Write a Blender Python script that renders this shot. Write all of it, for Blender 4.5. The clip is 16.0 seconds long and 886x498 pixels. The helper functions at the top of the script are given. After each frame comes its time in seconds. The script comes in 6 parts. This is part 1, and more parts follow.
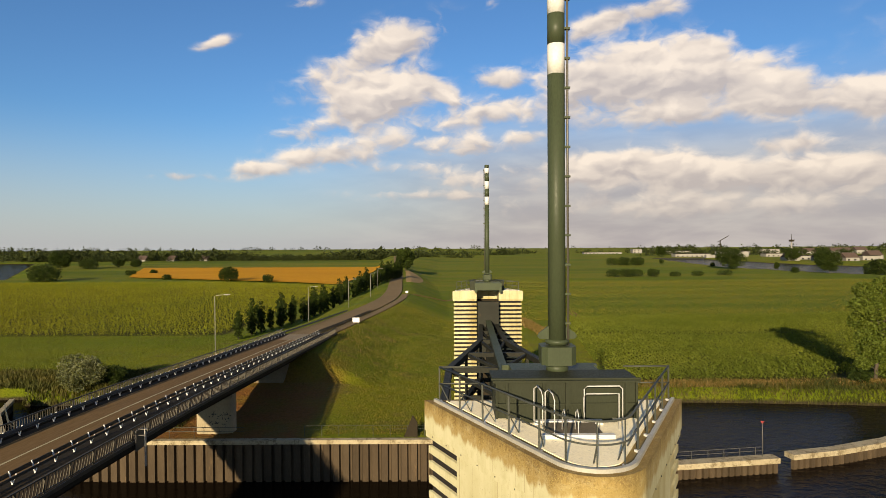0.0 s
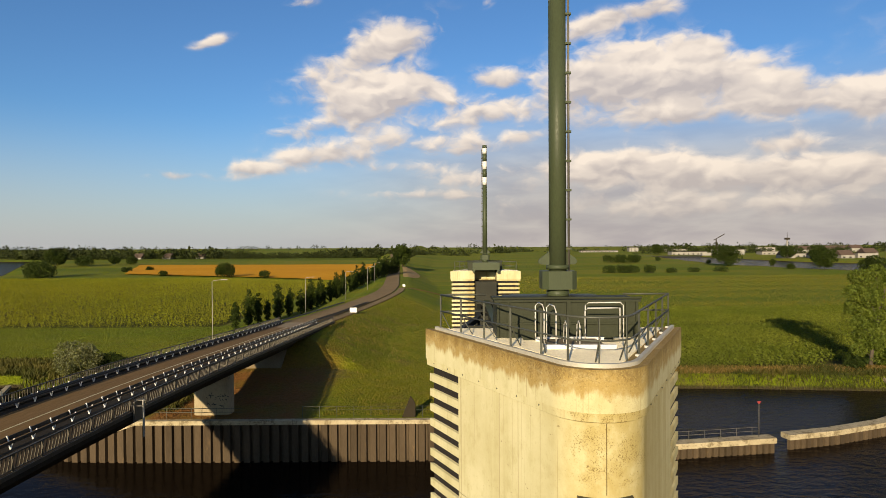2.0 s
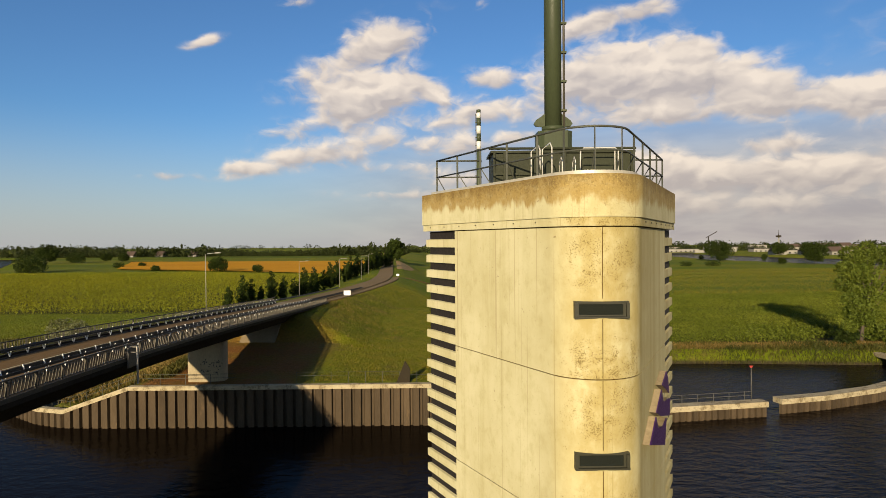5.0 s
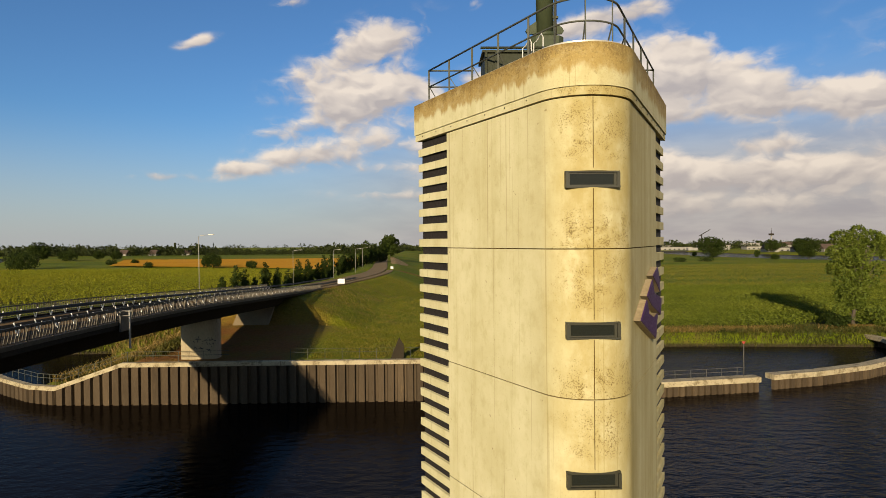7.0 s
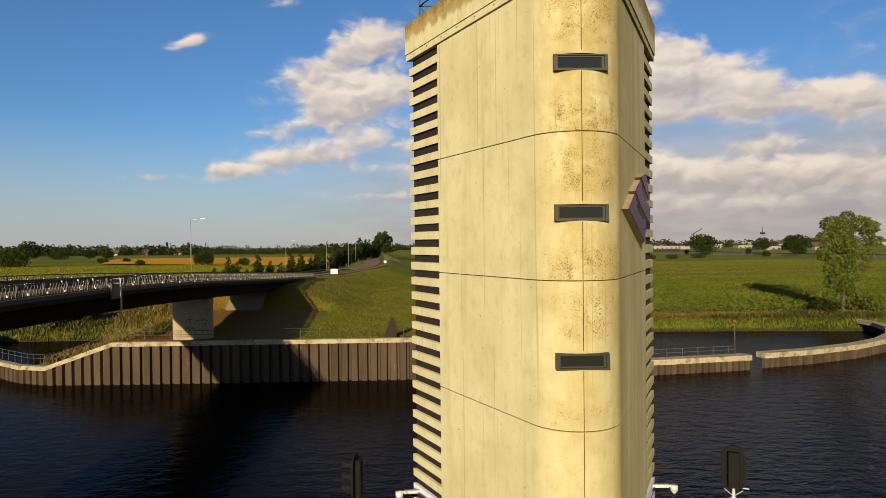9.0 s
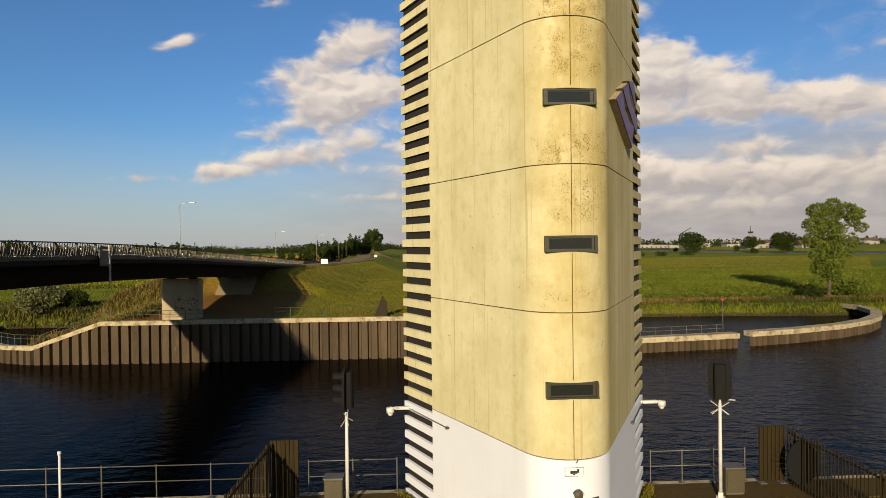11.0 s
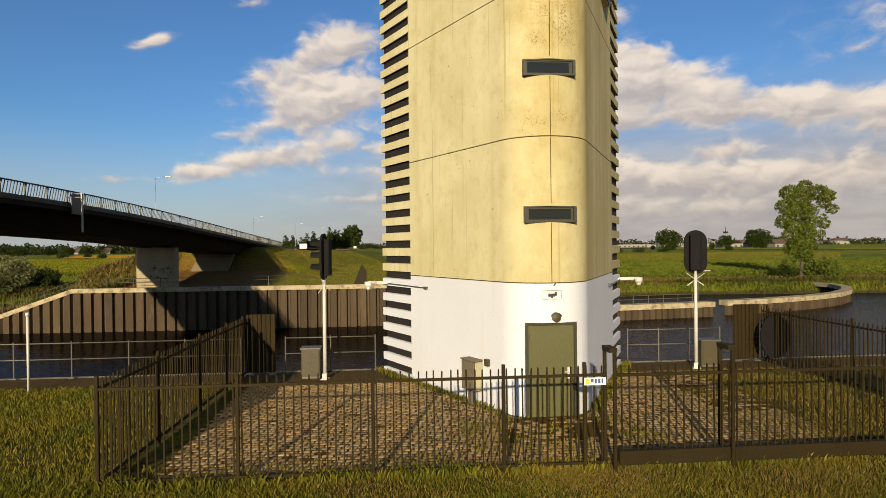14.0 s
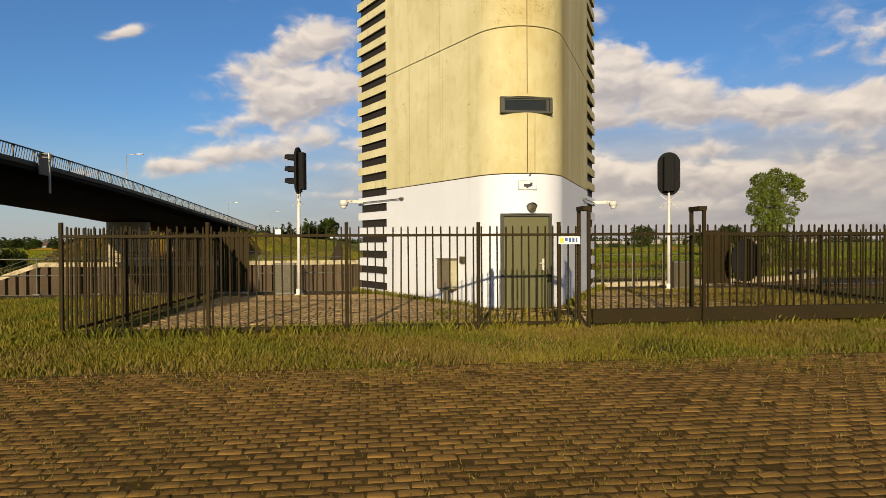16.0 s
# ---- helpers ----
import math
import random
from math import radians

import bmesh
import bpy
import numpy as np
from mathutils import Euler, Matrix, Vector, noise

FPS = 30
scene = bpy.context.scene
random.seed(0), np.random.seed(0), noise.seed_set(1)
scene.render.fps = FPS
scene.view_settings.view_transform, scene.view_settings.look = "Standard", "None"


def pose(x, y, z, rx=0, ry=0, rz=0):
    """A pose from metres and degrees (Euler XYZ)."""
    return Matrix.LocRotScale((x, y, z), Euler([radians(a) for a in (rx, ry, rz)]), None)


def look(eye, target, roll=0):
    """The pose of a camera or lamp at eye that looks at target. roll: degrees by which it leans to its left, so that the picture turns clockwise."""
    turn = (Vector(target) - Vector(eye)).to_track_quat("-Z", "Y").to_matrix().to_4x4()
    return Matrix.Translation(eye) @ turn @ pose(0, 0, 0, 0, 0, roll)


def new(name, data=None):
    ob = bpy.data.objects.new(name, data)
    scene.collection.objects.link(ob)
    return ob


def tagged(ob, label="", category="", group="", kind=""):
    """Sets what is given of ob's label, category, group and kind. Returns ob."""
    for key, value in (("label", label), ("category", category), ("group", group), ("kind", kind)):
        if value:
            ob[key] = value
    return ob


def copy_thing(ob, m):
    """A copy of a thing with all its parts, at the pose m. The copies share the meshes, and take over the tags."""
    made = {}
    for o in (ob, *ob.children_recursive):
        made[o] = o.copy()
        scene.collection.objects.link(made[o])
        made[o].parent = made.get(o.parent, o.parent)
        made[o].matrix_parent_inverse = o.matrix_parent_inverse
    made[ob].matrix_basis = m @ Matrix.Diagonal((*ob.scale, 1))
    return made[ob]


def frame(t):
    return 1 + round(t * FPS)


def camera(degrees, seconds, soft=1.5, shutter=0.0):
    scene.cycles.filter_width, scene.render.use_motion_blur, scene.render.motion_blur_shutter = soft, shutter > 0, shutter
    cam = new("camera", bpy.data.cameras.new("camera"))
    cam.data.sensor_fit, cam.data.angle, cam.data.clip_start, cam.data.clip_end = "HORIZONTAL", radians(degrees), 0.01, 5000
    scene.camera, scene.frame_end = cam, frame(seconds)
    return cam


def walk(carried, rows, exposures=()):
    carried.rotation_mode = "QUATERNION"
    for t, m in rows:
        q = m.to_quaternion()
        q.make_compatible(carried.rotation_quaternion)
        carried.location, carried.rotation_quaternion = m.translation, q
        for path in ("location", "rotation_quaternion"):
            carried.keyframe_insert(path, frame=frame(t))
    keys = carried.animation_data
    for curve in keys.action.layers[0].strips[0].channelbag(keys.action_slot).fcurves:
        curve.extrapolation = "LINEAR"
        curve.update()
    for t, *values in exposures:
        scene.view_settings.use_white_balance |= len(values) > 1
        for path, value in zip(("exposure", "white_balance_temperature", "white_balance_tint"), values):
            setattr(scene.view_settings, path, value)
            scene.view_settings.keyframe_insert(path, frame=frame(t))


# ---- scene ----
cam = camera(72.65, 16.0, soft=0.6)
PATH = [
    (0, (-0.383, 1.109, 22.029), (-0.392, 3.108, 22.003), -0.35),
    (0.5, (-0.371, 1.054, 21.523), (-0.379, 3.054, 21.494), -0.35),
    (1, (-0.409, 0.989, 21.008), (-0.414, 2.989, 20.979), -0.35),
    (1.5, (-0.499, 1.012, 20.442), (-0.5, 3.011, 20.413), -0.35),
    (2, (-0.532, 1.01, 19.861), (-0.53, 3.01, 19.833), -0.35),
    (2.5, (-0.534, 1.012, 19.236), (-0.526, 3.012, 19.207), -0.35),
    (3, (-0.528, 0.96, 18.591), (-0.516, 2.96, 18.562), -0.3),
    (3.5, (-0.583, 0.918, 17.962), (-0.566, 2.918, 17.932), -0.4),
    (4, (-0.619, 0.838, 17.261), (-0.599, 2.837, 17.233), -0.4),
    (6.5, (-0.651, 0.843, 13.585), (-0.617, 2.842, 13.559), -0.5),
    (7, (-0.6, 0.789, 12.962), (-0.558, 2.788, 12.936), -0.5),
    (7.5, (-0.55, 0.777, 12.317), (-0.502, 2.776, 12.293), -0.6),
    (8, (-0.512, 0.764, 11.708), (-0.462, 2.763, 11.686), -0.6),
    (8.5, (-0.51, 0.741, 11.059), (-0.452, 2.74, 11.038), -0.6),
    (9, (-0.547, 0.671, 10.409), (-0.483, 2.67, 10.386), -0.6),
    (11.5, (-0.574, 0.49, 7.161), (-0.47, 2.487, 7.143), -0.7),
    (12, (-0.537, 0.549, 6.47), (-0.424, 2.546, 6.454), -0.7),
    (12.5, (-0.569, 0.593, 5.809), (-0.446, 2.588, 5.794), -0.7),
    (13, (-0.617, 0.585, 5.174), (-0.488, 2.58, 5.158), -0.7),
    (13.5, (-0.605, 0.491, 4.518), (-0.462, 2.486, 4.502), -0.7),
    (14, (-0.579, 0.516, 3.9), (-0.417, 2.51, 3.886), -0.65),
    (14.5, (-0.551, 0.544, 3.243), (-0.376, 2.537, 3.229), -0.6),
    (15, (-0.55, 0.535, 2.624), (-0.356, 2.526, 2.609), -0.5),
    (15.5, (-0.508, 0.625, 2.075), (-0.296, 2.613, 2.054), -0.4),
    (16, (-0.559, 0.544, 1.53), (-0.322, 2.53, 1.506), -0.3),
]
walk(cam, [(t, look(eye, target, roll)) for t, eye, target, roll in PATH], [(0, 0.80, 7500, 10), (4, 0.74, 7500, 10), (7, 0.62, 7400, 10), (16, 0.64, 7400, 10)])


# ---------- light ----------
SUN_AZ, SUN_EL = 195.1, 15.5          # degrees from +Y towards +X, degrees up
sun = new("sun", bpy.data.lights.new("sun", "SUN"))
sun.data.energy, sun.data.angle, sun.data.color = 5.0, radians(0.6), (1.0, 0.87, 0.65)
_a, _e = radians(SUN_AZ), radians(SUN_EL)
sun.matrix_world = look((0, 0, 60), (-math.sin(_a) * math.cos(_e) * 50, -math.cos(_a) * math.cos(_e) * 50, 60 - math.sin(_e) * 50))

world = bpy.data.worlds.new("sky")
scene.world = world
world.use_nodes = True


class G:
    """Short hand for node trees."""

    def __init__(self, tree):
        self.t = tree

    def n(self, kind, operation=None, clamp=False):
        node = self.t.nodes.new(kind)
        if operation:
            node.operation = operation
        if clamp:
            node.use_clamp = True
        return node

    def link(self, value, socket):
        if isinstance(value, (int, float)):
            socket.default_value = value
        elif isinstance(value, tuple):
            socket.default_value = value if len(value) == len(socket.default_value) else (*value, 1)
        elif value is not None:
            self.t.links.new(value, socket)

    def m(self, op, a, b=None, c=None, clamp=False):
        node = self.n("ShaderNodeMath", op, clamp)
        for value, socket in zip((a, b, c), node.inputs):
            self.link(value, socket)
        return node.outputs[0]

    def v(self, op, a, b=None):
        node = self.n("ShaderNodeVectorMath", op)
        for value, socket in zip((a, b), node.inputs):
            self.link(value, socket)
        return node.outputs[0]

    def noise(self, vec, scale, detail=4.0, rough=0.55, distortion=0.0):
        node = self.n("ShaderNodeTexNoise")
        self.link(vec, node.inputs["Vector"])
        for key, value in (("Scale", scale), ("Detail", detail), ("Roughness", rough), ("Distortion", distortion)):
            node.inputs[key].default_value = value
        return node.outputs["Fac"]

    def ramp(self, value, lo, hi, a=0.0, b=1.0, smooth=True):
        node = self.n("ShaderNodeMapRange")
        node.interpolation_type = "SMOOTHSTEP" if smooth else "LINEAR"
        self.link(value, node.inputs[0])
        for k, x in enumerate((lo, hi, a, b)):
            node.inputs[k + 1].default_value = x
        return node.outputs[0]

    def mix(self, fac, a, b, blend="MIX"):
        node = self.n("ShaderNodeMix")
        node.data_type, node.blend_type = "RGBA", blend
        self.link(fac, node.inputs[0])
        self.link(a, node.inputs[6])
        self.link(b, node.inputs[7])
        return node.outputs[2]

    def xyz(self, vec):
        node = self.n("ShaderNodeSeparateXYZ")
        self.link(vec, node.inputs[0])
        return node.outputs

    def vec(self, x, y, z):
        node = self.n("ShaderNodeCombineXYZ")
        for value, socket in zip((x, y, z), node.inputs):
            self.link(value, socket)
        return node.outputs[0]


def build_sky():
    world.node_tree.nodes.clear()
    g = G(world.node_tree)
    sky = g.n("ShaderNodeTexSky")
    sky.sky_type, sky.sun_disc = "NISHITA", False
    sky.sun_elevation, sky.sun_rotation = radians(SUN_EL), radians(SUN_AZ)
    sky.air_density, sky.dust_density, sky.ozone_density = 1.0, 0.6, 2.0
    d = g.n("ShaderNodeTexCoord").outputs["Generated"]
    x, y, z = g.xyz(d)
    az = g.m("MULTIPLY", g.m("ARCTAN2", x, y), 180 / math.pi)
    el = g.m("MULTIPLY", g.m("ARCSINE", z), 180 / math.pi)
    # cumulus banks over the plain: azimuth, elevation, half width, half height, tilt, weight
    banks = [(-7.4, 16.7, 6.6, 1.5, 25, 0.75), (-4.5, 18.6, 3.2, 1.6, 10, 0.8), (-6.1, 13.8, 4.0, 2.2, 5, 1.15), (-7.9, 12.7, 2.4, 1.5, 0, 0.9), (-0.7, 14.2, 3.2, 0.9, -30, 0.8), (4.1, 12.0, 5.1, 1.2, 10, 0.72),
             (5.6, 15.0, 2.7, 0.9, 0, 0.8), (-12.9, 10.2, 3.0, 0.9, 10, 0.68), (-11.9, 7.9, 4.9, 1.0, 8, 0.85), (-17.6, 6.7, 2.2, 0.7, 5, 0.72), (-22.6, 5.8, 3.9, 0.4, 0, 0.42), (-5.3, 9.9, 4.0, 1.5, 0, 0.6)]
    banks += [(2.2, 9.1, 4.0, 1.3, 0, 0.65), (8.1, 9.8, 2.4, 0.6, 0, 0.62), (-4.5, 4.4, 5.1, 0.5, 0, 0.5), (2.0, 4.4, 4.0, 0.5, 0, 0.5), (5.4, 5.8, 6.7, 1.1, 0, 0.6), (-2.3, 6.9, 4.6, 0.7, 0, 0.48),
              (15.5, 19.3, 3.7, 0.9, 12, 0.85), (19.2, 19.7, 2.4, 0.8, 8, 0.75), (14.8, 14.0, 4.8, 2.6, 0, 1.1), (21.1, 14.1, 5.1, 2.8, 0, 1.1), (23.4, 16.1, 2.0, 1.1, 0, 0.8), (27.3, 12.8, 4.2, 1.9, -8, 1.0)]
    banks += [(32.1, 11.1, 4.2, 1.3, 0, 1.0), (36.0, 10.9, 2.8, 1.4, 0, 1.0), (43.0, 10.5, 6.0, 1.8, 0, 1.0), (18.7, 11.0, 7.2, 1.0, 0, 0.72), (17.7, 6.7, 5.8, 1.4, 0, 1.0), (22.5, 5.6, 5.5, 1.5, 0, 1.0), (29.8, 5.3, 4.4, 1.2, 0, 1.0),
              (33.8, 5.4, 3.3, 1.1, 0, 1.0), (40.0, 5.4, 6.0, 1.3, 0, 1.0), (29.8, 7.8, 2.8, 0.8, 0, 0.72), (13.0, 6.5, 3.3, 1.2, 0, 0.8), (23.4, 3.1, 14.4, 1.2, 0, 0.66), (-20.8, 17.2, 1.5, 0.4, 20, 0.72), (-12.9, 21.0, 1.3, 0.4, 10, 0.5), (4.4, 21.4, 0.7, 0.4, 20, 0.5), (60, 14, 16, 6, 0, 0.9)]
    p = g.vec(g.m("MULTIPLY", az, 0.12), g.m("MULTIPLY", el, 0.2), 0.0)
    bend = g.noise(p, 2.2, 4.0, 0.5)
    q = g.v("ADD", p, g.vec(g.m("MULTIPLY", g.m("SUBTRACT", bend, 0.5), 0.5), g.m("MULTIPLY", g.m("SUBTRACT", g.noise(g.v("ADD", p, (5.0, 2.0, 0.0)), 2.2, 4.0, 0.5), 0.5), 0.5), 0.0))
    total = side = None
    for a, e, w, h, tilt, k in banks:
        ct, st = math.cos(radians(tilt)), math.sin(radians(tilt))
        da, de = g.m("SUBTRACT", az, a), g.m("SUBTRACT", el, e)
        u = g.m("ADD", g.m("MULTIPLY", da, ct / w), g.m("MULTIPLY", de, st / w))
        v = g.m("ADD", g.m("MULTIPLY", da, -st / h), g.m("MULTIPLY", de, ct / h))
        r = g.m("ADD", g.m("MULTIPLY", u, u), g.m("MULTIPLY", v, v))
        blob = g.m("MULTIPLY", g.m("POWER", 2.718, g.m("MULTIPLY", r, -0.75)), k)
        share = g.m("MULTIPLY", blob, blob)
        total = share if total is None else g.m("ADD", total, share)
        turn = g.m("MULTIPLY", share, v)
        side = turn if side is None else g.m("ADD", side, turn)
    height = g.m("DIVIDE", side, g.m("ADD", total, 0.02))
    # scattered cloud over the rest of the sky
    far = g.ramp(g.m("ABSOLUTE", az), 48, 75)
    total = g.m("MAXIMUM", g.m("MINIMUM", g.m("SQRT", total), 1.25), g.m("MULTIPLY", far, 0.25))

    def puffs(vec, scale):
        node = g.n("ShaderNodeTexVoronoi")
        node.feature = "SMOOTH_F1"
        g.link(vec, node.inputs["Vector"])
        for key, value in (("Scale", scale), ("Smoothness", 0.55), ("Detail", 1.0), ("Roughness", 0.4)):
            node.inputs[key].default_value = value
        return g.m("SUBTRACT", 0.45, node.outputs["Distance"])

    big = g.noise(q, 1.4, 4.5, 0.48, 0.2)
    puff = puffs(q, 3.4)
    ragged = g.m("ADD", g.m("MULTIPLY", g.m("SUBTRACT", big, 0.5), 1.1), g.m("MULTIPLY", puff, 0.5))
    ragged = g.m("ADD", ragged, g.m("MULTIPLY", g.m("SUBTRACT", g.noise(q, 7.0, 5.0, 0.6, 0.4), 0.5), 0.5))
    field = g.m("ADD", total, g.m("MULTIPLY", ragged, g.ramp(total, 0.02, 0.35)))
    cover = g.ramp(field, 0.06, 0.62)
    # lit crowns above, grey bases below, relief of the billows
    relief = g.m("SUBTRACT", puff, puffs(g.v("ADD", q, (-0.03, 0.09, 0.0)), 3.4))
    soft = g.m("SUBTRACT", big, g.noise(g.v("ADD", q, (-0.05, 0.2, 0.0)), 1.4, 4.5, 0.48, 0.2))
    lit = g.m("ADD", g.ramp(height, -0.75, 0.55, -0.05, 0.68, False), g.m("ADD", g.m("MULTIPLY", relief, 0.9), g.m("MULTIPLY", soft, 1.8)))
    lit = g.m("ADD", lit, g.m("SUBTRACT", g.m("MULTIPLY", big, 0.5), 0.12), clamp=True)
    cloud = g.mix(lit, (0.42, 0.395, 0.415), (0.75, 0.69, 0.645))
    low = g.ramp(el, 1.0, 8.0, 0.5, 0.0)
    cloud = g.mix(low, cloud, (0.33, 0.325, 0.345))
    # haze towards the horizon
    skyc = g.v("MULTIPLY", sky.outputs[0], (0.041, 0.075, 0.117))
    haze = g.ramp(el, -2.0, 12.0, 1.0, 0.0)
    skyc = g.mix(g.m("MULTIPLY", haze, 0.8), skyc, (0.41, 0.42, 0.475))
    veil = g.m("MULTIPLY", g.ramp(az, -22.0, 12.0), g.ramp(el, 4.0, 16.0, 0.85, 0.0))
    layers = g.ramp(g.noise(g.vec(g.m("MULTIPLY", az, 0.09), g.m("MULTIPLY", el, 0.38), 0.0), 1.5, 4.0, 0.5, 0.3), 0.34, 0.68)
    skyc = g.mix(veil, skyc, g.mix(layers, (0.32, 0.30, 0.335), (0.42, 0.40, 0.415)))
    out = g.mix(g.m("MULTIPLY", cover, 0.93), skyc, cloud)
    bg = g.n("ShaderNodeBackground")
    g.link(out, bg.inputs[0])
    bg.inputs[1].default_value = 0.735
    g.t.links.new(bg.outputs[0], g.n("ShaderNodeOutputWorld").inputs[0])


build_sky()


# ---------- materials ----------
def material(name, colour, second=None, rough=0.7, metal=0.0, scale=1.0, fine=12.0, amount=0.5, bump=0.0, bump_scale=30.0, stretch=(1, 1, 1), vary=0.0, dirt=None, dirt_level=0.6, spec=0.4, local=False, island=0.0):
    """A surface with variation at two scales, in world metres: broad patches from colour to second, grain, and dirt with its own shape."""
    m = bpy.data.materials.new(name)
    m.use_nodes = True
    m.node_tree.nodes.clear()
    g = G(m.node_tree)
    pos = g.n("ShaderNodeTexCoord").outputs["Object"] if local else g.n("ShaderNodeNewGeometry").outputs["Position"]
    p = g.v("MULTIPLY", pos, tuple(float(s) for s in stretch))
    second = second or tuple(c * 0.7 for c in colour)
    col = g.mix(g.m("MULTIPLY", g.ramp(g.noise(p, scale, 5), 0.32, 0.68), amount), colour, second)
    grain = g.noise(p, fine, 4)
    col = g.mix(g.ramp(grain, 0.3, 0.75, 0.0, 0.35), col, g.mix(1.0, col, (0.55, 0.55, 0.55), "MULTIPLY"))
    if dirt:
        spots = g.ramp(g.m("ADD", g.m("MULTIPLY", g.noise(p, scale * 2.3, 7, 0.65), 0.75), g.m("MULTIPLY", grain, 0.25)), dirt_level - 0.07, dirt_level + 0.09)
        col = g.mix(g.m("MULTIPLY", spots, 0.75), col, dirt)
    if vary:
        r = g.n("ShaderNodeObjectInfo").outputs["Random"]
        f = g.ramp(r, 0, 1, 1 - vary, 1 + vary, False)
        col = g.v("MULTIPLY", col, g.vec(f, f, f))
    if island:
        r = g.n("ShaderNodeNewGeometry").outputs["Random Per Island"]
        f = g.ramp(r, 0, 1, 1 - island, 1 + island, False)
        col = g.v("MULTIPLY", col, g.vec(f, f, g.m("MULTIPLY", f, 0.95)))
    b = g.n("ShaderNodeBsdfPrincipled")
    g.link(col, b.inputs["Base Color"])
    g.link(g.ramp(grain, 0.2, 0.8, max(rough - 0.12, 0.02), min(rough + 0.12, 1.0)), b.inputs["Roughness"])
    b.inputs["Metallic"].default_value = metal
    b.inputs["Specular IOR Level"].default_value = spec
    if bump:
        node = g.n("ShaderNodeBump")
        node.inputs["Strength"].default_value = bump
        node.inputs["Distance"].default_value = 0.02
        g.link(g.noise(p, bump_scale, 5, 0.6), node.inputs["Height"])
        g.t.links.new(node.outputs[0], b.inputs["Normal"])
    g.t.links.new(b.outputs[0], g.n("ShaderNodeOutputMaterial").inputs[0])
    return m


def concrete_material(name, white=False, lichen=0.0, edge=None):
    """Weathered cast concrete: rain streaks, blotches, pores, brown lichen; edge: (z top, depth) of the stained band under a rim."""
    m = bpy.data.materials.new(name)
    m.use_nodes = True
    m.node_tree.nodes.clear()
    g = G(m.node_tree)
    pos = g.n("ShaderNodeNewGeometry").outputs["Position"]
    streak = g.noise(g.v("MULTIPLY", pos, (2.2, 2.2, 0.10)), 1.0, 6, 0.6)
    thin = g.noise(g.v("MULTIPLY", pos, (17.0, 17.0, 0.10)), 1.0, 2, 0.5)
    blotch = g.noise(pos, 0.55, 6, 0.6)
    pore = g.noise(pos, 22.0, 3, 0.6)
    speck = g.noise(pos, 34.0, 2, 0.5)
    if white:
        col = g.mix(g.ramp(blotch, 0.35, 0.75, 0, 0.5), (0.5106, 0.5328, 0.5809), (0.4662, 0.481, 0.5143))
        col = g.mix(g.ramp(streak, 0.56, 0.75, 0, 0.25), col, (0.4588, 0.4144, 0.3256))
    else:
        col = g.mix(g.ramp(blotch, 0.3, 0.7), (0.49, 0.455, 0.285), (0.415, 0.378, 0.218))
        col = g.mix(g.ramp(streak, 0.48, 0.74, 0, 0.34), col, (0.2812, 0.2368, 0.0925))
        cloudy = g.noise(g.v("MULTIPLY", pos, (1.0, 1.0, 0.7)), 3.1, 7, 0.68)
        col = g.mix(g.ramp(cloudy, 0.47, 0.72, 0, 0.32), col, (0.2664, 0.222, 0.0851))
        col = g.mix(g.ramp(thin, 0.645, 0.69, 0, 0.5), col, (0.222, 0.1776, 0.0814))
        # a few chipped pores and rust dots
        dots = g.m("MULTIPLY", g.ramp(g.noise(pos, 9.0, 2, 0.5), 0.70, 0.735), g.ramp(g.noise(pos, 1.3, 2, 0.5), 0.5, 0.6))
        col = g.mix(g.m("MULTIPLY", dots, 0.6), col, (0.1184, 0.074, 0.0333))
        z = g.xyz(pos)[2]
        if edge:
            top, depth = edge
            ragged = g.noise(g.v("MULTIPLY", pos, (2.4, 2.4, 0.7)), 1.0, 6, 0.65)
            run = g.m("ADD", z, g.m("MULTIPLY", g.m("SUBTRACT", ragged, 0.5), depth * 1.5))
            band = g.ramp(run, top - depth * 0.85, top - depth * 0.58, 0, 0.85)
            worn = g.ramp(g.noise(g.v("MULTIPLY", pos, (1.0, 1.0, 1.6)), 2.6, 6, 0.7), 0.3, 0.55, 0.65, 1.0)
            col = g.mix(g.m("MULTIPLY", band, worn), col, (0.245, 0.155, 0.038))
            col = g.mix(g.ramp(run, top - depth * 0.45, top + depth * 0.1, 0, 0.6), col, (0.15, 0.085, 0.022))
            crust = g.m("ADD", g.m("MULTIPLY", g.noise(pos, 19.0, 6, 0.75), 0.8), g.ramp(run, top - depth, top + depth * 0.2, -0.08, 0.10))
            col = g.mix(g.ramp(crust, 0.42, 0.52, 0, 0.6), col, (0.105, 0.065, 0.02))
            col = g.mix(g.m("MULTIPLY", g.ramp(speck, 0.6, 0.66), g.ramp(run, top - depth * 0.9, top - depth * 0.5, 0, 0.6)), col, (0.36, 0.28, 0.10))
        # lichen on the rounded nose: above the sills, down to the joints, and all along the weather side
        x = g.xyz(pos)[0]
        nose = g.ramp(g.m("ABSOLUTE", g.m("SUBTRACT", x, 3.0)), 0.4, 1.4, 1.0, 0.0)
        step = g.m("FRACT", g.m("DIVIDE", g.m("SUBTRACT", z, 9.56), 3.225))
        hang = g.m("MAXIMUM", g.ramp(step, 0.36, 0.08, 0.12, 1.0), g.ramp(step, 0.52, 0.66, 0.0, 0.75))
        hang = g.m("MULTIPLY", hang, g.ramp(step, 0.75, 1.0, 1.0, 0.5))
        grow = g.m("MULTIPLY", g.m("MULTIPLY", nose, hang), g.ramp(z, 5.0, 9.5, 0.3, 1.0))
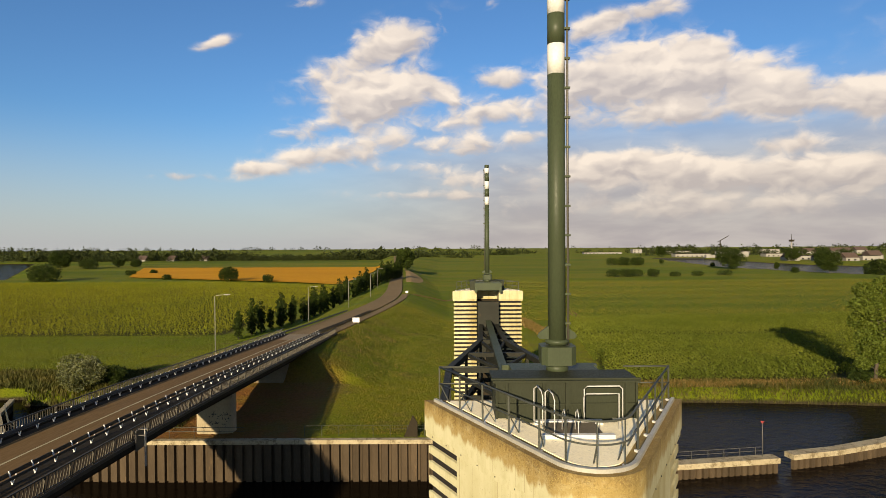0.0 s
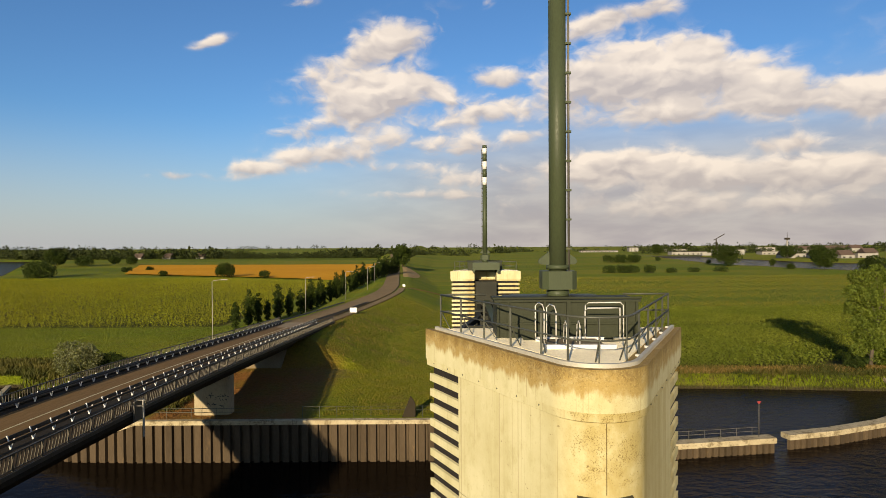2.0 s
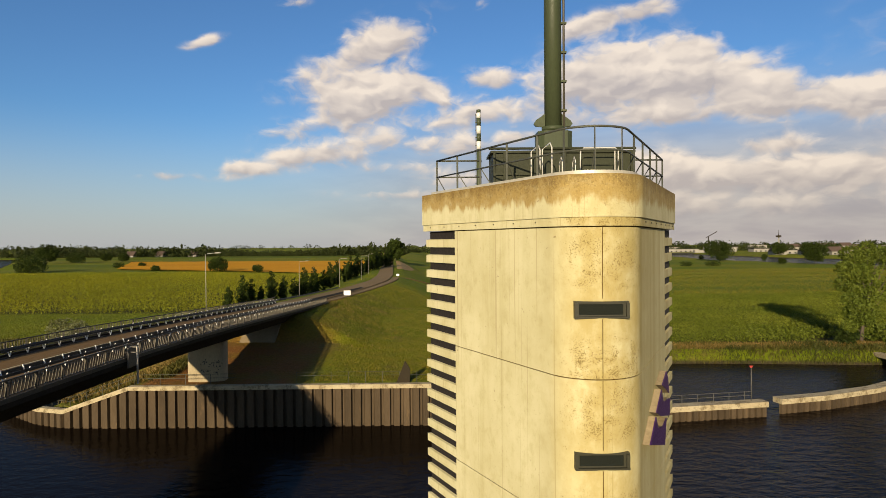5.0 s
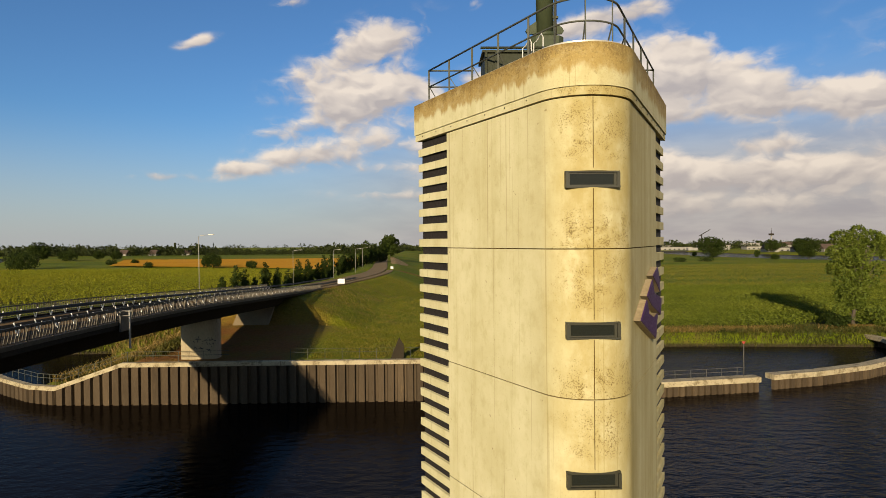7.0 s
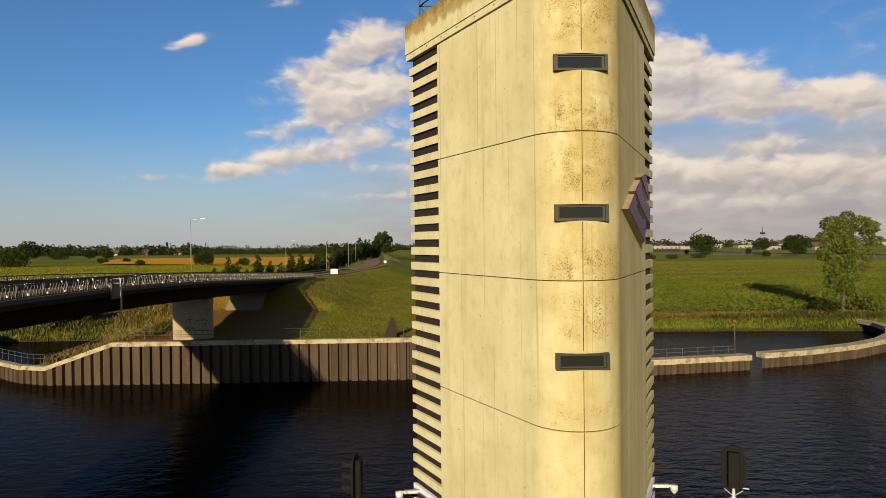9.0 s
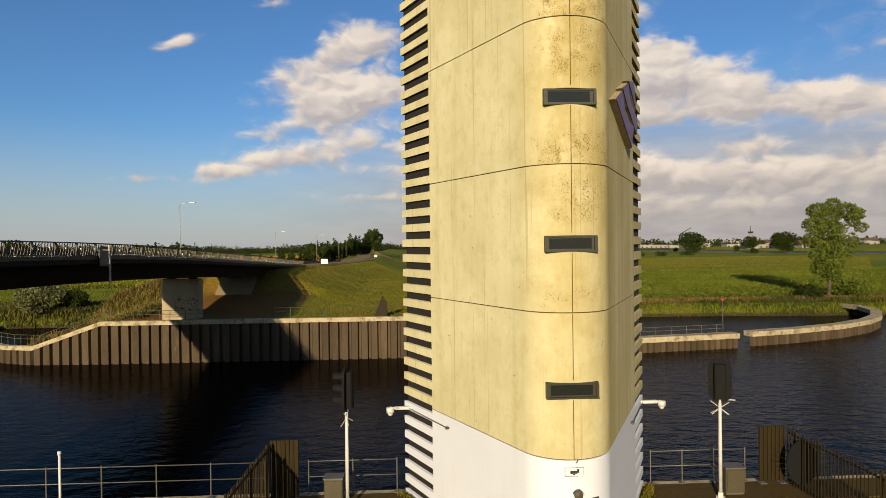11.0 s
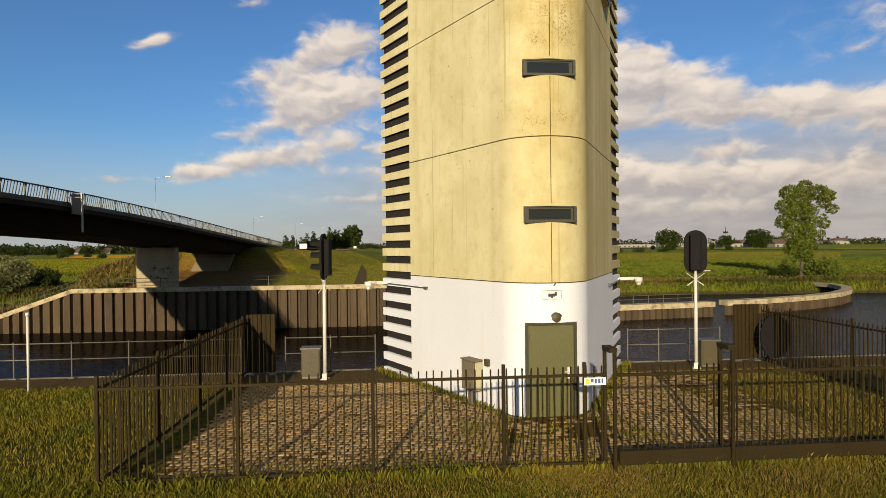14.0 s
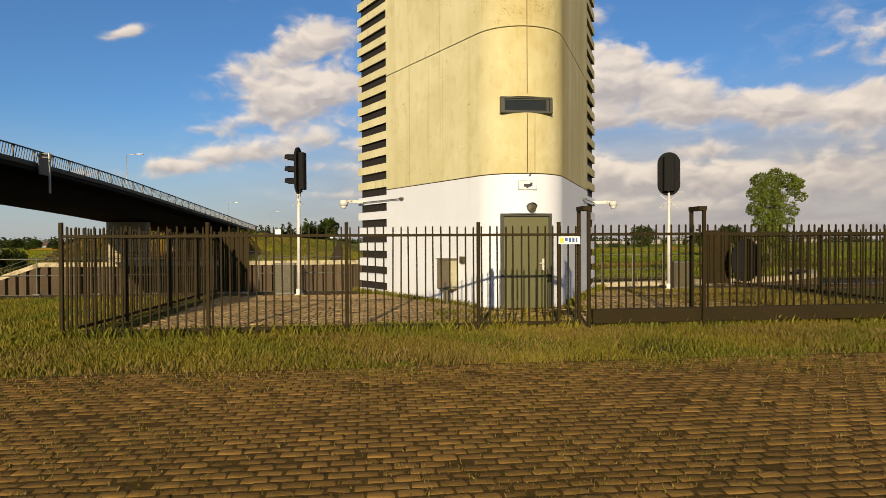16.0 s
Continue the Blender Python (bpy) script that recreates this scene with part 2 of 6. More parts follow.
        patch = g.ramp(g.noise(g.v("ADD", pos, (7.0, 3.0, 1.0)), 2.3, 6, 0.7), 0.32, 0.72)
        grow = g.m("MULTIPLY", grow, patch)
        crumbs = g.noise(pos, 30.0, 5, 0.8)
        spots = g.ramp(g.m("ADD", crumbs, g.m("MULTIPLY", grow, 0.16)), 0.60, 0.66)
        broad = g.ramp(g.m("ABSOLUTE", g.m("SUBTRACT", x, 3.15)), 0.45, 1.7, 1.0, 0.08)
        soft = g.ramp(g.m("ADD", g.noise(g.v("MULTIPLY", pos, (1.0, 1.0, 0.6)), 1.6, 7, 0.68), g.m("MULTIPLY", grow, 0.25)), 0.32, 0.68, 0.22, 0.85)
        soft = g.m("MULTIPLY", g.m("MULTIPLY", soft, broad), g.ramp(z, 3.0, 13.0, 0.6, 1.0))
        col = g.mix(g.m("MULTIPLY", soft, lichen), col, (0.2738, 0.2109, 0.0703))
        weather = g.m("MULTIPLY", g.ramp(x, 3.3, 4.0), g.ramp(streak, 0.25, 0.7, 0.15, 0.6))
        col = g.mix(g.m("MULTIPLY", weather, lichen), col, (0.2664, 0.2109, 0.0703))
        col = g.mix(g.m("MULTIPLY", spots, g.m("MULTIPLY", g.ramp(grow, 0.0, 0.4), 0.9 * lichen)), col, (0.1258, 0.0851, 0.0259))
    col = g.mix(g.ramp(pore, 0.62, 0.72, 0, 0.35), col, g.mix(1.0, col, (0.5, 0.48, 0.42), "MULTIPLY"))
    b = g.n("ShaderNodeBsdfPrincipled")
    g.link(col, b.inputs["Base Color"])
    b.inputs["Roughness"].default_value = 0.62 if white else 0.85
    b.inputs["Specular IOR Level"].default_value = 0.3
    node = g.n("ShaderNodeBump")
    node.inputs["Strength"].default_value, node.inputs["Distance"].default_value = 0.35, 0.015
    g.link(g.m("ADD", g.noise(pos, 14.0, 6, 0.65), g.m("MULTIPLY", blotch, 0.6)), node.inputs["Height"])
    g.t.links.new(node.outputs[0], b.inputs["Normal"])
    g.t.links.new(b.outputs[0], g.n("ShaderNodeOutputMaterial").inputs[0])
    return m


CONCRETE = concrete_material("weathered_concrete", lichen=1.0)
CORNICE = concrete_material("stained_cornice_concrete", lichen=0.25, edge=(17.15, 0.72))
WHITE = concrete_material("white_painted_concrete", white=True)
QUAY = material("pale_quay_concrete", (0.3552, 0.3034, 0.1998), (0.2368, 0.185, 0.1036), 0.85, scale=0.6, fine=7, bump=0.4, bump_scale=12, dirt=(0.0888, 0.0629, 0.0296), dirt_level=0.54, spec=0.15)
PIER = material("grey_pier_concrete", (0.3182, 0.2664, 0.1739), (0.2294, 0.185, 0.1184), 0.85, scale=0.5, fine=8, stretch=(1, 1, 0.3), bump=0.3, bump_scale=10, dirt=(0.0962, 0.0814, 0.0592), dirt_level=0.66, spec=0.1)
# base colour cut to near-black, carrying the shade of the deck's side and underside
DECKC = material("shade_dark_bridge_concrete", (0.0281, 0.0222, 0.0141), (0.0192, 0.0148, 0.0096), 0.85, spec=0.1, scale=0.3, fine=5, bump=0.3)
PILE = material("rusty_sheet_pile", (0.0651, 0.0459, 0.0274), (0.0385, 0.0274, 0.017), 0.8, 0.0, spec=0.15, scale=0.8, fine=9, stretch=(1, 1, 0.25), bump=0.4, dirt=(0.1258, 0.0814, 0.0407), dirt_level=0.64, vary=0.25)
GREEN = material("olive_green_paint", (0.0459, 0.0577, 0.0296), (0.0326, 0.0414, 0.0207), 0.5, 0.0, scale=1.2, fine=20, stretch=(1, 1, 0.4), amount=0.6, dirt=(0.1184, 0.0962, 0.0518), dirt_level=0.68, spec=0.2)
HOUSEG = material("dark_olive_housing_paint", (0.0281, 0.0318, 0.0178), (0.0207, 0.0237, 0.0133), 0.6, 0.0, scale=1.2, fine=20, stretch=(1, 1, 0.4), amount=0.6, dirt=(0.0666, 0.0518, 0.0296), dirt_level=0.68, spec=0.15)
GATE = material("dark_gate_steel", (0.0237, 0.0244, 0.0185), (0.0163, 0.0163, 0.0126), 0.6, 0.1, scale=0.7, fine=10, dirt=(0.074, 0.0481, 0.0259), dirt_level=0.64, spec=0.12)
BAND = material("white_band_paint", (0.592, 0.5846, 0.555), (0.518, 0.5032, 0.4588), 0.5, scale=1.0)
# near-black colour standing for shade in the louvre gaps and unlit rooms
SHADE_BLACK = material("painted_shade_black", (0.0089, 0.0059, 0.0044), (0.0059, 0.0044, 0.0037), 0.9, scale=0.8)
KERB = material("bright_kerb_steel", (0.4588, 0.4366, 0.37), (0.3552, 0.333, 0.2812), 0.45, 0.3, scale=3, fine=30)
GALV = material("galvanised_steel", (0.1184, 0.1073, 0.0888), (0.0814, 0.074, 0.0629), 0.55, 0.4, scale=3, fine=30)
RAILS = material("dark_rail_paint", (0.074, 0.0777, 0.0629), (0.0518, 0.0518, 0.0407), 0.5, 0.2, scale=4, fine=30, spec=0.2)
WHITEPIPE = material("white_pipe_paint", (0.4736, 0.4662, 0.444), (0.37, 0.3478, 0.3034), 0.45, scale=3, fine=25, dirt=(0.296, 0.2368, 0.148), dirt_level=0.7)
DECKW = material("pale_roof_coating", (0.92, 0.82, 0.58), (0.84, 0.73, 0.48), 0.8, scale=1.2, fine=25, bump=0.3, bump_scale=60, dirt=(0.2664, 0.2294, 0.1628), dirt_level=0.63)
HATCH = material("brown_hatch_plate", (0.148, 0.1221, 0.0814), (0.1036, 0.0888, 0.0592), 0.7, 0.2, scale=3, fine=30)
DOORM = material("olive_door_paint", (0.0777, 0.0755, 0.0252), (0.0629, 0.0614, 0.0207), 0.5, scale=0.9, fine=30, stretch=(1, 1, 0.3), amount=0.5)
FRAMEM = material("dark_frame_paint", (0.026, 0.025, 0.014), (0.018, 0.018, 0.011), 0.5, scale=3)
FENCE = material("brown_green_fence_paint", (0.0222, 0.0155, 0.0052), (0.0155, 0.0107, 0.0037), 0.75, 0.0, spec=0.1, scale=2, fine=25, vary=0.15)
BLACK = material("matt_black_plastic", (0.0074, 0.0074, 0.0074), (0.0052, 0.0052, 0.0052), 0.8, scale=4, fine=30, spec=0.12)
CABINET = material("grey_green_cabinet", (0.0503, 0.0407, 0.0192), (0.037, 0.0311, 0.0148), 0.6, scale=2, fine=20, dirt=(0.074, 0.0592, 0.0296), dirt_level=0.62)
CREAM = material("cream_cabinet_panel", (0.37, 0.3404, 0.222), (0.3108, 0.2812, 0.1776), 0.6, scale=2, fine=20)
PURPLE = material("purple_sign_paint", (0.0555, 0.0163, 0.0962), (0.0407, 0.0118, 0.074), 0.45, scale=3, fine=20)
SIGNEDGE = material("pale_sign_edge", (0.3108, 0.2442, 0.148), (0.222, 0.1628, 0.0888), 0.6, scale=3)
DIKEROAD = material("dusty_dike_road", (0.1998, 0.1369, 0.0666), (0.148, 0.1036, 0.0518), 0.9, spec=0.1, scale=0.2, fine=5)
DIRT = material("brown_dirt_path", (0.1998, 0.1258, 0.0555), (0.148, 0.0962, 0.0407), 0.95, scale=0.3, fine=4, dirt=(0.0888, 0.0962, 0.0222), dirt_level=0.6, spec=0.05)
SAND = material("pale_sandy_earth", (0.3404, 0.2294, 0.1036), (0.2516, 0.1628, 0.0666), 0.95, scale=0.15, fine=1.5, dirt=(0.1184, 0.111, 0.0296), dirt_level=0.6, spec=0.05)
ABUT = material("brown_abutment_concrete", (0.1998, 0.148, 0.0851), (0.148, 0.111, 0.0629), 0.9, scale=0.5, fine=6, bump=0.3)
ASPHALT = material("worn_asphalt", (0.17, 0.102, 0.042), (0.13, 0.08, 0.032), 0.9, spec=0.1, scale=0.25, fine=6, stretch=(1, 0.15, 1), bump=0.3, bump_scale=40)
CYCLE = material("dark_cycle_asphalt", (0.0555, 0.0385, 0.0207), (0.0407, 0.0296, 0.0163), 0.9, spec=0.1, scale=0.4, fine=6, bump=0.3, bump_scale=40)
LINE = material("road_line_paint", (0.4588, 0.407, 0.2368), (0.333, 0.296, 0.1628), 0.7, scale=2)
GUARD = material("guard_rail_steel", (0.075, 0.066, 0.05), (0.05, 0.044, 0.034), 0.55, 0.3, scale=2, fine=12, spec=0.2)
POLE = material("lamp_pole_steel", (0.333, 0.3182, 0.2812), (0.2664, 0.2516, 0.222), 0.5, 0.3, scale=2)
SIGNW = material("white_sign_face", (0.592, 0.592, 0.5772), (0.5328, 0.5328, 0.518), 0.5, scale=3)
SIGNY = material("yellow_sign_ink", (0.518, 0.407, 0.037), (0.444, 0.3552, 0.037), 0.5, scale=3)
SIGNB = material("blue_sign_ink", (0.037, 0.074, 0.259), (0.0296, 0.0592, 0.222), 0.5, scale=3)
INK = material("black_ink", (0.0222, 0.0222, 0.0222), (0.0148, 0.0148, 0.0148), 0.6, scale=3)
RED = material("faded_red_paint", (0.37, 0.0444, 0.037), (0.296, 0.037, 0.0296), 0.5, scale=3)
BARK = material("grey_bark", (0.0814, 0.0629, 0.0444), (0.0518, 0.0407, 0.0296), 0.9, scale=2, fine=8, stretch=(1, 1, 0.3), bump=0.5)
BRICK = material("brown_paving_brick", (0.165, 0.093, 0.027), (0.108, 0.064, 0.018), 0.9, spec=0.08, scale=0.7, fine=14, vary=0.2, island=0.22, bump=0.4, bump_scale=40, dirt=(0.074, 0.074, 0.0222), dirt_level=0.64)
COBBLE = material("grey_brown_cobble", (0.27, 0.186, 0.095), (0.18, 0.126, 0.064), 0.88, spec=0.1, scale=0.6, fine=14, vary=0.25, island=0.25, bump=0.4, bump_scale=40, dirt=(0.0962, 0.0888, 0.0296), dirt_level=0.66)
SOIL = material("dark_joint_soil", (0.078, 0.044, 0.012), (0.055, 0.04, 0.009), 0.95, spec=0.05, scale=0.8, fine=9, bump=0.5)
EARTH = material("dark_wet_quay_floor", (0.0703, 0.0444, 0.0163), (0.0481, 0.0385, 0.0118), 0.9, spec=0.08, scale=0.5, fine=6, bump=0.4)


def leaf_material(name, colour, second, through_light=0.25, scale=0.3, spread=0.45):
    m = bpy.data.materials.new(name)
    m.use_nodes = True
    m.node_tree.nodes.clear()
    g = G(m.node_tree)
    geo = g.n("ShaderNodeNewGeometry")
    r = geo.outputs["Random Per Island"]
    col = g.mix(g.ramp(g.noise(geo.outputs["Position"], scale, 4), 0.3, 0.7), colour, second)
    f = g.ramp(r, 0, 1, 1 - spread, 1 + spread, False)
    col = g.v("MULTIPLY", col, g.vec(f, f, g.m("MULTIPLY", f, f)))
    b = g.n("ShaderNodeBsdfPrincipled")
    g.link(col, b.inputs["Base Color"])
    b.inputs["Roughness"].default_value = 0.65
    b.inputs["Specular IOR Level"].default_value = 0.1
    t = g.n("ShaderNodeBsdfTranslucent")
    g.link(col, t.inputs[0])
    mixer = g.n("ShaderNodeMixShader")
    mixer.inputs[0].default_value = through_light
    g.t.links.new(b.outputs[0], mixer.inputs[1])
    g.t.links.new(t.outputs[0], mixer.inputs[2])
    g.t.links.new(mixer.outputs[0], g.n("ShaderNodeOutputMaterial").inputs[0])
    return m


LEAF = leaf_material("poplar_leaf", (0.105, 0.13, 0.018), (0.066, 0.09, 0.012))
LEAFDARK = leaf_material("dark_tree_leaf", (0.0296, 0.0444, 0.0059), (0.0192, 0.0296, 0.0052))
LEAFWOOD = leaf_material("far_wood_leaf", (0.0326, 0.0407, 0.0096), (0.0207, 0.0281, 0.0074))
LEAFPALE = leaf_material("pale_willow_leaf", (0.1258, 0.1295, 0.0518), (0.0925, 0.1036, 0.037))
CORN = leaf_material("maize_leaf", (0.098, 0.112, 0.012), (0.066, 0.084, 0.008), 0.15, 0.04, 0.42)
CORNL = leaf_material("maize_leaf_olive", (0.16, 0.154, 0.011), (0.118, 0.128, 0.009), 0.15, 0.015, 0.4)
GRASSB = leaf_material("grass_blade", (0.150, 0.118, 0.014), (0.085, 0.092, 0.010), 0.2, 0.6)
DRYGRASS = leaf_material("dry_grass_blade", (0.165, 0.112, 0.032), (0.12, 0.083, 0.022), 0.2, 0.5)
REED = leaf_material("bank_reed", (0.0777, 0.0681, 0.0148), (0.037, 0.0444, 0.0089), 0.2, 0.2)


def ground_material():
    m = bpy.data.materials.new("meadow_ground")
    m.use_nodes = True
    m.node_tree.nodes.clear()
    g = G(m.node_tree)
    pos = g.n("ShaderNodeNewGeometry").outputs["Position"]
    x, y, z = g.xyz(pos)
    broad = g.noise(g.v("MULTIPLY", pos, (0.5, 1.0, 1.0)), 0.02, 5, 0.55)
    mid = g.noise(pos, 0.22, 6, 0.65)
    fine = g.noise(pos, 2.6, 6, 0.7)
    col = g.mix(g.ramp(broad, 0.38, 0.62), (0.111, 0.148, 0.0074), (0.1702, 0.1739, 0.0104))
    col = g.mix(g.ramp(mid, 0.45, 0.75, 0, 0.55), col, (0.148, 0.1295, 0.0133))
    # far strips of mown and unmown meadow
    strip = g.noise(g.v("MULTIPLY", pos, (0.0012, 0.011, 0.0)), 1.0, 3, 0.6)
    col = g.mix(g.m("MULTIPLY", g.ramp(strip, 0.5, 0.56), g.ramp(y, 180, 330, 0, 0.6)), col, (0.185, 0.1628, 0.0163))
    col = g.mix(g.m("MULTIPLY", g.ramp(strip, 0.42, 0.36), g.ramp(y, 200, 380, 0, 0.6)), col, (0.0629, 0.0925, 0.0059))
    swath = g.noise(g.v("MULTIPLY", pos, (0.006, 0.14, 0.0)), 1.0, 4, 0.65)
    col = g.mix(g.m("MULTIPLY", g.ramp(swath, 0.46, 0.58), g.ramp(y, 190, 215, 0, 0.5)), col, (0.085, 0.125, 0.008))
    lush = g.m("MULTIPLY", g.m("MULTIPLY", g.ramp(y, 196, 206), g.ramp(y, 268, 300, 1.0, 0.0)), g.ramp(x, 30, 60))
    col = g.mix(g.m("MULTIPLY", lush, 0.55), col, (0.055, 0.11, 0.008))
    # dark tilled soil under the maize
    tilled = g.m("MULTIPLY", g.m("MULTIPLY", g.ramp(y, 108.0, 109.0), g.ramp(y, 196.0, 199.0, 1.0, 0.0)), g.ramp(g.m("SUBTRACT", x, g.m("MULTIPLY", y, 0.09)), 19.2, 20.2))
    tilled = g.m("MAXIMUM", tilled, g.m("MULTIPLY", g.m("MULTIPLY", g.ramp(y, 163.0, 165.0), g.ramp(y, 335.0, 345.0, 1.0, 0.0)), g.ramp(x, -62.0, -60.0, 1.0, 0.0)))
    col = g.mix(tilled, col, (0.045, 0.045, 0.008))
    # worn earth below the bridge
    bx = g.ramp(g.m("ABSOLUTE", g.m("ADD", x, 26.5)), 7.5, 12.0, 1.0, 0.0)
    by = g.m("MULTIPLY", g.ramp(y, 66.0, 70.0), g.ramp(y, 88.0, 108.0, 1.0, 0.0))
    earth = g.m("MULTIPLY", g.m("MULTIPLY", bx, by), g.ramp(mid, 0.25, 0.6, 0.65, 1.0))
    col = g.mix(earth, col, (0.215, 0.092, 0.027))
    # dry tufts on the embankment and the verges
    dry = g.m("MULTIPLY", g.ramp(g.noise(pos, 0.09, 6, 0.7), 0.52, 0.68), g.ramp(y, 66, 72))
    col = g.mix(g.m("MULTIPLY", dry, g.ramp(y, 120, 200, 0.75, 0.15)), col, (0.148, 0.111, 0.0333))
    mud = g.ramp(g.m("ADD", z, g.m("MULTIPLY", mid, 0.6)), -4.7, -4.2, 1, 0)
    col = g.mix(mud, col, (0.0481, 0.0385, 0.0207))
    # trodden verge on the near bank
    near = g.m("MULTIPLY", g.ramp(y, 19.0, 21.0, 1, 0), g.ramp(g.noise(pos, 0.7, 6, 0.7), 0.3, 0.5))
    col = g.mix(g.m("MULTIPLY", near, 0.8), col, (0.0629, 0.0429, 0.0148))
    col = g.mix(g.ramp(fine, 0.35, 0.75, 0, 0.6), col, g.mix(1.0, col, (0.4, 0.45, 0.35), "MULTIPLY"))
    b = g.n("ShaderNodeBsdfPrincipled")
    g.link(col, b.inputs["Base Color"])
    b.inputs["Roughness"].default_value = 0.95
    b.inputs["Specular IOR Level"].default_value = 0.1
    node = g.n("ShaderNodeBump")
    node.inputs["Strength"].default_value, node.inputs["Distance"].default_value = 1.0, 0.6
    g.link(g.noise(pos, 1.5, 6, 0.7), node.inputs["Height"])
    g.t.links.new(node.outputs[0], b.inputs["Normal"])
    g.t.links.new(b.outputs[0], g.n("ShaderNodeOutputMaterial").inputs[0])
    return m


GROUND = ground_material()
WHEAT = material("ripe_wheat", (0.52, 0.25, 0.018), (0.43, 0.195, 0.014), 0.95, scale=0.02, fine=0.8, stretch=(0.4, 1, 1), bump=0.5, bump_scale=2, spec=0.03)


def water_material():
    m = bpy.data.materials.new("dark_canal_water")
    m.use_nodes = True
    m.node_tree.nodes.clear()
    g = G(m.node_tree)
    pos = g.n("ShaderNodeNewGeometry").outputs["Position"]
    p = g.v("MULTIPLY", pos, (0.8, 1.3, 1.0))
    h = g.m("ADD", g.noise(p, 0.9, 3, 0.5), g.m("MULTIPLY", g.noise(p, 3.5, 3, 0.5), 0.3))
    # sheltered water by the bridge, wind ripples on the open side
    open_side = g.m("ADD", g.xyz(pos)[0], g.m("MULTIPLY", g.noise(pos, 0.05, 3, 0.5), 24.0))
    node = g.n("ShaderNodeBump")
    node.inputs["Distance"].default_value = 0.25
    g.link(g.ramp(open_side, 2.0, 26.0, 0.3, 0.85), node.inputs["Strength"])
    g.link(h, node.inputs["Height"])
    deep = g.n("ShaderNodeBsdfDiffuse")
    deep.inputs[0].default_value = (0.006, 0.004, 0.0025, 1)
    shine = g.n("ShaderNodeBsdfGlossy")
    shine.inputs["Roughness"].default_value = 0.07
    g.t.links.new(node.outputs[0], shine.inputs["Normal"])
    fres = g.n("ShaderNodeFresnel")
    fres.inputs["IOR"].default_value = 1.33
    g.t.links.new(node.outputs[0], fres.inputs["Normal"])
    mixer = g.n("ShaderNodeMixShader")
    # mirror reflection dimmed by position, most by the bridge, to darken the water there
    g.link(g.m("MULTIPLY", fres.outputs[0], g.ramp(open_side, 2.0, 26.0, 0.3, 0.62)), mixer.inputs[0])
    g.t.links.new(deep.outputs[0], mixer.inputs[1])
    g.t.links.new(shine.outputs[0], mixer.inputs[2])
    g.t.links.new(mixer.outputs[0], g.n("ShaderNodeOutputMaterial").inputs[0])
    return m


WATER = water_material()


def glass_material():
    m = bpy.data.materials.new("dark_window_glass")
    m.use_nodes = True
    b = m.node_tree.nodes["Principled BSDF"]
    b.inputs["Base Color"].default_value = (0.03, 0.035, 0.03, 1)
    b.inputs["Roughness"].default_value = 0.05
    b.inputs["IOR"].default_value = 1.5
    b.inputs["Specular IOR Level"].default_value = 0.06
    b.inputs["Transmission Weight"].default_value = 0.6
    return m


GLASS = glass_material()


# ---------- building helpers ----------
def mesh(name, verts, faces, mat=None, smooth=False):
    me = bpy.data.meshes.new(name)
    me.from_pydata([tuple(v) for v in verts], [], faces)
    me.validate()
    if smooth:
        me.polygons.foreach_set("use_smooth", [True] * len(me.polygons))
    if mat:
        me.materials.append(mat)
    me.update()
    return me


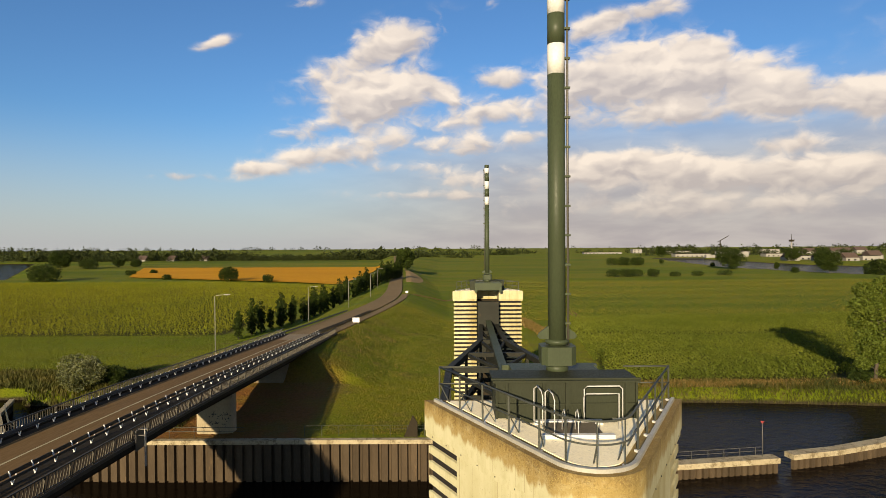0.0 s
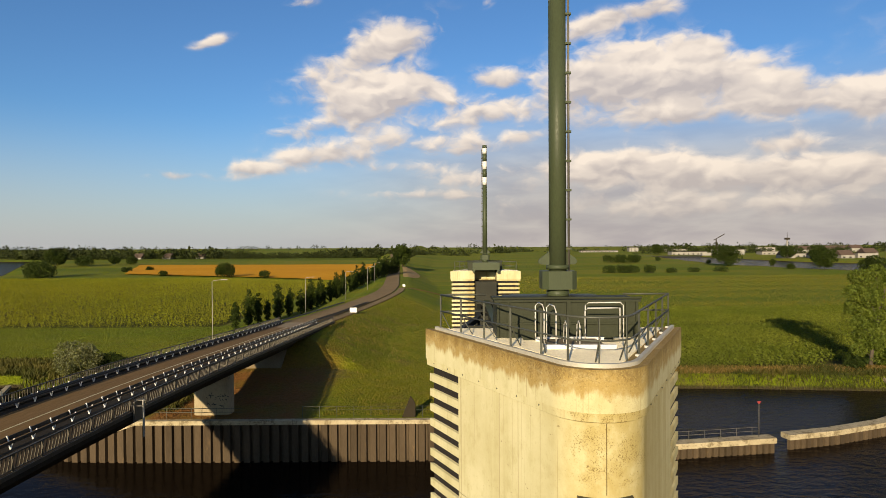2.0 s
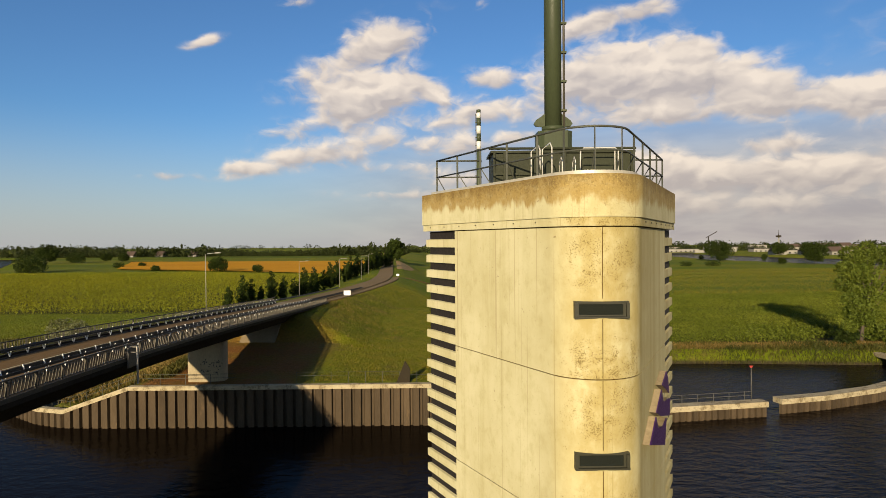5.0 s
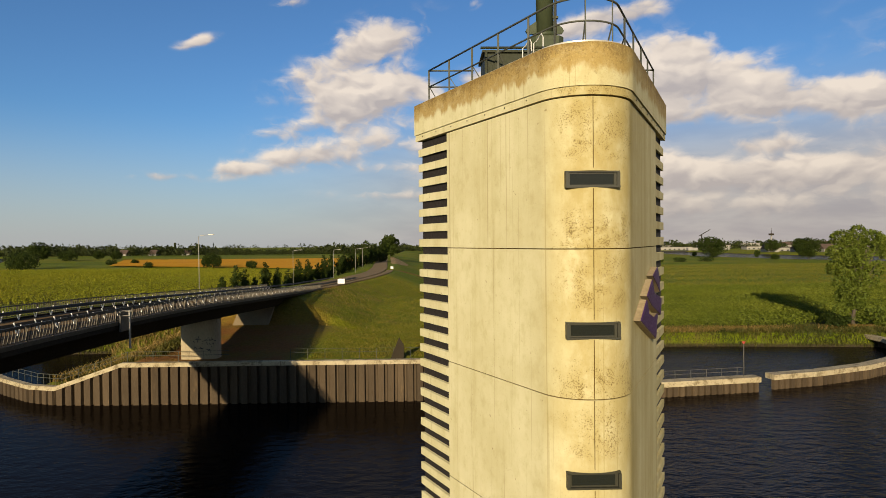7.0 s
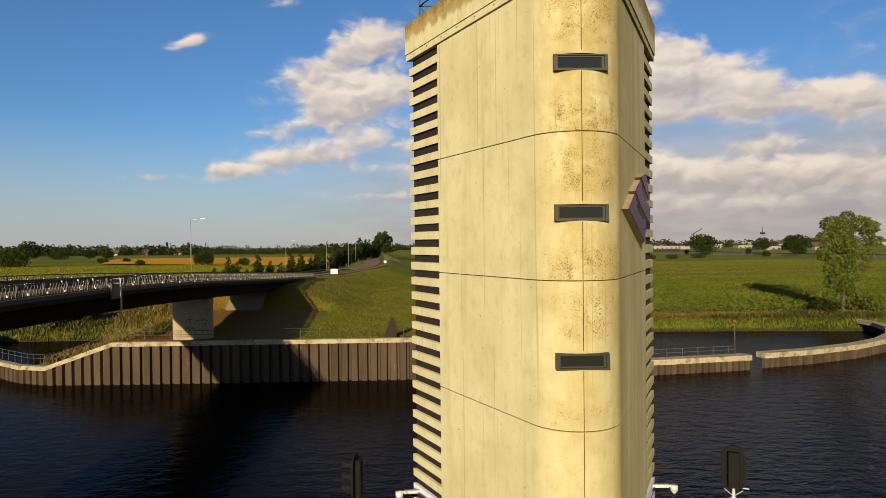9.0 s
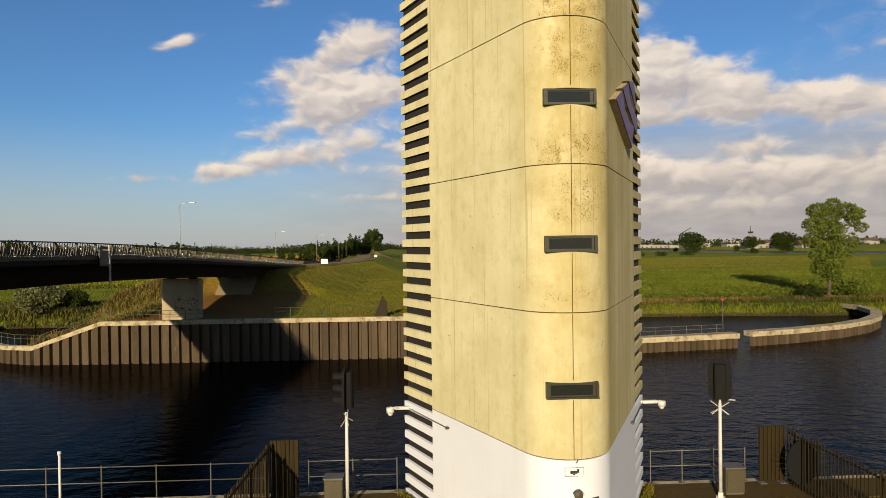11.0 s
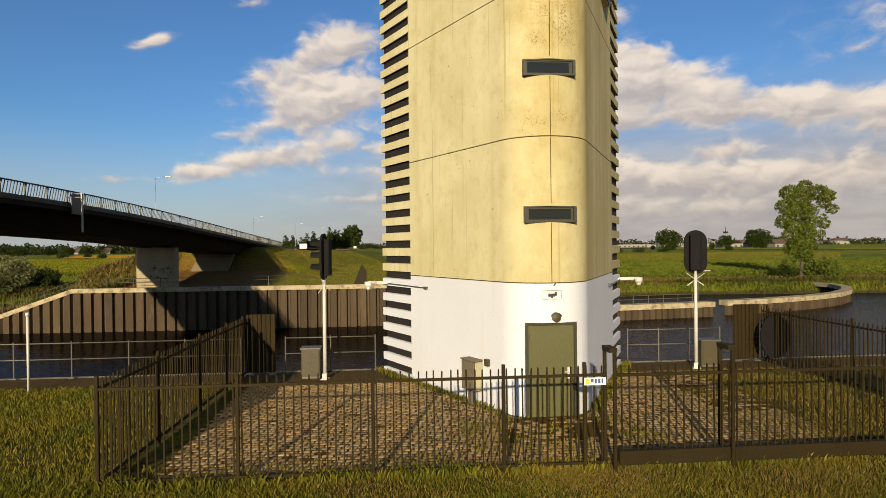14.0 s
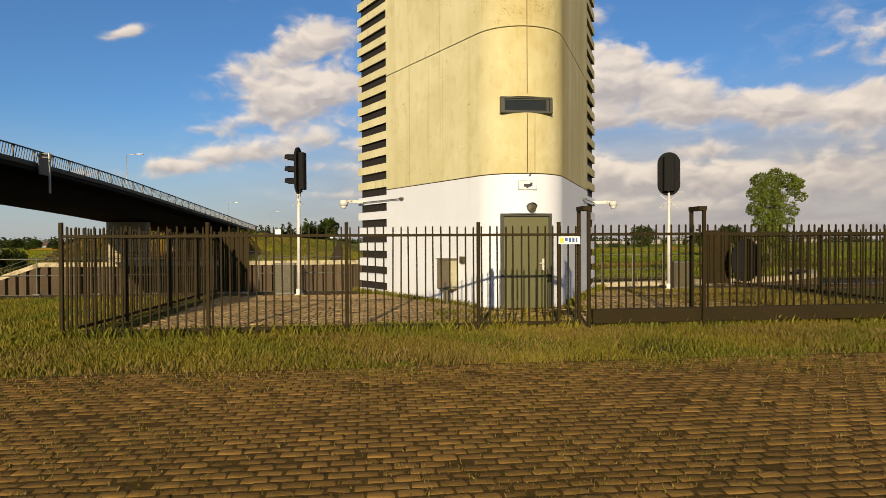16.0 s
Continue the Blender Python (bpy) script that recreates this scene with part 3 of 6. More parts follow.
class B:
    """Collects vertices and faces of one mesh."""

    def __init__(self):
        self.v, self.f = [], []

    def add(self, verts, faces):
        k = len(self.v)
        self.v += [tuple(p) for p in verts]
        self.f += [tuple(i + k for i in f) for f in faces]
        return self

    def box(self, x0, x1, y0, y1, z0, z1, bevel=0.0):
        if not bevel:
            c = [(x, y, z) for z in (z0, z1) for y in (y0, y1) for x in (x0, x1)]
            return self.add(c, [(0, 2, 3, 1), (4, 5, 7, 6), (0, 1, 5, 4), (2, 6, 7, 3), (0, 4, 6, 2), (1, 3, 7, 5)])
        b = min(bevel, (x1 - x0) / 2.01, (y1 - y0) / 2.01)
        ring = [(x0 + b, y0), (x1 - b, y0), (x1, y0 + b), (x1, y1 - b), (x1 - b, y1), (x0 + b, y1), (x0, y1 - b), (x0, y0 + b)]
        return self.prism(ring, z0, z1)

    def prism(self, ring, z0, z1):
        n = len(ring)
        v = [(x, y, z0) for x, y in ring] + [(x, y, z1) for x, y in ring]
        f = [(i, (i + 1) % n, n + (i + 1) % n, n + i) for i in range(n)]
        return self.add(v, f + [tuple(range(n))[::-1], tuple(range(n, 2 * n))])

    def tube(self, points, r, sides=8, r1=None):
        """A round bar along points, tapering to r1."""
        pts = [Vector(p) for p in points]
        n, rings = len(pts), []
        for i, p in enumerate(pts):
            t = ((pts[min(i + 1, n - 1)] - pts[max(i - 1, 0)])).normalized()
            a = t.cross(Vector((0, 0, 1)) if abs(t.z) < 0.9 else Vector((1, 0, 0))).normalized()
            b = t.cross(a)
            rad = r if r1 is None else r + (r1 - r) * i / max(n - 1, 1)
            rings.append([p + a * rad * math.cos(2 * math.pi * k / sides) + b * rad * math.sin(2 * math.pi * k / sides) for k in range(sides)])
        f = [(i * sides + k, i * sides + (k + 1) % sides, (i + 1) * sides + (k + 1) % sides, (i + 1) * sides + k) for i in range(n - 1) for k in range(sides)]
        f += [tuple(range(sides))[::-1], tuple(range((n - 1) * sides, n * sides))]
        return self.add([v for ring in rings for v in ring], f)

    def beam(self, a, b, w, h):
        """A square bar from a to b, w wide and h high."""
        a, b = Vector(a), Vector(b)
        t = (b - a).normalized()
        s = t.cross(Vector((0, 0, 1)) if abs(t.z) < 0.98 else Vector((0, 1, 0))).normalized()
        u = s.cross(t)
        v = [p + s * i * w / 2 + u * j * h / 2 for p in (a, b) for i, j in ((-1, -1), (1, -1), (1, 1), (-1, 1))]
        return self.add(v, [(0, 1, 2, 3), (7, 6, 5, 4), (0, 4, 5, 1), (1, 5, 6, 2), (2, 6, 7, 3), (3, 7, 4, 0)])

    def sweep(self, profile, path):
        """An open or closed profile of (across, up) carried along a path of (x, y, z)."""
        n = len(profile)
        pts = [Vector(p) for p in path]
        for i, p in enumerate(pts):
            t = pts[min(i + 1, len(pts) - 1)] - pts[max(i - 1, 0)]
            s = Vector((t.y, -t.x, 0)).normalized()
            self.v += [tuple(p + s * a + Vector((0, 0, u))) for a, u in profile]
        k = len(self.v) - n * len(pts)
        self.f += [(k + i * n + j, k + i * n + (j + 1) % n, k + (i + 1) * n + (j + 1) % n, k + (i + 1) * n + j) for i in range(len(pts) - 1) for j in range(n)]
        self.f += [tuple(k + j for j in range(n)), tuple(k + (len(pts) - 1) * n + j for j in range(n))[::-1]]
        return self

    def me(self, name, mat, smooth=False):
        return mesh(name, self.v, self.f, mat, smooth)


def part(name, b, mat, parent, label="", smooth=False, at=None):
    """One mesh object under a thing or a part; b: a B or a mesh to share."""
    me = b.me(name, mat, smooth) if isinstance(b, B) else b
    ob = new(name, me)
    if parent is not None:
        ob.parent = parent
    if at is not None:
        ob.matrix_basis = at if isinstance(at, Matrix) else Matrix.Translation(at)
    if label:
        ob["label"] = label
    return ob


def thing(name, label, category, group="", at=(0, 0, 0), turn=0.0, kind=""):
    ob = new(name)
    ob.empty_display_size = 0.2
    ob.matrix_basis = pose(*at, 0, 0, turn)
    return tagged(ob, label, category, group, kind)


def single(name, b, mat, label, category="", group="", kind="", smooth=False, at=None):
    ob = part(name, b, mat, None, "", smooth, at)
    return tagged(ob, label, category, group, kind)


def arc(cx, cy, r, a0, a1, n):
    return [(cx + r * math.cos(radians(a0 + (a1 - a0) * i / n)), cy + r * math.sin(radians(a0 + (a1 - a0) * i / n))) for i in range(n + 1)]


# ---------- ground and water ----------
WATER_Z = -5.25
NEAR_EDGE, FAR_EDGE = 19.62, 69.6


def smoothstep(a, b, x):
    t = np.clip((x - a) / (b - a), 0, 1)
    return t * t * (3 - 2 * t)


def road_x(y):
    y = np.asarray(y, float)
    return np.interp(y, (60, 122, 150, 175, 208, 240, 277, 378, 520, 900), (-30.2, -28.9, -26.0, -22.8, -19.8, -20.4, -23.0, -30.0, -41.0, -75.0))


def bridge_x(y):
    """Middle of the bridge deck."""
    return -28.9 + 0.02 * (y - 65)


def road_z(y):
    y = np.asarray(y, float)
    crest = 7.2 - 0.00065 * np.clip(y - 30, 0, 38.5) ** 2 - 0.05 * np.clip(y - 68.5, 0, 43.5)
    return crest - 1.7 * (1 - np.exp(-0.03 * np.maximum(y - 112, 0)))


def ground_z(x, y):
    field = -3.2 + 0.0 * x
    # dike with the road on top
    d = np.abs(x - road_x(y))
    crown = road_z(np.maximum(y, 112)) - 0.25
    # toe of the embankment towards the water
    side = crown - np.maximum(d - 7.0, 0) / 2.6
    front = crown - np.maximum(99.5 - y, 0) / 1.45
    dike = np.minimum(side, front)
    # shelf behind the far quay
    shelf = -0.75 - 2.45 * smoothstep(14, 22, x) - 2.45 * smoothstep(70, 150, y) * smoothstep(-8, 10, x)
    shelf = np.where(y > 150, np.minimum(shelf, -0.75 - 2.45 * smoothstep(-40, 0, x)), shelf)
    shelf = np.maximum(shelf, -3.2)
    shelf = np.where(x < -35.4, -0.85 - 2.75 * np.clip((-35.4 - x) / 7.6, 0, 1), shelf)
    shelf = shelf + 1.1 * smoothstep(74, 95, y) * smoothstep(-48, -38, x) * smoothstep(-8, -20, x)
    land = np.maximum(dike, np.where(x < -48, field, shelf))
    # water pockets behind the guide walls
    wy = np.where(x > 0, 97.5 + 2.0 * np.sin(x * 0.05), 99.0)
    inset = np.where(x > 0, smoothstep(17, 21, x), smoothstep(-46, -52, x))
    bank = np.clip((y - wy) / 4.5, 0, 1)
    pocket = -8 + (field + 8) * bank
    land = land * (1 - inset) + np.minimum(land, np.where(bank >= 1, land, pocket)) * inset
    fe = np.where(x < -35.4, 1.2 + np.interp(x, [-73, -71, -67, -60.5, -52.5, -47, -43.2, -35.6], [104, 98, 90, 82, 75.2, 71.4, 70.0, 69.6]), FAR_EDGE + 0.2)
    z = np.where(y < fe, -8.5, land)
    z = np.where(y < NEAR_EDGE - 0.15, 0.0, z)
    # rivers far off
    near_bank = np.interp(y, (380, 425, 480, 560, 600, 864), (340, 308, 285, 263, 264, 294))
    far_bank = np.interp(y, (500, 520, 567, 631, 700, 845, 870), (900, 450, 412, 377, 365, 352, 296))
    rr = smoothstep(-6, 6, x - near_bank) * smoothstep(-6, 6, far_bank - x) * smoothstep(380, 395, y) * (1 - smoothstep(855, 870, y))
    z = z - 4.5 * np.clip(rr, 0, 1) * (x > 0)
    edge = x + 316 + 0.62 * (y - 432)
    rl = smoothstep(4, -8, edge) * smoothstep(415, 432, y) * (1 - smoothstep(790, 800, y))
    z = z - 4.5 * np.clip(rl, 0, 1) * (x < 0)
    return z


def grid_lines(steps):
    out = []
    for a, b, s in steps:
        out += list(np.arange(a, b - 1e-6, s))
    return np.array(out + [steps[-1][1]])


def build_ground():
    xs = grid_lines([(-2600, -1400, 200), (-1400, -500, 20), (-500, -100, 10), (-100, 120, 1.25), (120, 600, 10), (600, 1400, 20), (1400, 2600, 200)])
    ys = np.concatenate([grid_lines([(-300, 0, 30), (0, 19.3, 1.93)]), [19.47, 19.62], grid_lines([(24.0, 69, 15), (69, 69.8, 0.4), (70, 130, 1.2), (130, 400, 5), (400, 1100, 10), (1100, 2000, 90)])])
    ys = np.unique(ys)
    X, Y = np.meshgrid(xs, ys)
    Z = ground_z(X, Y)
    bump = np.sin(X * 0.9 + 1.3 * np.sin(Y * 0.31)) * np.sin(Y * 0.8) * 0.05
    Z = Z + np.where(Y > 72, bump, 0)
    v = np.stack([X, Y, Z], -1).reshape(-1, 3)
    n, m = X.shape
    i = (np.arange(n - 1)[:, None] * m + np.arange(m - 1)[None]).reshape(-1)
    f = np.stack([i, i + 1, i + m + 1, i + m], -1)
    me = mesh("ground", v.tolist(), f.tolist(), GROUND, True)
    tagged(new("ground", me), "green meadow and grass dike ground reaching the horizon", "ground", kind="structure")


build_ground()
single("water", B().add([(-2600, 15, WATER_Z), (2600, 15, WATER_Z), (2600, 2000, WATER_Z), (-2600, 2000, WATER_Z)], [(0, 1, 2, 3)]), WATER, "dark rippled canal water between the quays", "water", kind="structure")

# ---------- near quay ----------
quay = thing("quay_wall_near", "concrete quay wall of the near bank", "quay", kind="structure")
part("wall", B().box(-120, 120, NEAR_EDGE - 0.25, NEAR_EDGE, -8.6, 0.02), QUAY, quay)
part("walkway", B().box(-60, -0.9, 18.0, NEAR_EDGE - 0.26, -0.05, 0.03), EARTH, quay, "dark asphalt walkway along the water")
part("walkway", B().box(6.7, 60, 18.0, NEAR_EDGE - 0.26, -0.05, 0.03), EARTH, quay)

# ---------- far quay of sheet piles ----------


def pile_mesh(name, w, z0, z1, deep=0.4):
    """One trough-shaped sheet pile, w wide, front towards -Y."""
    p = [(0, 0.0), (0.07, 0.0), (0.17, -deep), (0.77, -deep), (0.87, 0.0), (1.0, 0.0)]
    ring = [(a * w, d) for a, d in p] + [(a * w, d + 0.03) for a, d in p[::-1]]
    return B().prism(ring, z0, z1).me(name, PILE)


def pile_row(parent, path, step, deep=0.4, name="sheet_pile"):
    """Piles one by one along a path of (x, y, z top)."""
    pts = [Vector(p) for p in path]
    cache = {}
    for a, b in zip(pts, pts[1:]):
        run = Vector((b.x - a.x, b.y - a.y))
        n = max(1, round(run.length / step))
        ang = math.degrees(math.atan2(run.y, run.x))
        for i in range(n):
            w = run.length / n
            top = a.z + (b.z - a.z) * (i + 0.5) / n
            key = (round(w, 3), round(top, 2))
            if key not in cache:
                cache[key] = pile_mesh("sheet_pile", w, WATER_Z - 2.5, top, deep)
            part(name, cache[key], None, parent, at=pose(a.x + run.x * i / n, a.y + run.y * i / n, 0, 0, 0, ang))


far_quay = thing("quay_wall_far", "brown sheet pile quay wall with a pale concrete capping beam", "quay", kind="structure")
QL = [(-71, 98.6, -3.5), (-67, 90, -3.5), (-60.5, 82, -3.5), (-52.5, 75.2, -3.5), (-47, 71.4, -3.5), (-43.2, 70.0, -3.4)]
QM = [(-43.2, 70.0, -3.4), (-35.6, 69.6, -0.75)]
QF = [(-35.6, 69.6, -0.75), (2.0, 69.6, -0.75)]
cap = [(-0.28, -0.02), (0.45, -0.02), (0.45, -0.5), (-0.28, -0.5)]
part("capping_beam", B().sweep(cap, [(x, y, z + 0.3) for x, y, z in QL + QM[1:]]), QUAY, far_quay, "pale concrete capping beam")
part("capping_beam", B().sweep(cap, [(x, y, z + 0.3) for x, y, z in QF]), QUAY, far_quay)
for path in (QL, QM, QF):
    pile_row(far_quay, path, 1.12)

jetty = thing("guide_wall_right", "curved guide wall with a pale concrete top on sheet piles", "guide wall", kind="structure")
QR1 = [(7.5, 69.0, -3.75), (24, 69.2, -3.75), (38.3, 71.4, -3.75)]
QR2 = [(40.4, 72.4, -3.75), (47, 74.0, -3.75), (55.5, 77.2, -3.75), (62, 80.9, -3.75), (67, 85.2, -3.75), (71.5, 91, -3.75), (73.5, 96.5, -3.75), (73.5, 103, -3.75)]
capr = [(-0.45, 0.0), (1.0, 0.0), (1.0, -0.62), (-0.45, -0.62)]
for path in (QR1, QR2):
    part("capping_beam", B().sweep([(-a, u) for a, u in capr], [(x, y, z + 0.32) for x, y, z in path]), QUAY, jetty, "pale concrete capping beam")
    pile_row(jetty, path, 0.8, 0.28)
rail = B()
for x in np.arange(10, 37, 2.0):
    yy = 69.75 + max(0, x - 24) * 0.155 + 0.4
    rail.beam((x, yy, -3.45), (x, yy, -2.45), 0.05, 0.05)
for z in (-2.5, -2.95):
    rail.tube([(10, 70.15, z), (24, 70.15, z), (37, 72.2, z)], 0.03, 5)
single("quay_railing", rail, GALV, "low grey steel railing along the guide wall", "railing")
post = thing("channel_marker", "thin pale post with a red mark on the guide wall", "marker post", at=(36.6, 71.6, -3.43))
part("pole", B().tube([(0, 0, 0), (0, 0, 3.9)], 0.05, 8), GALV, post, smooth=True)
part("topmark", B().add([(-0.25, 0, 4.15), (0.25, 0, 4.15), (0, 0, 3.75), (0, 0.08, 4.1), (0, -0.08, 4.1)], [(0, 2, 4), (2, 1, 4), (1, 0, 4), (0, 3, 2), (2, 3, 1), (1, 3, 0)]), RED, post, "red triangular topmark")

# ---------- bridge ----------
bridge = thing("road_bridge", "dark concrete road bridge with steel railings", "bridge", kind="structure")
BY = [float(v) for v in np.linspace(-40, 122, 28)]
BX0, BX1 = -37.8, -25.0


def deck_z(y):
    return float(road_z(y))


prof_path = [(bridge_x(y), y, deck_z(y)) for y in BY]
deck = B()
hw = 5.45
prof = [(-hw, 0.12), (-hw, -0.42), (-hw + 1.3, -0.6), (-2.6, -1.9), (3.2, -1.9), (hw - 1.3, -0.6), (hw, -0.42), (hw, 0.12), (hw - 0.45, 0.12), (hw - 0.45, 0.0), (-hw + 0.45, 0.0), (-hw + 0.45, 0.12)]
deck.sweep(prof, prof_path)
part("deck", deck, DECKC, bridge, "concrete box girder deck in shade-darkened colour")
edge = B()
edge.sweep([(hw + 0.06, 0.16), (hw + 0.06, -0.10), (hw - 0.02, -0.10), (hw - 0.02, 0.16)], prof_path)
part("edge_strip", edge, GUARD, bridge, "grey steel edge strip")
part("carriageway", B().sweep([(-4.0, 0.012), (1.55, 0.012), (1.55, 0.005), (-4.0, 0.005)], prof_path), ASPHALT, bridge, "worn brown asphalt carriageway")
part("cycle_path", B().sweep([(2.45, 0.012), (4.95, 0.012), (4.95, 0.005), (2.45, 0.005)], prof_path), CYCLE, bridge, "dark cycle path on the bridge")
part("centre_line", B().sweep([(-1.2, 0.02), (-1.04, 0.02), (-1.04, 0.013), (-1.2, 0.013)], prof_path), LINE, bridge, "faded yellowish centre line")


def guard_rail(off, face):
    """Steel crash barrier: beam, rear beam, posts with white caps that lean out."""
    ob = thing("crash_barrier", "grey steel crash barrier beside the carriageway", "crash barrier", "crash barriers on the bridge")
    path = [(bridge_x(y) + off, y, deck_z(y)) for y in BY] + [(float(road_x(y)) + off + 1.2, y, float(road_z(y))) for y in (136.0, 150.0, 165.0)]
    wave = [(0.0, 0.46), (face * 0.07, 0.52), (0.0, 0.6), (face * 0.07, 0.68), (0.0, 0.76), (-face * 0.03, 0.76), (-face * 0.03, 0.46)]
    part("rail_beam", B().sweep(wave, path), GUARD, ob)
    part("rail_beam", B().sweep([(-face * 0.5, 0.42), (-face * 0.5, 0.62), (-face * 0.55, 0.62), (-face * 0.55, 0.42)], path), GUARD, ob)
    pm = B()
    pm.beam((-face * 0.27, 0, 0.0), (-face * 0.05, 0, 0.84), 0.07, 0.07)
    pm.beam((-face * 0.27, 0, 0.0), (-face * 0.52, 0, 0.70), 0.05, 0.06)
    me = pm.me("post", BAND)
    y = -20.0
    while y < 122:
        part("post", me, None, ob, at=(bridge_x(y) + off, y, deck_z(y)))
        y += 2.0
    return ob


guard_rail(1.95, -1)
guard_rail(-4.35, 1)


def parapet(off):
    """Bridge railing of slanting steel bars with a hand rail."""
    ob = thing("bridge_railing", "grey steel bridge railing of close slanting bars", "railing", "railings on the bridge edges")
    path = [(bridge_x(y) + off, y, deck_z(y)) for y in BY]
    part("hand_rail", B().sweep([(-0.05, 1.12), (0.05, 1.12), (0.05, 1.04), (-0.05, 1.04)], path), GUARD, ob)
    part("bottom_rail", B().sweep([(-0.03, 0.25), (0.03, 0.25), (0.03, 0.2), (-0.03, 0.2)], path), GUARD, ob)
    pm = B().beam((0, 0, 0.1), (0, 0, 1.06), 0.07, 0.09).me("post", GUARD)
    for y in np.arange(10, 121, 2.4):
        part("post", pm, None, ob, at=(bridge_x(float(y)) + off, float(y), deck_z(float(y))))
    bars = B()
    s = 1 if off > 0 else -1
    for y in np.arange(12, 121, 0.3):
        z, x = deck_z(float(y)), bridge_x(float(y)) + off
        bars.beam((x, y, z + 0.22), (x + s * 0.1, y + 0.12, z + 1.05), 0.03, 0.06)
    b = part("bar_infill", bars, GUARD, ob)
    b["kind"] = "stuff"


parapet(hw - 0.18)
parapet(-hw + 0.18)


def pier(y0, zg):
    xm = bridge_x(y0) + 0.6
    ob = B()
    ring = [(xm + px, y0 + py) for px, py in arc(1.75, 0.45, 0.45, 0, 90, 5) + arc(-1.75, 0.45, 0.45, 90, 180, 5) + arc(-1.75, -0.45, 0.45, 180, 270, 5) + arc(1.75, -0.45, 0.45, 270, 360, 5)]
    ob.prism(ring, zg, deck_z(y0) - 2.05)
    p = part("pier", ob, PIER, bridge, "pale grey concrete pier with graffiti")
    part("bearing", B().box(xm - 1.6, xm - 0.9, y0 - 0.4, y0 + 0.4, deck_z(y0) - 2.05, deck_z(y0) - 1.8), BLACK, p)
    part("bearing", B().box(xm + 0.9, xm + 1.6, y0 - 0.4, y0 + 0.4, deck_z(y0) - 2.05, deck_z(y0) - 1.8), BLACK, p)
    return p


far_pier = pier(73.4, -0.85)
pier(10.0, -0.1)
# scrawled graffiti strokes on the pier, illegible
random.seed(5)
scrawl = B()
for k in range(34):
    x = -28.6 + random.uniform(0, 2.3)
    z = random.uniform(0.2, 1.7)
    a = random.uniform(0, 6.28)
    l = random.uniform(0.12, 0.4)
    scrawl.beam((x, 72.485, z), (x + l * math.cos(a), 72.485, z + l * math.sin(a)), 0.02, 0.06)
part("graffiti", scrawl, INK, far_pier, "black scrawled graffiti strokes")
abut = B()
az1 = deck_z(99) - 0.6
abut.add([(-31.0, 93.6, 0.3), (-25.6, 93.6, 0.3), (-25.6, 98.2, 3.5), (-31.0, 98.2, 3.5), (-31.0, 118, -1.2), (-25.6, 118, -1.2), (-25.6, 118, az1), (-31.0, 118, az1), (-25.6, 98.2, az1), (-31.0, 98.2, az1)],
         [(0, 1, 2, 3), (1, 5, 6, 8, 2), (4, 0, 3, 9, 7), (5, 4, 7, 6), (9, 8, 6, 7), (3, 2, 8, 9)])
part("abutment", abut, ABUT, bridge, "pale concrete abutment slope")
# gauge board hung on the bridge side
board = thing("bridge_sign_bracket", "grey steel sign bracket hung on the bridge edge", "sign bracket", at=(bridge_x(46.5) + hw, 46.5, deck_z(46.5)))
part("arm", B().beam((-0.1, 0, 0.9), (0.75, 0, 0.9), 0.08, 0.08), GALV, board)
part("arm", B().beam((-0.1, -0.5, 0.6), (0.75, -0.5, 0.6), 0.06, 0.06), GALV, board)
part("panel", B().box(0.1, 0.2, -0.6, 0.6, -0.6, 0.9), GALV, board)
part("panel", B().box(0.55, 0.62, -0.1, 0.1, -1.9, 0.95), POLE, board)

# road on the dike
ry = [float(v) for v in np.linspace(121, 800, 60)]
single("road", B().sweep([(-3.6, 0.02), (2.6, 0.02), (2.6, -0.5), (-3.6, -0.5)], [(float(road_x(y)), y, float(road_z(np.maximum(y, 112)))) for y in ry]), DIKEROAD, "narrow asphalt road on top of the dike", "road", kind="structure")
single("cycle_path", B().sweep([(3.3, 0.16), (5.6, 0.16), (5.6, -0.5), (3.3, -0.5)], [(float(road_x(y)), y, float(road_z(np.maximum(y, 112))) - 0.15) for y in ry[:10]]), DIKEROAD, "pale cycle path beside the dike road", "path", kind="structure")
single("field_path", B().sweep([(-1.0, 0.04), (1.0, 0.04), (1.0, -0.3), (-1.0, -0.3)], [(-15 + 2.5 * k, 224 + 5.2 * k, float(ground_z(np.array(-15.0 + 2.5 * k), np.array(224.0 + 5.2 * k)))) for k in range(14)]), DIRT, "brown dirt path on the dike side", "path", kind="structure")


def lamp_post(x, y, z, h=9.0):
    ob = thing("street_lamp", "tall slim grey street lamp beside the road", "street lamp", "street lamps along the road", at=(x, y, z))
    part("pole", B().tube([(0, 0, 0), (0, 0, h * 0.5), (0, 0, h - 0.15), (0.25, 0, h), (1.6, 0, h + 0.12)], 0.06, 8, 0.04), POLE, ob, smooth=True)
    part("lamp_head", B().box(1.4, 2.3, -0.13, 0.13, h + 0.06, h + 0.17, 0.06), POLE, ob)


for y, z in ((42.0, deck_z(42)), (91.0, deck_z(91)), (148.6, 2.6), (184.0, 2.2), (222.0, 2.0), (262.0, 1.9), (305.0, 1.8)):
    lamp_post(bridge_x(y) - 6.6 if y < 120 else float(road_x(y)) - 8.0, y, z - (0.0 if y < 120 else 0.6))

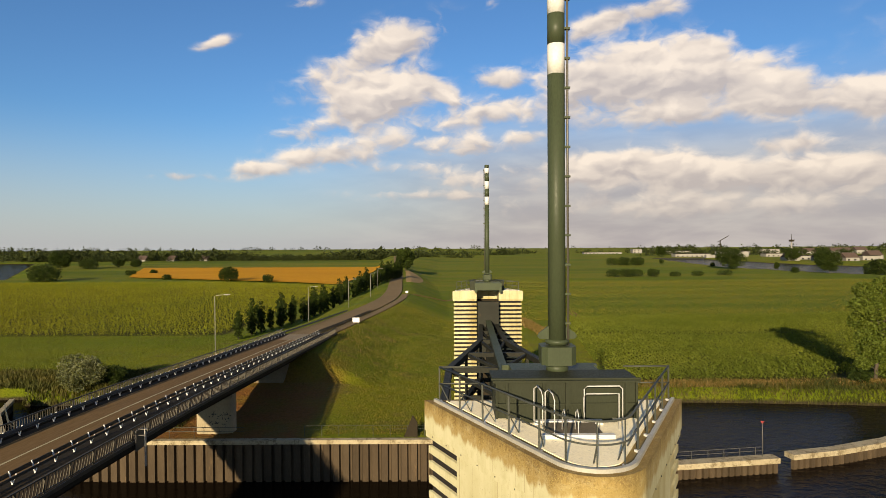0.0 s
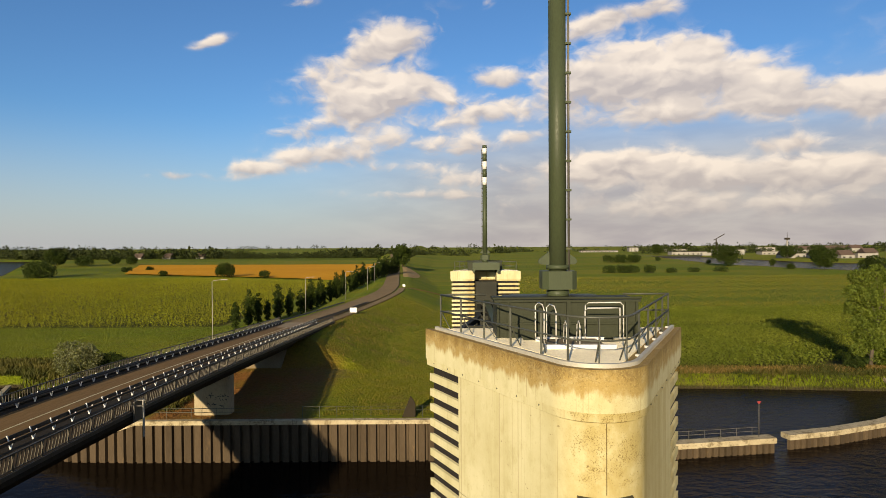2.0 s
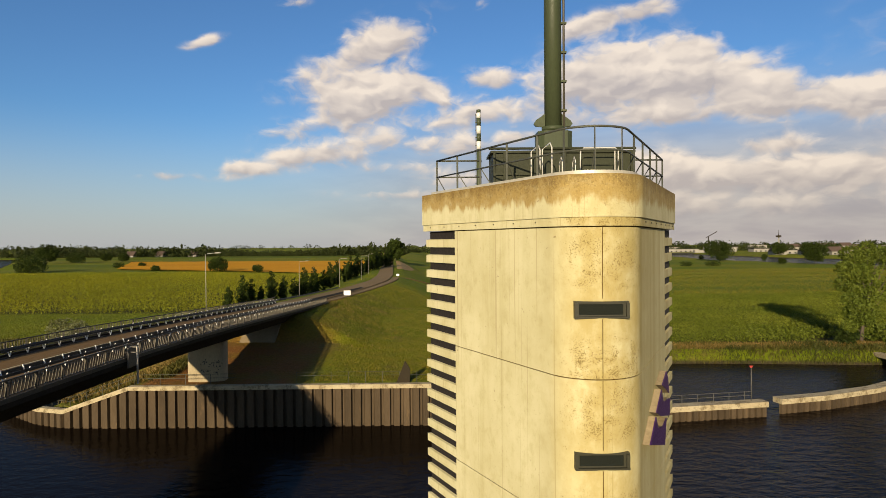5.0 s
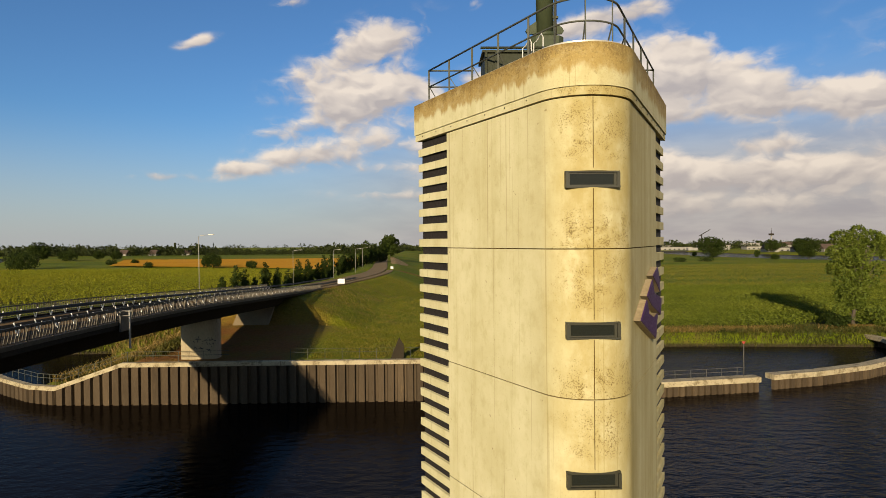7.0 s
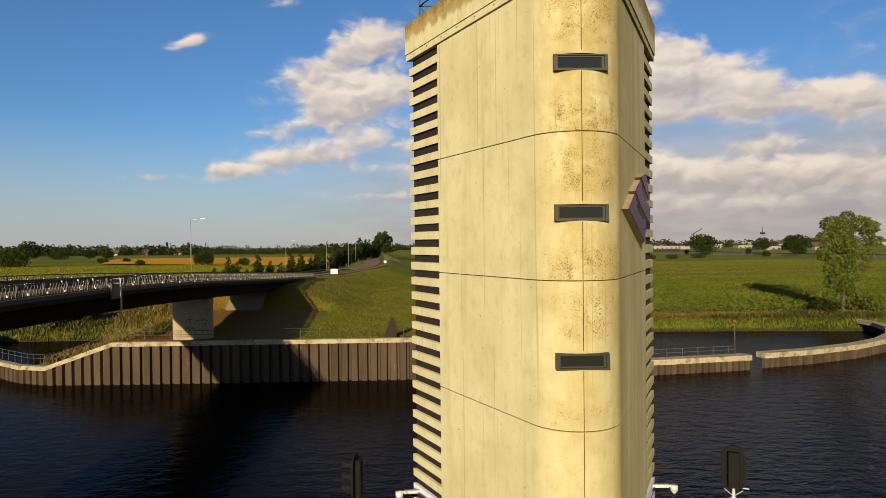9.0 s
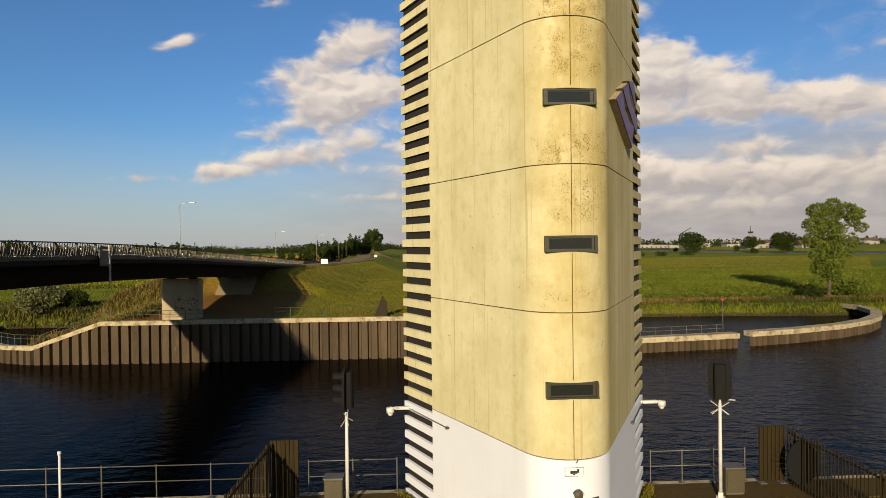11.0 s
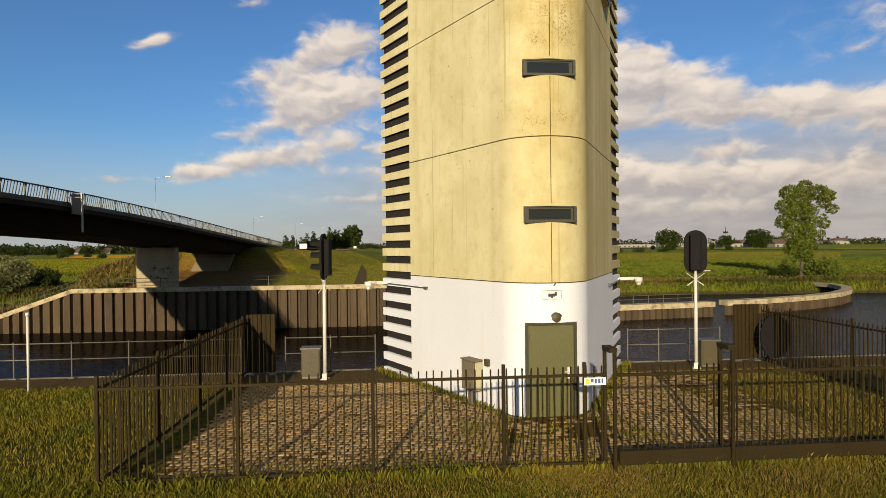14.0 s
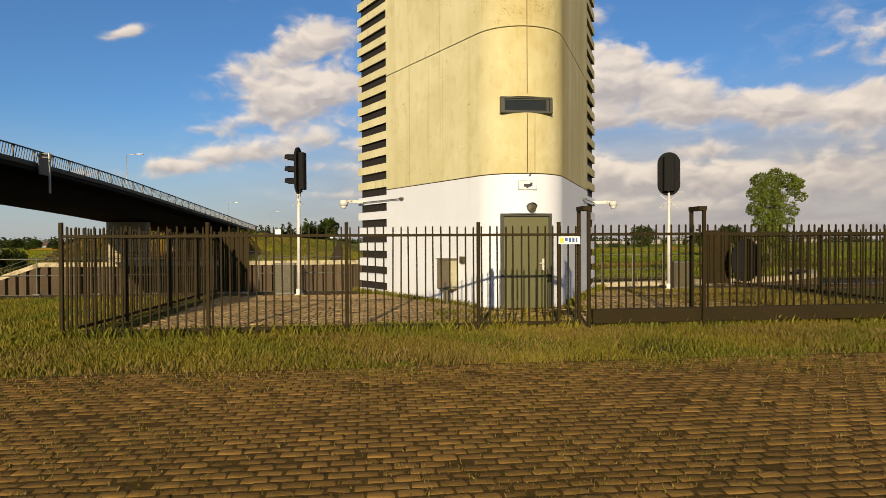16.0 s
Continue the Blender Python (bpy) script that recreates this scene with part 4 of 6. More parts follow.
sign = thing("road_sign", "white rectangular road sign beside the dike road", "road sign", at=(-21.9, 140.0, 2.5))
part("pole", B().tube([(0, 0, -0.6), (0, 0, 1.9)], 0.05, 6).tube([(1.3, 0, -0.8), (1.3, 0, 1.9)], 0.05, 6), GALV, sign)
part("panel", B().box(-0.1, 1.5, -0.1, -0.04, 0.9, 2.0), SIGNW, sign, "white sign panel")
sign2 = thing("road_sign", "small white road sign on a post", "road sign", at=(-14.8, 223.0, 1.9))
part("pole", B().tube([(0, 0, -0.6), (0, 0, 1.9)], 0.06, 6), GALV, sign2)
part("panel", B().box(-0.5, 0.5, -0.1, -0.04, 1.1, 1.9), SIGNW, sign2, "white sign panel")

# railing on the far quay
frail = thing("quay_railing", "thin dark steel railing behind the far quay edge", "railing")
for z in (0.15, 0.55):
    part("rail", B().tube([(-17, 71.2, z), (-1.0, 71.2, z)], 0.017, 5), RAILS, frail)
pm = B().tube([(0, 0, -0.8), (0, 0, 0.56)], 0.03, 5).me("post", RAILS)
for x in np.arange(-17, -0.9, 2.0):
    part("post", pm, None, frail, at=(float(x), 71.2, 0))
frail2 = thing("quay_railing", "thin dark steel railing along the sloping quay end", "railing")
pp = [(-67.5, 92, -3.2), (-60.5, 83.2, -3.2), (-52.5, 76.4, -3.2), (-47, 72.6, -3.2), (-43.2, 71.0, -3.1), (-35.6, 70.8, -0.5), (-24, 70.9, -0.5)]
for dz in (0.55, 1.0):
    part("rail", B().tube([(x, y, z + dz) for x, y, z in pp], 0.03, 5), RAILS, frail2)
for (x0, y0, z0), (x1, y1, z1) in zip(pp, pp[1:]):
    for k in range(4):
        f = k / 4
        part("post", pm, None, frail2, at=(x0 + (x1 - x0) * f, y0 + (y1 - y0) * f, z0 + (z1 - z0) * f + 0.45))
wing = thing("quay_end_wall", "dark steel wing panel at the end of the far quay", "wall")
part("panel", B().add([(-5.4, 71.0, -0.8), (-3.8, 71.0, -0.8), (-3.8, 71.0, 0.9), (-4.35, 71.0, 1.8), (-5.4, 71.2, -0.8), (-3.8, 71.2, -0.8), (-3.8, 71.2, 0.9), (-4.35, 71.2, 1.8)], [(0, 1, 2, 3), (7, 6, 5, 4), (0, 3, 7, 4), (1, 5, 6, 2), (3, 2, 6, 7), (0, 4, 5, 1)]), DECKC, wing)


# ---------- lift towers ----------
SLOPE, APEX, NOSE_R, NOSE_V = 0.527, -7.25, 1.136, -4.814
JOINTS = [-1.0, 3.03, 6.27, 9.54, 12.77, 16.03]
SILLS = [4.37, 7.61, 10.84, 14.08]


def outline(off, v_end, n=40, extra=()):
    """Left edge, rounded nose, right edge of the plan, moved outwards by off, in tower coordinates (u across, v towards the water)."""
    al = math.atan(SLOPE)
    apex = APEX - off / math.sin(al)
    r = NOSE_R + off
    nose = [(r * math.sin(radians(a)), NOSE_V - r * math.cos(radians(a))) for a in np.linspace(-math.degrees(math.pi / 2 - al), math.degrees(math.pi / 2 - al), n)]
    nose += [(s * w, NOSE_V - math.sqrt(r * r - w * w)) for w in extra for s in (-1, 1)]
    nose.sort()
    return [(-(v_end - apex) * SLOPE, v_end)] + nose + [((v_end - apex) * SLOPE, v_end)]


def wall_section(z0, z1, holes):
    """A shell of the nose wall between two joints; holes: (half width, z low, z high) through the middle."""
    ws = sorted({h[0] for h in holes})
    out, inn = outline(0, -1.58, 44, ws), outline(-0.32, -1.58, 44, ())
    zs = sorted({z0 + 0.012, z1 - 0.012} | {z for h in holes for z in h[1:]})
    # inner line with as many points as the outer one
    inn = []
    for i, (u, v) in enumerate(out):
        a, b = Vector(out[max(i - 1, 0)]), Vector(out[min(i + 1, len(out) - 1)])
        t = (b - a).normalized()
        inn.append((u - t.y * 0.32, v + t.x * 0.32))
    b, n = B(), len(out)
    for ring in (out, inn):
        for z in zs:
            b.v += [(u, v, z) for u, v in ring]
    m = len(zs)

    def idx(side, j, i):
        return side * n * m + j * n + i

    def open_at(j, i):
        zc, uc = (zs[j] + zs[j + 1]) / 2, (out[i][0] + out[i + 1][0]) / 2
        return any(abs(uc) < h[0] and h[1] < zc < h[2] and out[i][1] < -5.0 for h in holes)

    for j in range(m - 1):
        for i in range(n - 1):
            if open_at(j, i):
                for (p, q), other in (((i, i), (j, i - 1)), ((i + 1, i + 1), (j, i + 1))):
                    if not open_at(*other):
                        b.f.append((idx(0, j, p), idx(0, j + 1, p), idx(1, j + 1, p), idx(1, j, p)))
                for jj, other in ((j, (j - 1, i)), (j + 1, (j + 1, i))):
                    if not (0 <= other[0] < m - 1) or not open_at(*other):
                        b.f.append((idx(0, jj, i), idx(0, jj, i + 1), idx(1, jj, i + 1), idx(1, jj, i)))
                continue
            b.f.append((idx(0, j, i), idx(0, j, i + 1), idx(0, j + 1, i + 1), idx(0, j + 1, i)))
            b.f.append((idx(1, j, i + 1), idx(1, j, i), idx(1, j + 1, i), idx(1, j + 1, i + 1)))
    for j in (0, m - 1):
        for i in range(n - 1):
            b.f.append((idx(0, j, i), idx(1, j, i), idx(1, j, i + 1), idx(0, j, i + 1)))
    for i in (0, n - 1):
        for j in range(m - 1):
            b.f.append((idx(0, j, i), idx(0, j + 1, i), idx(1, j + 1, i), idx(1, j, i)))
    return b


def build_tower():
    tower = thing("lift_tower", "tall cream concrete lift tower with rounded nose and louvred corners", "tower", "lift towers", at=(2.88, 19.5, 0))
    for z0, z1 in zip(JOINTS, JOINTS[1:]):
        holes = [(0.585, z, z + 0.36) for z in SILLS if z0 < z < z1]
        if z0 < 0:
            holes = [(0.585, 0.0, 2.15)]
        part("wall_section", wall_section(z0, z1, holes), WHITE if z0 < 0 else CONCRETE, tower, "white painted base wall" if z0 < 0 else "stained cream concrete wall section")
    # dark joint filler behind the gaps
    for z in JOINTS[1:]:
        ring = outline(-0.03, -1.6)
        back = outline(-0.3, -1.6)[::-1]
        part("joint", B().prism(ring + back, z - 0.013, z + 0.013), SOIL, tower, "dark horizontal joint")
    for z in SILLS:
        zt = JOINTS[[k for k, j in enumerate(JOINTS) if j < z][-1] + 1]
        for a, c in ((z + 0.42, zt - 0.02), (JOINTS[[k for k, j in enumerate(JOINTS) if j < z][-1]] + 0.02, z - 0.02)):
            part("joint", B().box(-0.008, 0.008, -5.954, -5.93, a, c), SOIL, tower)
    # louvres at both corners; a near-black core stands for the shade between slats
    white_me = slat = None
    for side in (-1, 1):
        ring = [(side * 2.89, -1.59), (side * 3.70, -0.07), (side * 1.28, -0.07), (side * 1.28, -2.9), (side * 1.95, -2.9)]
        part("louvre_shade_core", B().prism(ring if side > 0 else ring[::-1], -1.0, 16.03), SHADE_BLACK, tower, "near-black core standing for shade behind the louvres")
        for white in (False, True):
            out = [(side * 2.99, -1.575), (side * 3.82, 0.0), (side * 1.25, 0.0)]
            inner = [(side * 2.84, -1.575), (side * 3.62, -0.12), (side * 1.25, -0.12)]
            b = B()
            v = [(u, w, 0.0) for u, w in out] + [(u, w, 0.225) for u, w in out] + [(u, w, 0.04) for u, w in inner] + [(u, w, 0.25) for u, w in inner]
            b.add(v, [(0, 1, 4, 3), (1, 2, 5, 4), (7, 6, 9, 10), (8, 7, 10, 11), (3, 4, 10, 9), (4, 5, 11, 10), (1, 0, 6, 7), (2, 1, 7, 8), (0, 3, 9, 6), (2, 8, 11, 5)])
            me = b.me("louvre_slat", WHITE if white else CONCRETE)
            for k in range(36):
                z = 15.56 - 0.4607 * k
                if (z < 3.0) == white:
                    part("louvre_slat", me, None, tower, at=(0, 0, z))
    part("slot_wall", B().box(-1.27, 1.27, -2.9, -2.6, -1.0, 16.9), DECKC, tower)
    # cornice, strip, roof
    def cap_ring(off):
        o = outline(off, 0.06)
        return o + [(1.25, 0.06), (1.25, -2.4), (-1.25, -2.4), (-1.25, 0.06)]
    part("cornice", B().prism(cap_ring(0.08), 16.235, 17.15), CORNICE, tower, "rust-stained concrete cornice")
    part("cornice_strip", B().prism(cap_ring(0.05), 16.045, 16.235), CONCRETE, tower, "pale concrete strip under the cornice")
    part("roof_deck", B().prism(outline(-0.42, -0.15) + [(1.25, -0.15), (1.25, -2.4), (-1.25, -2.4), (-1.25, -0.15)], 17.15, 17.18), DECKW, tower, "pale coated roof deck")
    kerb = [(u, v, 17.15) for u, v in outline(-0.14, -0.1)]
    part("roof_kerb", B().sweep([(-0.05, 0.0), (0.05, 0.0), (0.05, 0.09), (-0.05, 0.09)], kerb), KERB, tower, "bright steel kerb strip")
    bolt = B().tube([(0, 0, 0), (0, 0, 0.02)], 0.018, 8).me("bolt", FRAMEM)
    ring = outline(0.052, 0.0)
    for i in range(1, 14):
        f = i / 14
        for a, c in ((ring[0], ring[1]), (ring[-1], ring[-2])):
            u, v = a[0] + (c[0] - a[0]) * f, a[1] + (c[1] - a[1]) * f
            s = -1 if a[0] < 0 else 1
            if i % 2:
                part("bolt", bolt, None, tower, at=pose(u, v, 16.15, 0, 90, 180 + s * 28 if s < 0 else -28))
    # windows in the nose
    for k, z in enumerate(SILLS):
        w = part("window", B().box(-0.585, 0.585, -5.945, -5.70, z - 0.005, z + 0.035).box(-0.585, 0.585, -5.90, -5.70, z + 0.325, z + 0.358).box(-0.585, -0.52, -5.93, -5.70, z + 0.035, z + 0.325).box(0.52, 0.585, -5.93, -5.70, z + 0.035, z + 0.325), FRAMEM, tower, "narrow dark window with a steel frame")
        part("sash", B().box(-0.52, 0.52, -5.87, -5.83, z + 0.035, z + 0.065).box(-0.52, 0.52, -5.87, -5.83, z + 0.295, z + 0.325).box(-0.52, -0.485, -5.87, -5.83, z + 0.065, z + 0.295).box(0.46, 0.52, -5.87, -5.83, z + 0.065, z + 0.295), FRAMEM, w, "dark steel sash")
        part("pane", B().box(-0.485, 0.46, -5.852, -5.846, z + 0.065, z + 0.295), GLASS, w)
        if k == 1:
            part("backing", B().box(-0.22, 0.42, -5.79, -5.77, z + 0.07, z + 0.29).box(-0.47, -0.22, -5.79, -5.77, z + 0.07, z + 0.13), CREAM, w, "torn cream blind behind the glass")
        # near-black backing stands for the unlit room; the top one is a grey-green blind
        part("backing", B().box(-0.52, 0.52, -5.72, -5.70, z + 0.035, z + 0.325), CABINET if k == 3 else SHADE_BLACK, w, "dark backing behind the glass")
    # lift machinery house on the roof
    house = part("machine_house", B().box(-1.93, 1.93, -2.0, -0.75, 17.07, 18.16), HOUSEG, tower, "olive green steel machine housing")
    part("top_flange", B().box(-2.0, 2.0, -2.07, -0.68, 18.16, 18.22), HOUSEG, house)
    part("hand_pipe", B().tube([(-2.05, -2.1, 18.27), (2.0, -2.1, 18.27)], 0.035, 8), HOUSEG, house)
    rib = B().box(-0.03, 0.03, -0.07, 0.0, 17.07, 18.16).me("rib", HOUSEG)
    for u in (-1.9, -1.62, -0.62, 0.0, 0.06, 1.62, 1.9):
        part("rib", rib, None, house, at=(u, -2.0, 0))
    part("cross_rail", B().box(-1.93, 1.93, -2.06, -2.0, 17.55, 17.6), HOUSEG, house)
    bm = B()
    for s in (-1, 1):
        bm.box(s * 1.35 - 0.12, s * 1.35 + 0.12, -0.75, 0.9, 17.05, 17.5)
    bm.box(-1.5, 1.5, 0.6, 0.9, 17.3, 18.1).box(-1.3, 1.3, -0.75, 0.6, 17.95, 18.15)
    part("sheave_frame", bm, GREEN, tower, "olive green steel sheave frame over the gate slot")
    # hydraulic mast
    mast = part("mast", B().tube([(0, -0.65, 18.9), (0, -0.65, 26.88)], 0.255, 24), GREEN, tower, "olive green cylinder mast", True)
    part("mast_base", B().box(-0.5, 0.5, -1.1, -0.2, 18.42, 18.95, 0.16), GREEN, mast)
    part("collar", B().tube([(0, -0.65, 18.15), (0, -0.65, 18.42)], 0.33, 20), GREEN, mast, smooth=True)
    part("ring", B().tube([(0, -0.65, 19.0), (0, -0.65, 19.12)], 0.34, 20), GREEN, mast, smooth=True)
    for s in (-1, 1):
        part("lifting_lug", B().add([(s * 0.2, -0.69, 19.12), (s * 0.52, -0.69, 19.14), (s * 0.58, -0.69, 19.22), (s * 0.52, -0.69, 19.32), (s * 0.2, -0.69, 19.55), (s * 0.2, -0.61, 19.12), (s * 0.52, -0.61, 19.14), (s * 0.58, -0.61, 19.22), (s * 0.52, -0.61, 19.32), (s * 0.2, -0.61, 19.55)],
                                   [(0, 1, 2, 3, 4), (9, 8, 7, 6, 5), (0, 5, 6, 1), (1, 6, 7, 2), (2, 7, 8, 3), (3, 8, 9, 4), (4, 9, 5, 0)]), GREEN, mast)
    z = 26.88
    for k, mm in enumerate((BAND, GREEN, BAND, GREEN, BAND, GREEN)):
        h = 0.88 if k < 4 else (0.6 if k == 4 else 0.35)
        part("band", B().tube([(0, -0.65, z), (0, -0.65, z + h)], 0.255, 24), mm, mast, "white painted band" if mm == BAND else "", True)
        z += h
    part("cable_duct", B().tube([(0.315, -0.72, 18.9), (0.315, -0.72, 30.9)], 0.035, 8), GALV, mast, "thin galvanised cable duct", True)
    clip = B().box(0.2, 0.39, -0.78, -0.66, -0.03, 0.03).me("clip", GREEN)
    for k in range(14):
        part("clip", clip, None, mast, at=(0, 0, 19.6 + k * 0.86))
    # roof railing
    def roof_rail(z):
        return [(u, v, z) for u, v in outline(-0.25, -0.12, 12)]
    railing = part("roof_railing", B().tube(roof_rail(18.2), 0.026, 8), RAILS, tower, "dark steel roof railing", True)
    part("mid_rail", B().tube(roof_rail(17.7), 0.022, 8), RAILS, railing, smooth=True)
    line = outline(-0.25, -0.12, 12)
    for s in (0, -1):
        a = line[s]
        part("back_rail", B().tube([(a[0], a[1], 18.2), (math.copysign(2.1, a[0]), a[1], 18.2)], 0.026, 8).tube([(a[0], a[1], 17.7), (math.copysign(2.1, a[0]), a[1], 17.7)], 0.022, 8), RAILS, railing, smooth=True)
    pmesh = B().beam((0, 0, 0), (0, 0, 1.06), 0.05, 0.02).me("post", RAILS)
    foot = B().box(-0.06, 0.06, -0.06, 0.06, 0.0, 0.05).me("post_foot", BAND)
    spots = []
    for a, c in ((line[0], line[1]), (line[-1], line[-2])):
        for k in range(5):
            f = k / 4.6
            spots.append((a[0] + (c[0] - a[0]) * f, a[1] + (c[1] - a[1]) * f, 28 if a[0] > 0 else -28))
    spots += [(line[6][0], line[6][1], 90), (line[10][0], line[10][1], 60), (line[2][0], line[2][1], -60)]
    for u, v, turn in spots:
        p = part("post", pmesh, None, railing, at=pose(u, v, 17.15, 0, 0, turn))
        part("post_foot", foot, None, p)
        inward = Vector((0 - u, -2.2 - v, 0)).normalized() * 0.34
        part("brace", B().beam((u, v, 17.72), (u + inward.x, v + inward.y, 17.18), 0.03, 0.02), RAILS, railing)
    # roof hatch with white hoops
    hatch = part("roof_hatch", B().box(-0.75, 0.6, -3.55, -2.65, 17.18, 17.26), HATCH, tower, "brown roof hatch")
    for v in (-3.75, -2.6):
        part("hatch_rim", B().box(-0.95, 0.85, v, v + 0.15, 17.18, 17.28), BAND, hatch)
    for u, v, w in ((-0.95, -2.5, 0.0), (-0.72, -2.9, 0.0), (0.35, -2.6, 0.95)):
        pts = [(u, v, 17.18), (u, v, 18.12), (u + 0.08, v - 0.02, 18.20)]
        pts += [(u + w - 0.02, v, 18.20), (u + w + 0.06, v, 18.12), (u + w + 0.06, v, 17.18)] if w else [(u + 0.1, v - 0.55, 18.20), (u + 0.12, v - 0.65, 18.07), (u + 0.12, v - 0.65, 17.18)]
        part("white_hoop", B().tube(pts, 0.017, 8), WHITEPIPE, hatch, "white tubular guard hoop", True)
    part("white_hoop", B().tube([(0.25, -3.0, 17.62), (0.25, -3.0, 18.02), (0.32, -3.0, 18.10), (0.9, -3.0, 18.10), (1.15, -3.0, 18.10), (1.15, -3.0, 17.18)], 0.017, 8), WHITEPIPE, hatch, smooth=True)
    for u in (-0.35, -0.02):
        part("ladder_stile", B().tube([(u, -3.6, 17.18), (u, -3.6, 17.72), (u, -3.5, 17.84), (u, -3.3, 17.72), (u, -3.2, 17.18)], 0.016, 8), WHITEPIPE, hatch, smooth=True)
    return tower


tower = build_tower()
# the twin across the canal shows its slot side
copy_thing(tower, pose(4.3, 68.7, -0.75, 0, 0, 180))

# door, lamp and plates on the near tower only
NU, NV = 2.88, 19.5
door = thing("door_1", "olive green steel door in the white tower base", "door", at=(NU, NV - 5.78, 0), kind="structure")
part("door_frame", B().box(-0.58, -0.52, -0.08, 0.06, 0, 2.15).box(0.52, 0.58, -0.08, 0.06, 0, 2.15).box(-0.52, 0.52, -0.08, 0.06, 2.09, 2.15), FRAMEM, door, "dark door frame")
leaf = part("door_leaf", B().box(-0.52, 0.52, -0.02, 0.03, 0.02, 2.09), DOORM, door)
part("handle", B().box(0.37, 0.43, -0.035, -0.02, 0.88, 1.14).tube([(0.41, -0.04, 1.04), (0.41, -0.08, 1.04), (0.3, -0.08, 1.04)], 0.014, 6), WHITEPIPE, leaf, "pale steel lever handle with plate")
part("keep_plate", B().box(0.5, 0.6, -0.1, -0.06, 0.62, 0.78), BLACK, door)
part("hinge", B().tube([(-0.5, -0.04, 1.78), (-0.5, -0.04, 1.9)], 0.015, 6), GALV, leaf)
part("hinge", B().tube([(-0.5, -0.04, 0.3), (-0.5, -0.04, 0.42)], 0.015, 6), GALV, leaf)
lampd = thing("bulkhead_lamp", "round grey bulkhead lamp above the door", "lamp", at=(NU + 0.08, NV - 5.96, 2.27))
part("housing", B().add([(0.10 * math.cos(a), -d, 0.10 * math.sin(a)) for d, r in ((0.0, 1), (0.06, 1)) for a in np.linspace(0, 2 * math.pi, 13)[:-1]] + [(0, -0.09, -0.01)],
                        [(k, (k + 1) % 12, 12 + (k + 1) % 12, 12 + k) for k in range(12)] + [(12 + k, 12 + (k + 1) % 12, 24) for k in range(12)]), CABINET, lampd)
part("visor", B().add([(0.115 * math.cos(a), y, 0.115 * math.sin(a)) for y in (0.02, -0.12) for a in np.linspace(0.2, math.pi - 0.2, 9)], [(k, k + 1, 10 + k, 9 + k) for k in range(8)]), FRAMEM, lampd)
plate = thing("warning_plate", "small white plate with a black camera pictogram", "sign", at=(NU + 0.0, NV - 5.96, 2.68))
part("panel", B().box(-0.22, 0.22, 0.0, 0.02, -0.02, 0.2), SIGNW, plate)
part("pictogram", B().box(-0.09, 0.07, -0.006, 0.0, 0.05, 0.12).box(0.06, 0.11, -0.006, 0.0, 0.07, 0.15).box(-0.03, 0.02, -0.006, 0.0, 0.02, 0.05), INK, plate)
part("border", B().box(-0.21, 0.21, -0.004, 0.0, 0.18, 0.188).box(-0.21, 0.21, -0.004, 0.0, -0.008, 0.0).box(-0.21, -0.204, -0.004, 0.0, 0.0, 0.18).box(0.204, 0.21, -0.004, 0.0, 0.0, 0.18), INK, plate, "thin black border")
hook = single("wall_bracket", B().tube([(0, 0.05, 0), (0, -0.05, 0), (0.03, -0.07, 0.06)], 0.012, 6), INK, "small dark hook on the wall", "bracket", at=(NU + 0.04, NV - 5.94, 2.98))


def wall_pose(side, along, z, out=0.0):
    """A pose on the slanting wall: side -1 or 1, metres from the rounded nose, height; local -Y points outwards."""
    al = math.atan(SLOPE)
    u0, v0 = 1.005, -5.344
    u, v = u0 + along * math.sin(al) + out * math.cos(al), v0 + along * math.cos(al) - out * math.sin(al)
    turn = (90 - math.degrees(al)) * (1 if side > 0 else -1)
    return pose(NU + side * u, NV + v, z, 0, 0, turn)


# electric cabinet on the slanting wall
cab = thing("meter_cabinet", "olive and cream steel meter cabinet on the white wall", "cabinet")
cab.matrix_basis = wall_pose(-1, 1.05, 0.38)
part("body", B().box(-0.26, 0.26, -0.24, 0.0, 0, 0.72), CABINET, cab)
part("cabinet_door", B().box(-0.25, 0.25, -0.26, -0.242, 0.02, 0.7), HATCH, cab, "brown cabinet door")
part("side_panel", B().box(0.262, 0.272, -0.23, -0.01, 0.02, 0.7), CREAM, cab, "cream side panel")
part("hood", B().box(-0.28, 0.28, -0.28, 0.0, 0.722, 0.75), HATCH, cab)
part("stand", B().beam((0.1, -0.25, -0.45), (0.1, -0.25, 0.0), 0.08, 0.08), HATCH, cab)
box1 = single("switch_box", B().box(-0.07, 0.07, -0.08, 0.0, 0, 0.16).box(-0.04, 0.04, -0.1, -0.08, 0.04, 0.12), CABINET, "small grey switch box on the white wall", "switch box")
box1.matrix_basis = wall_pose(-1, 0.55, 1.02)
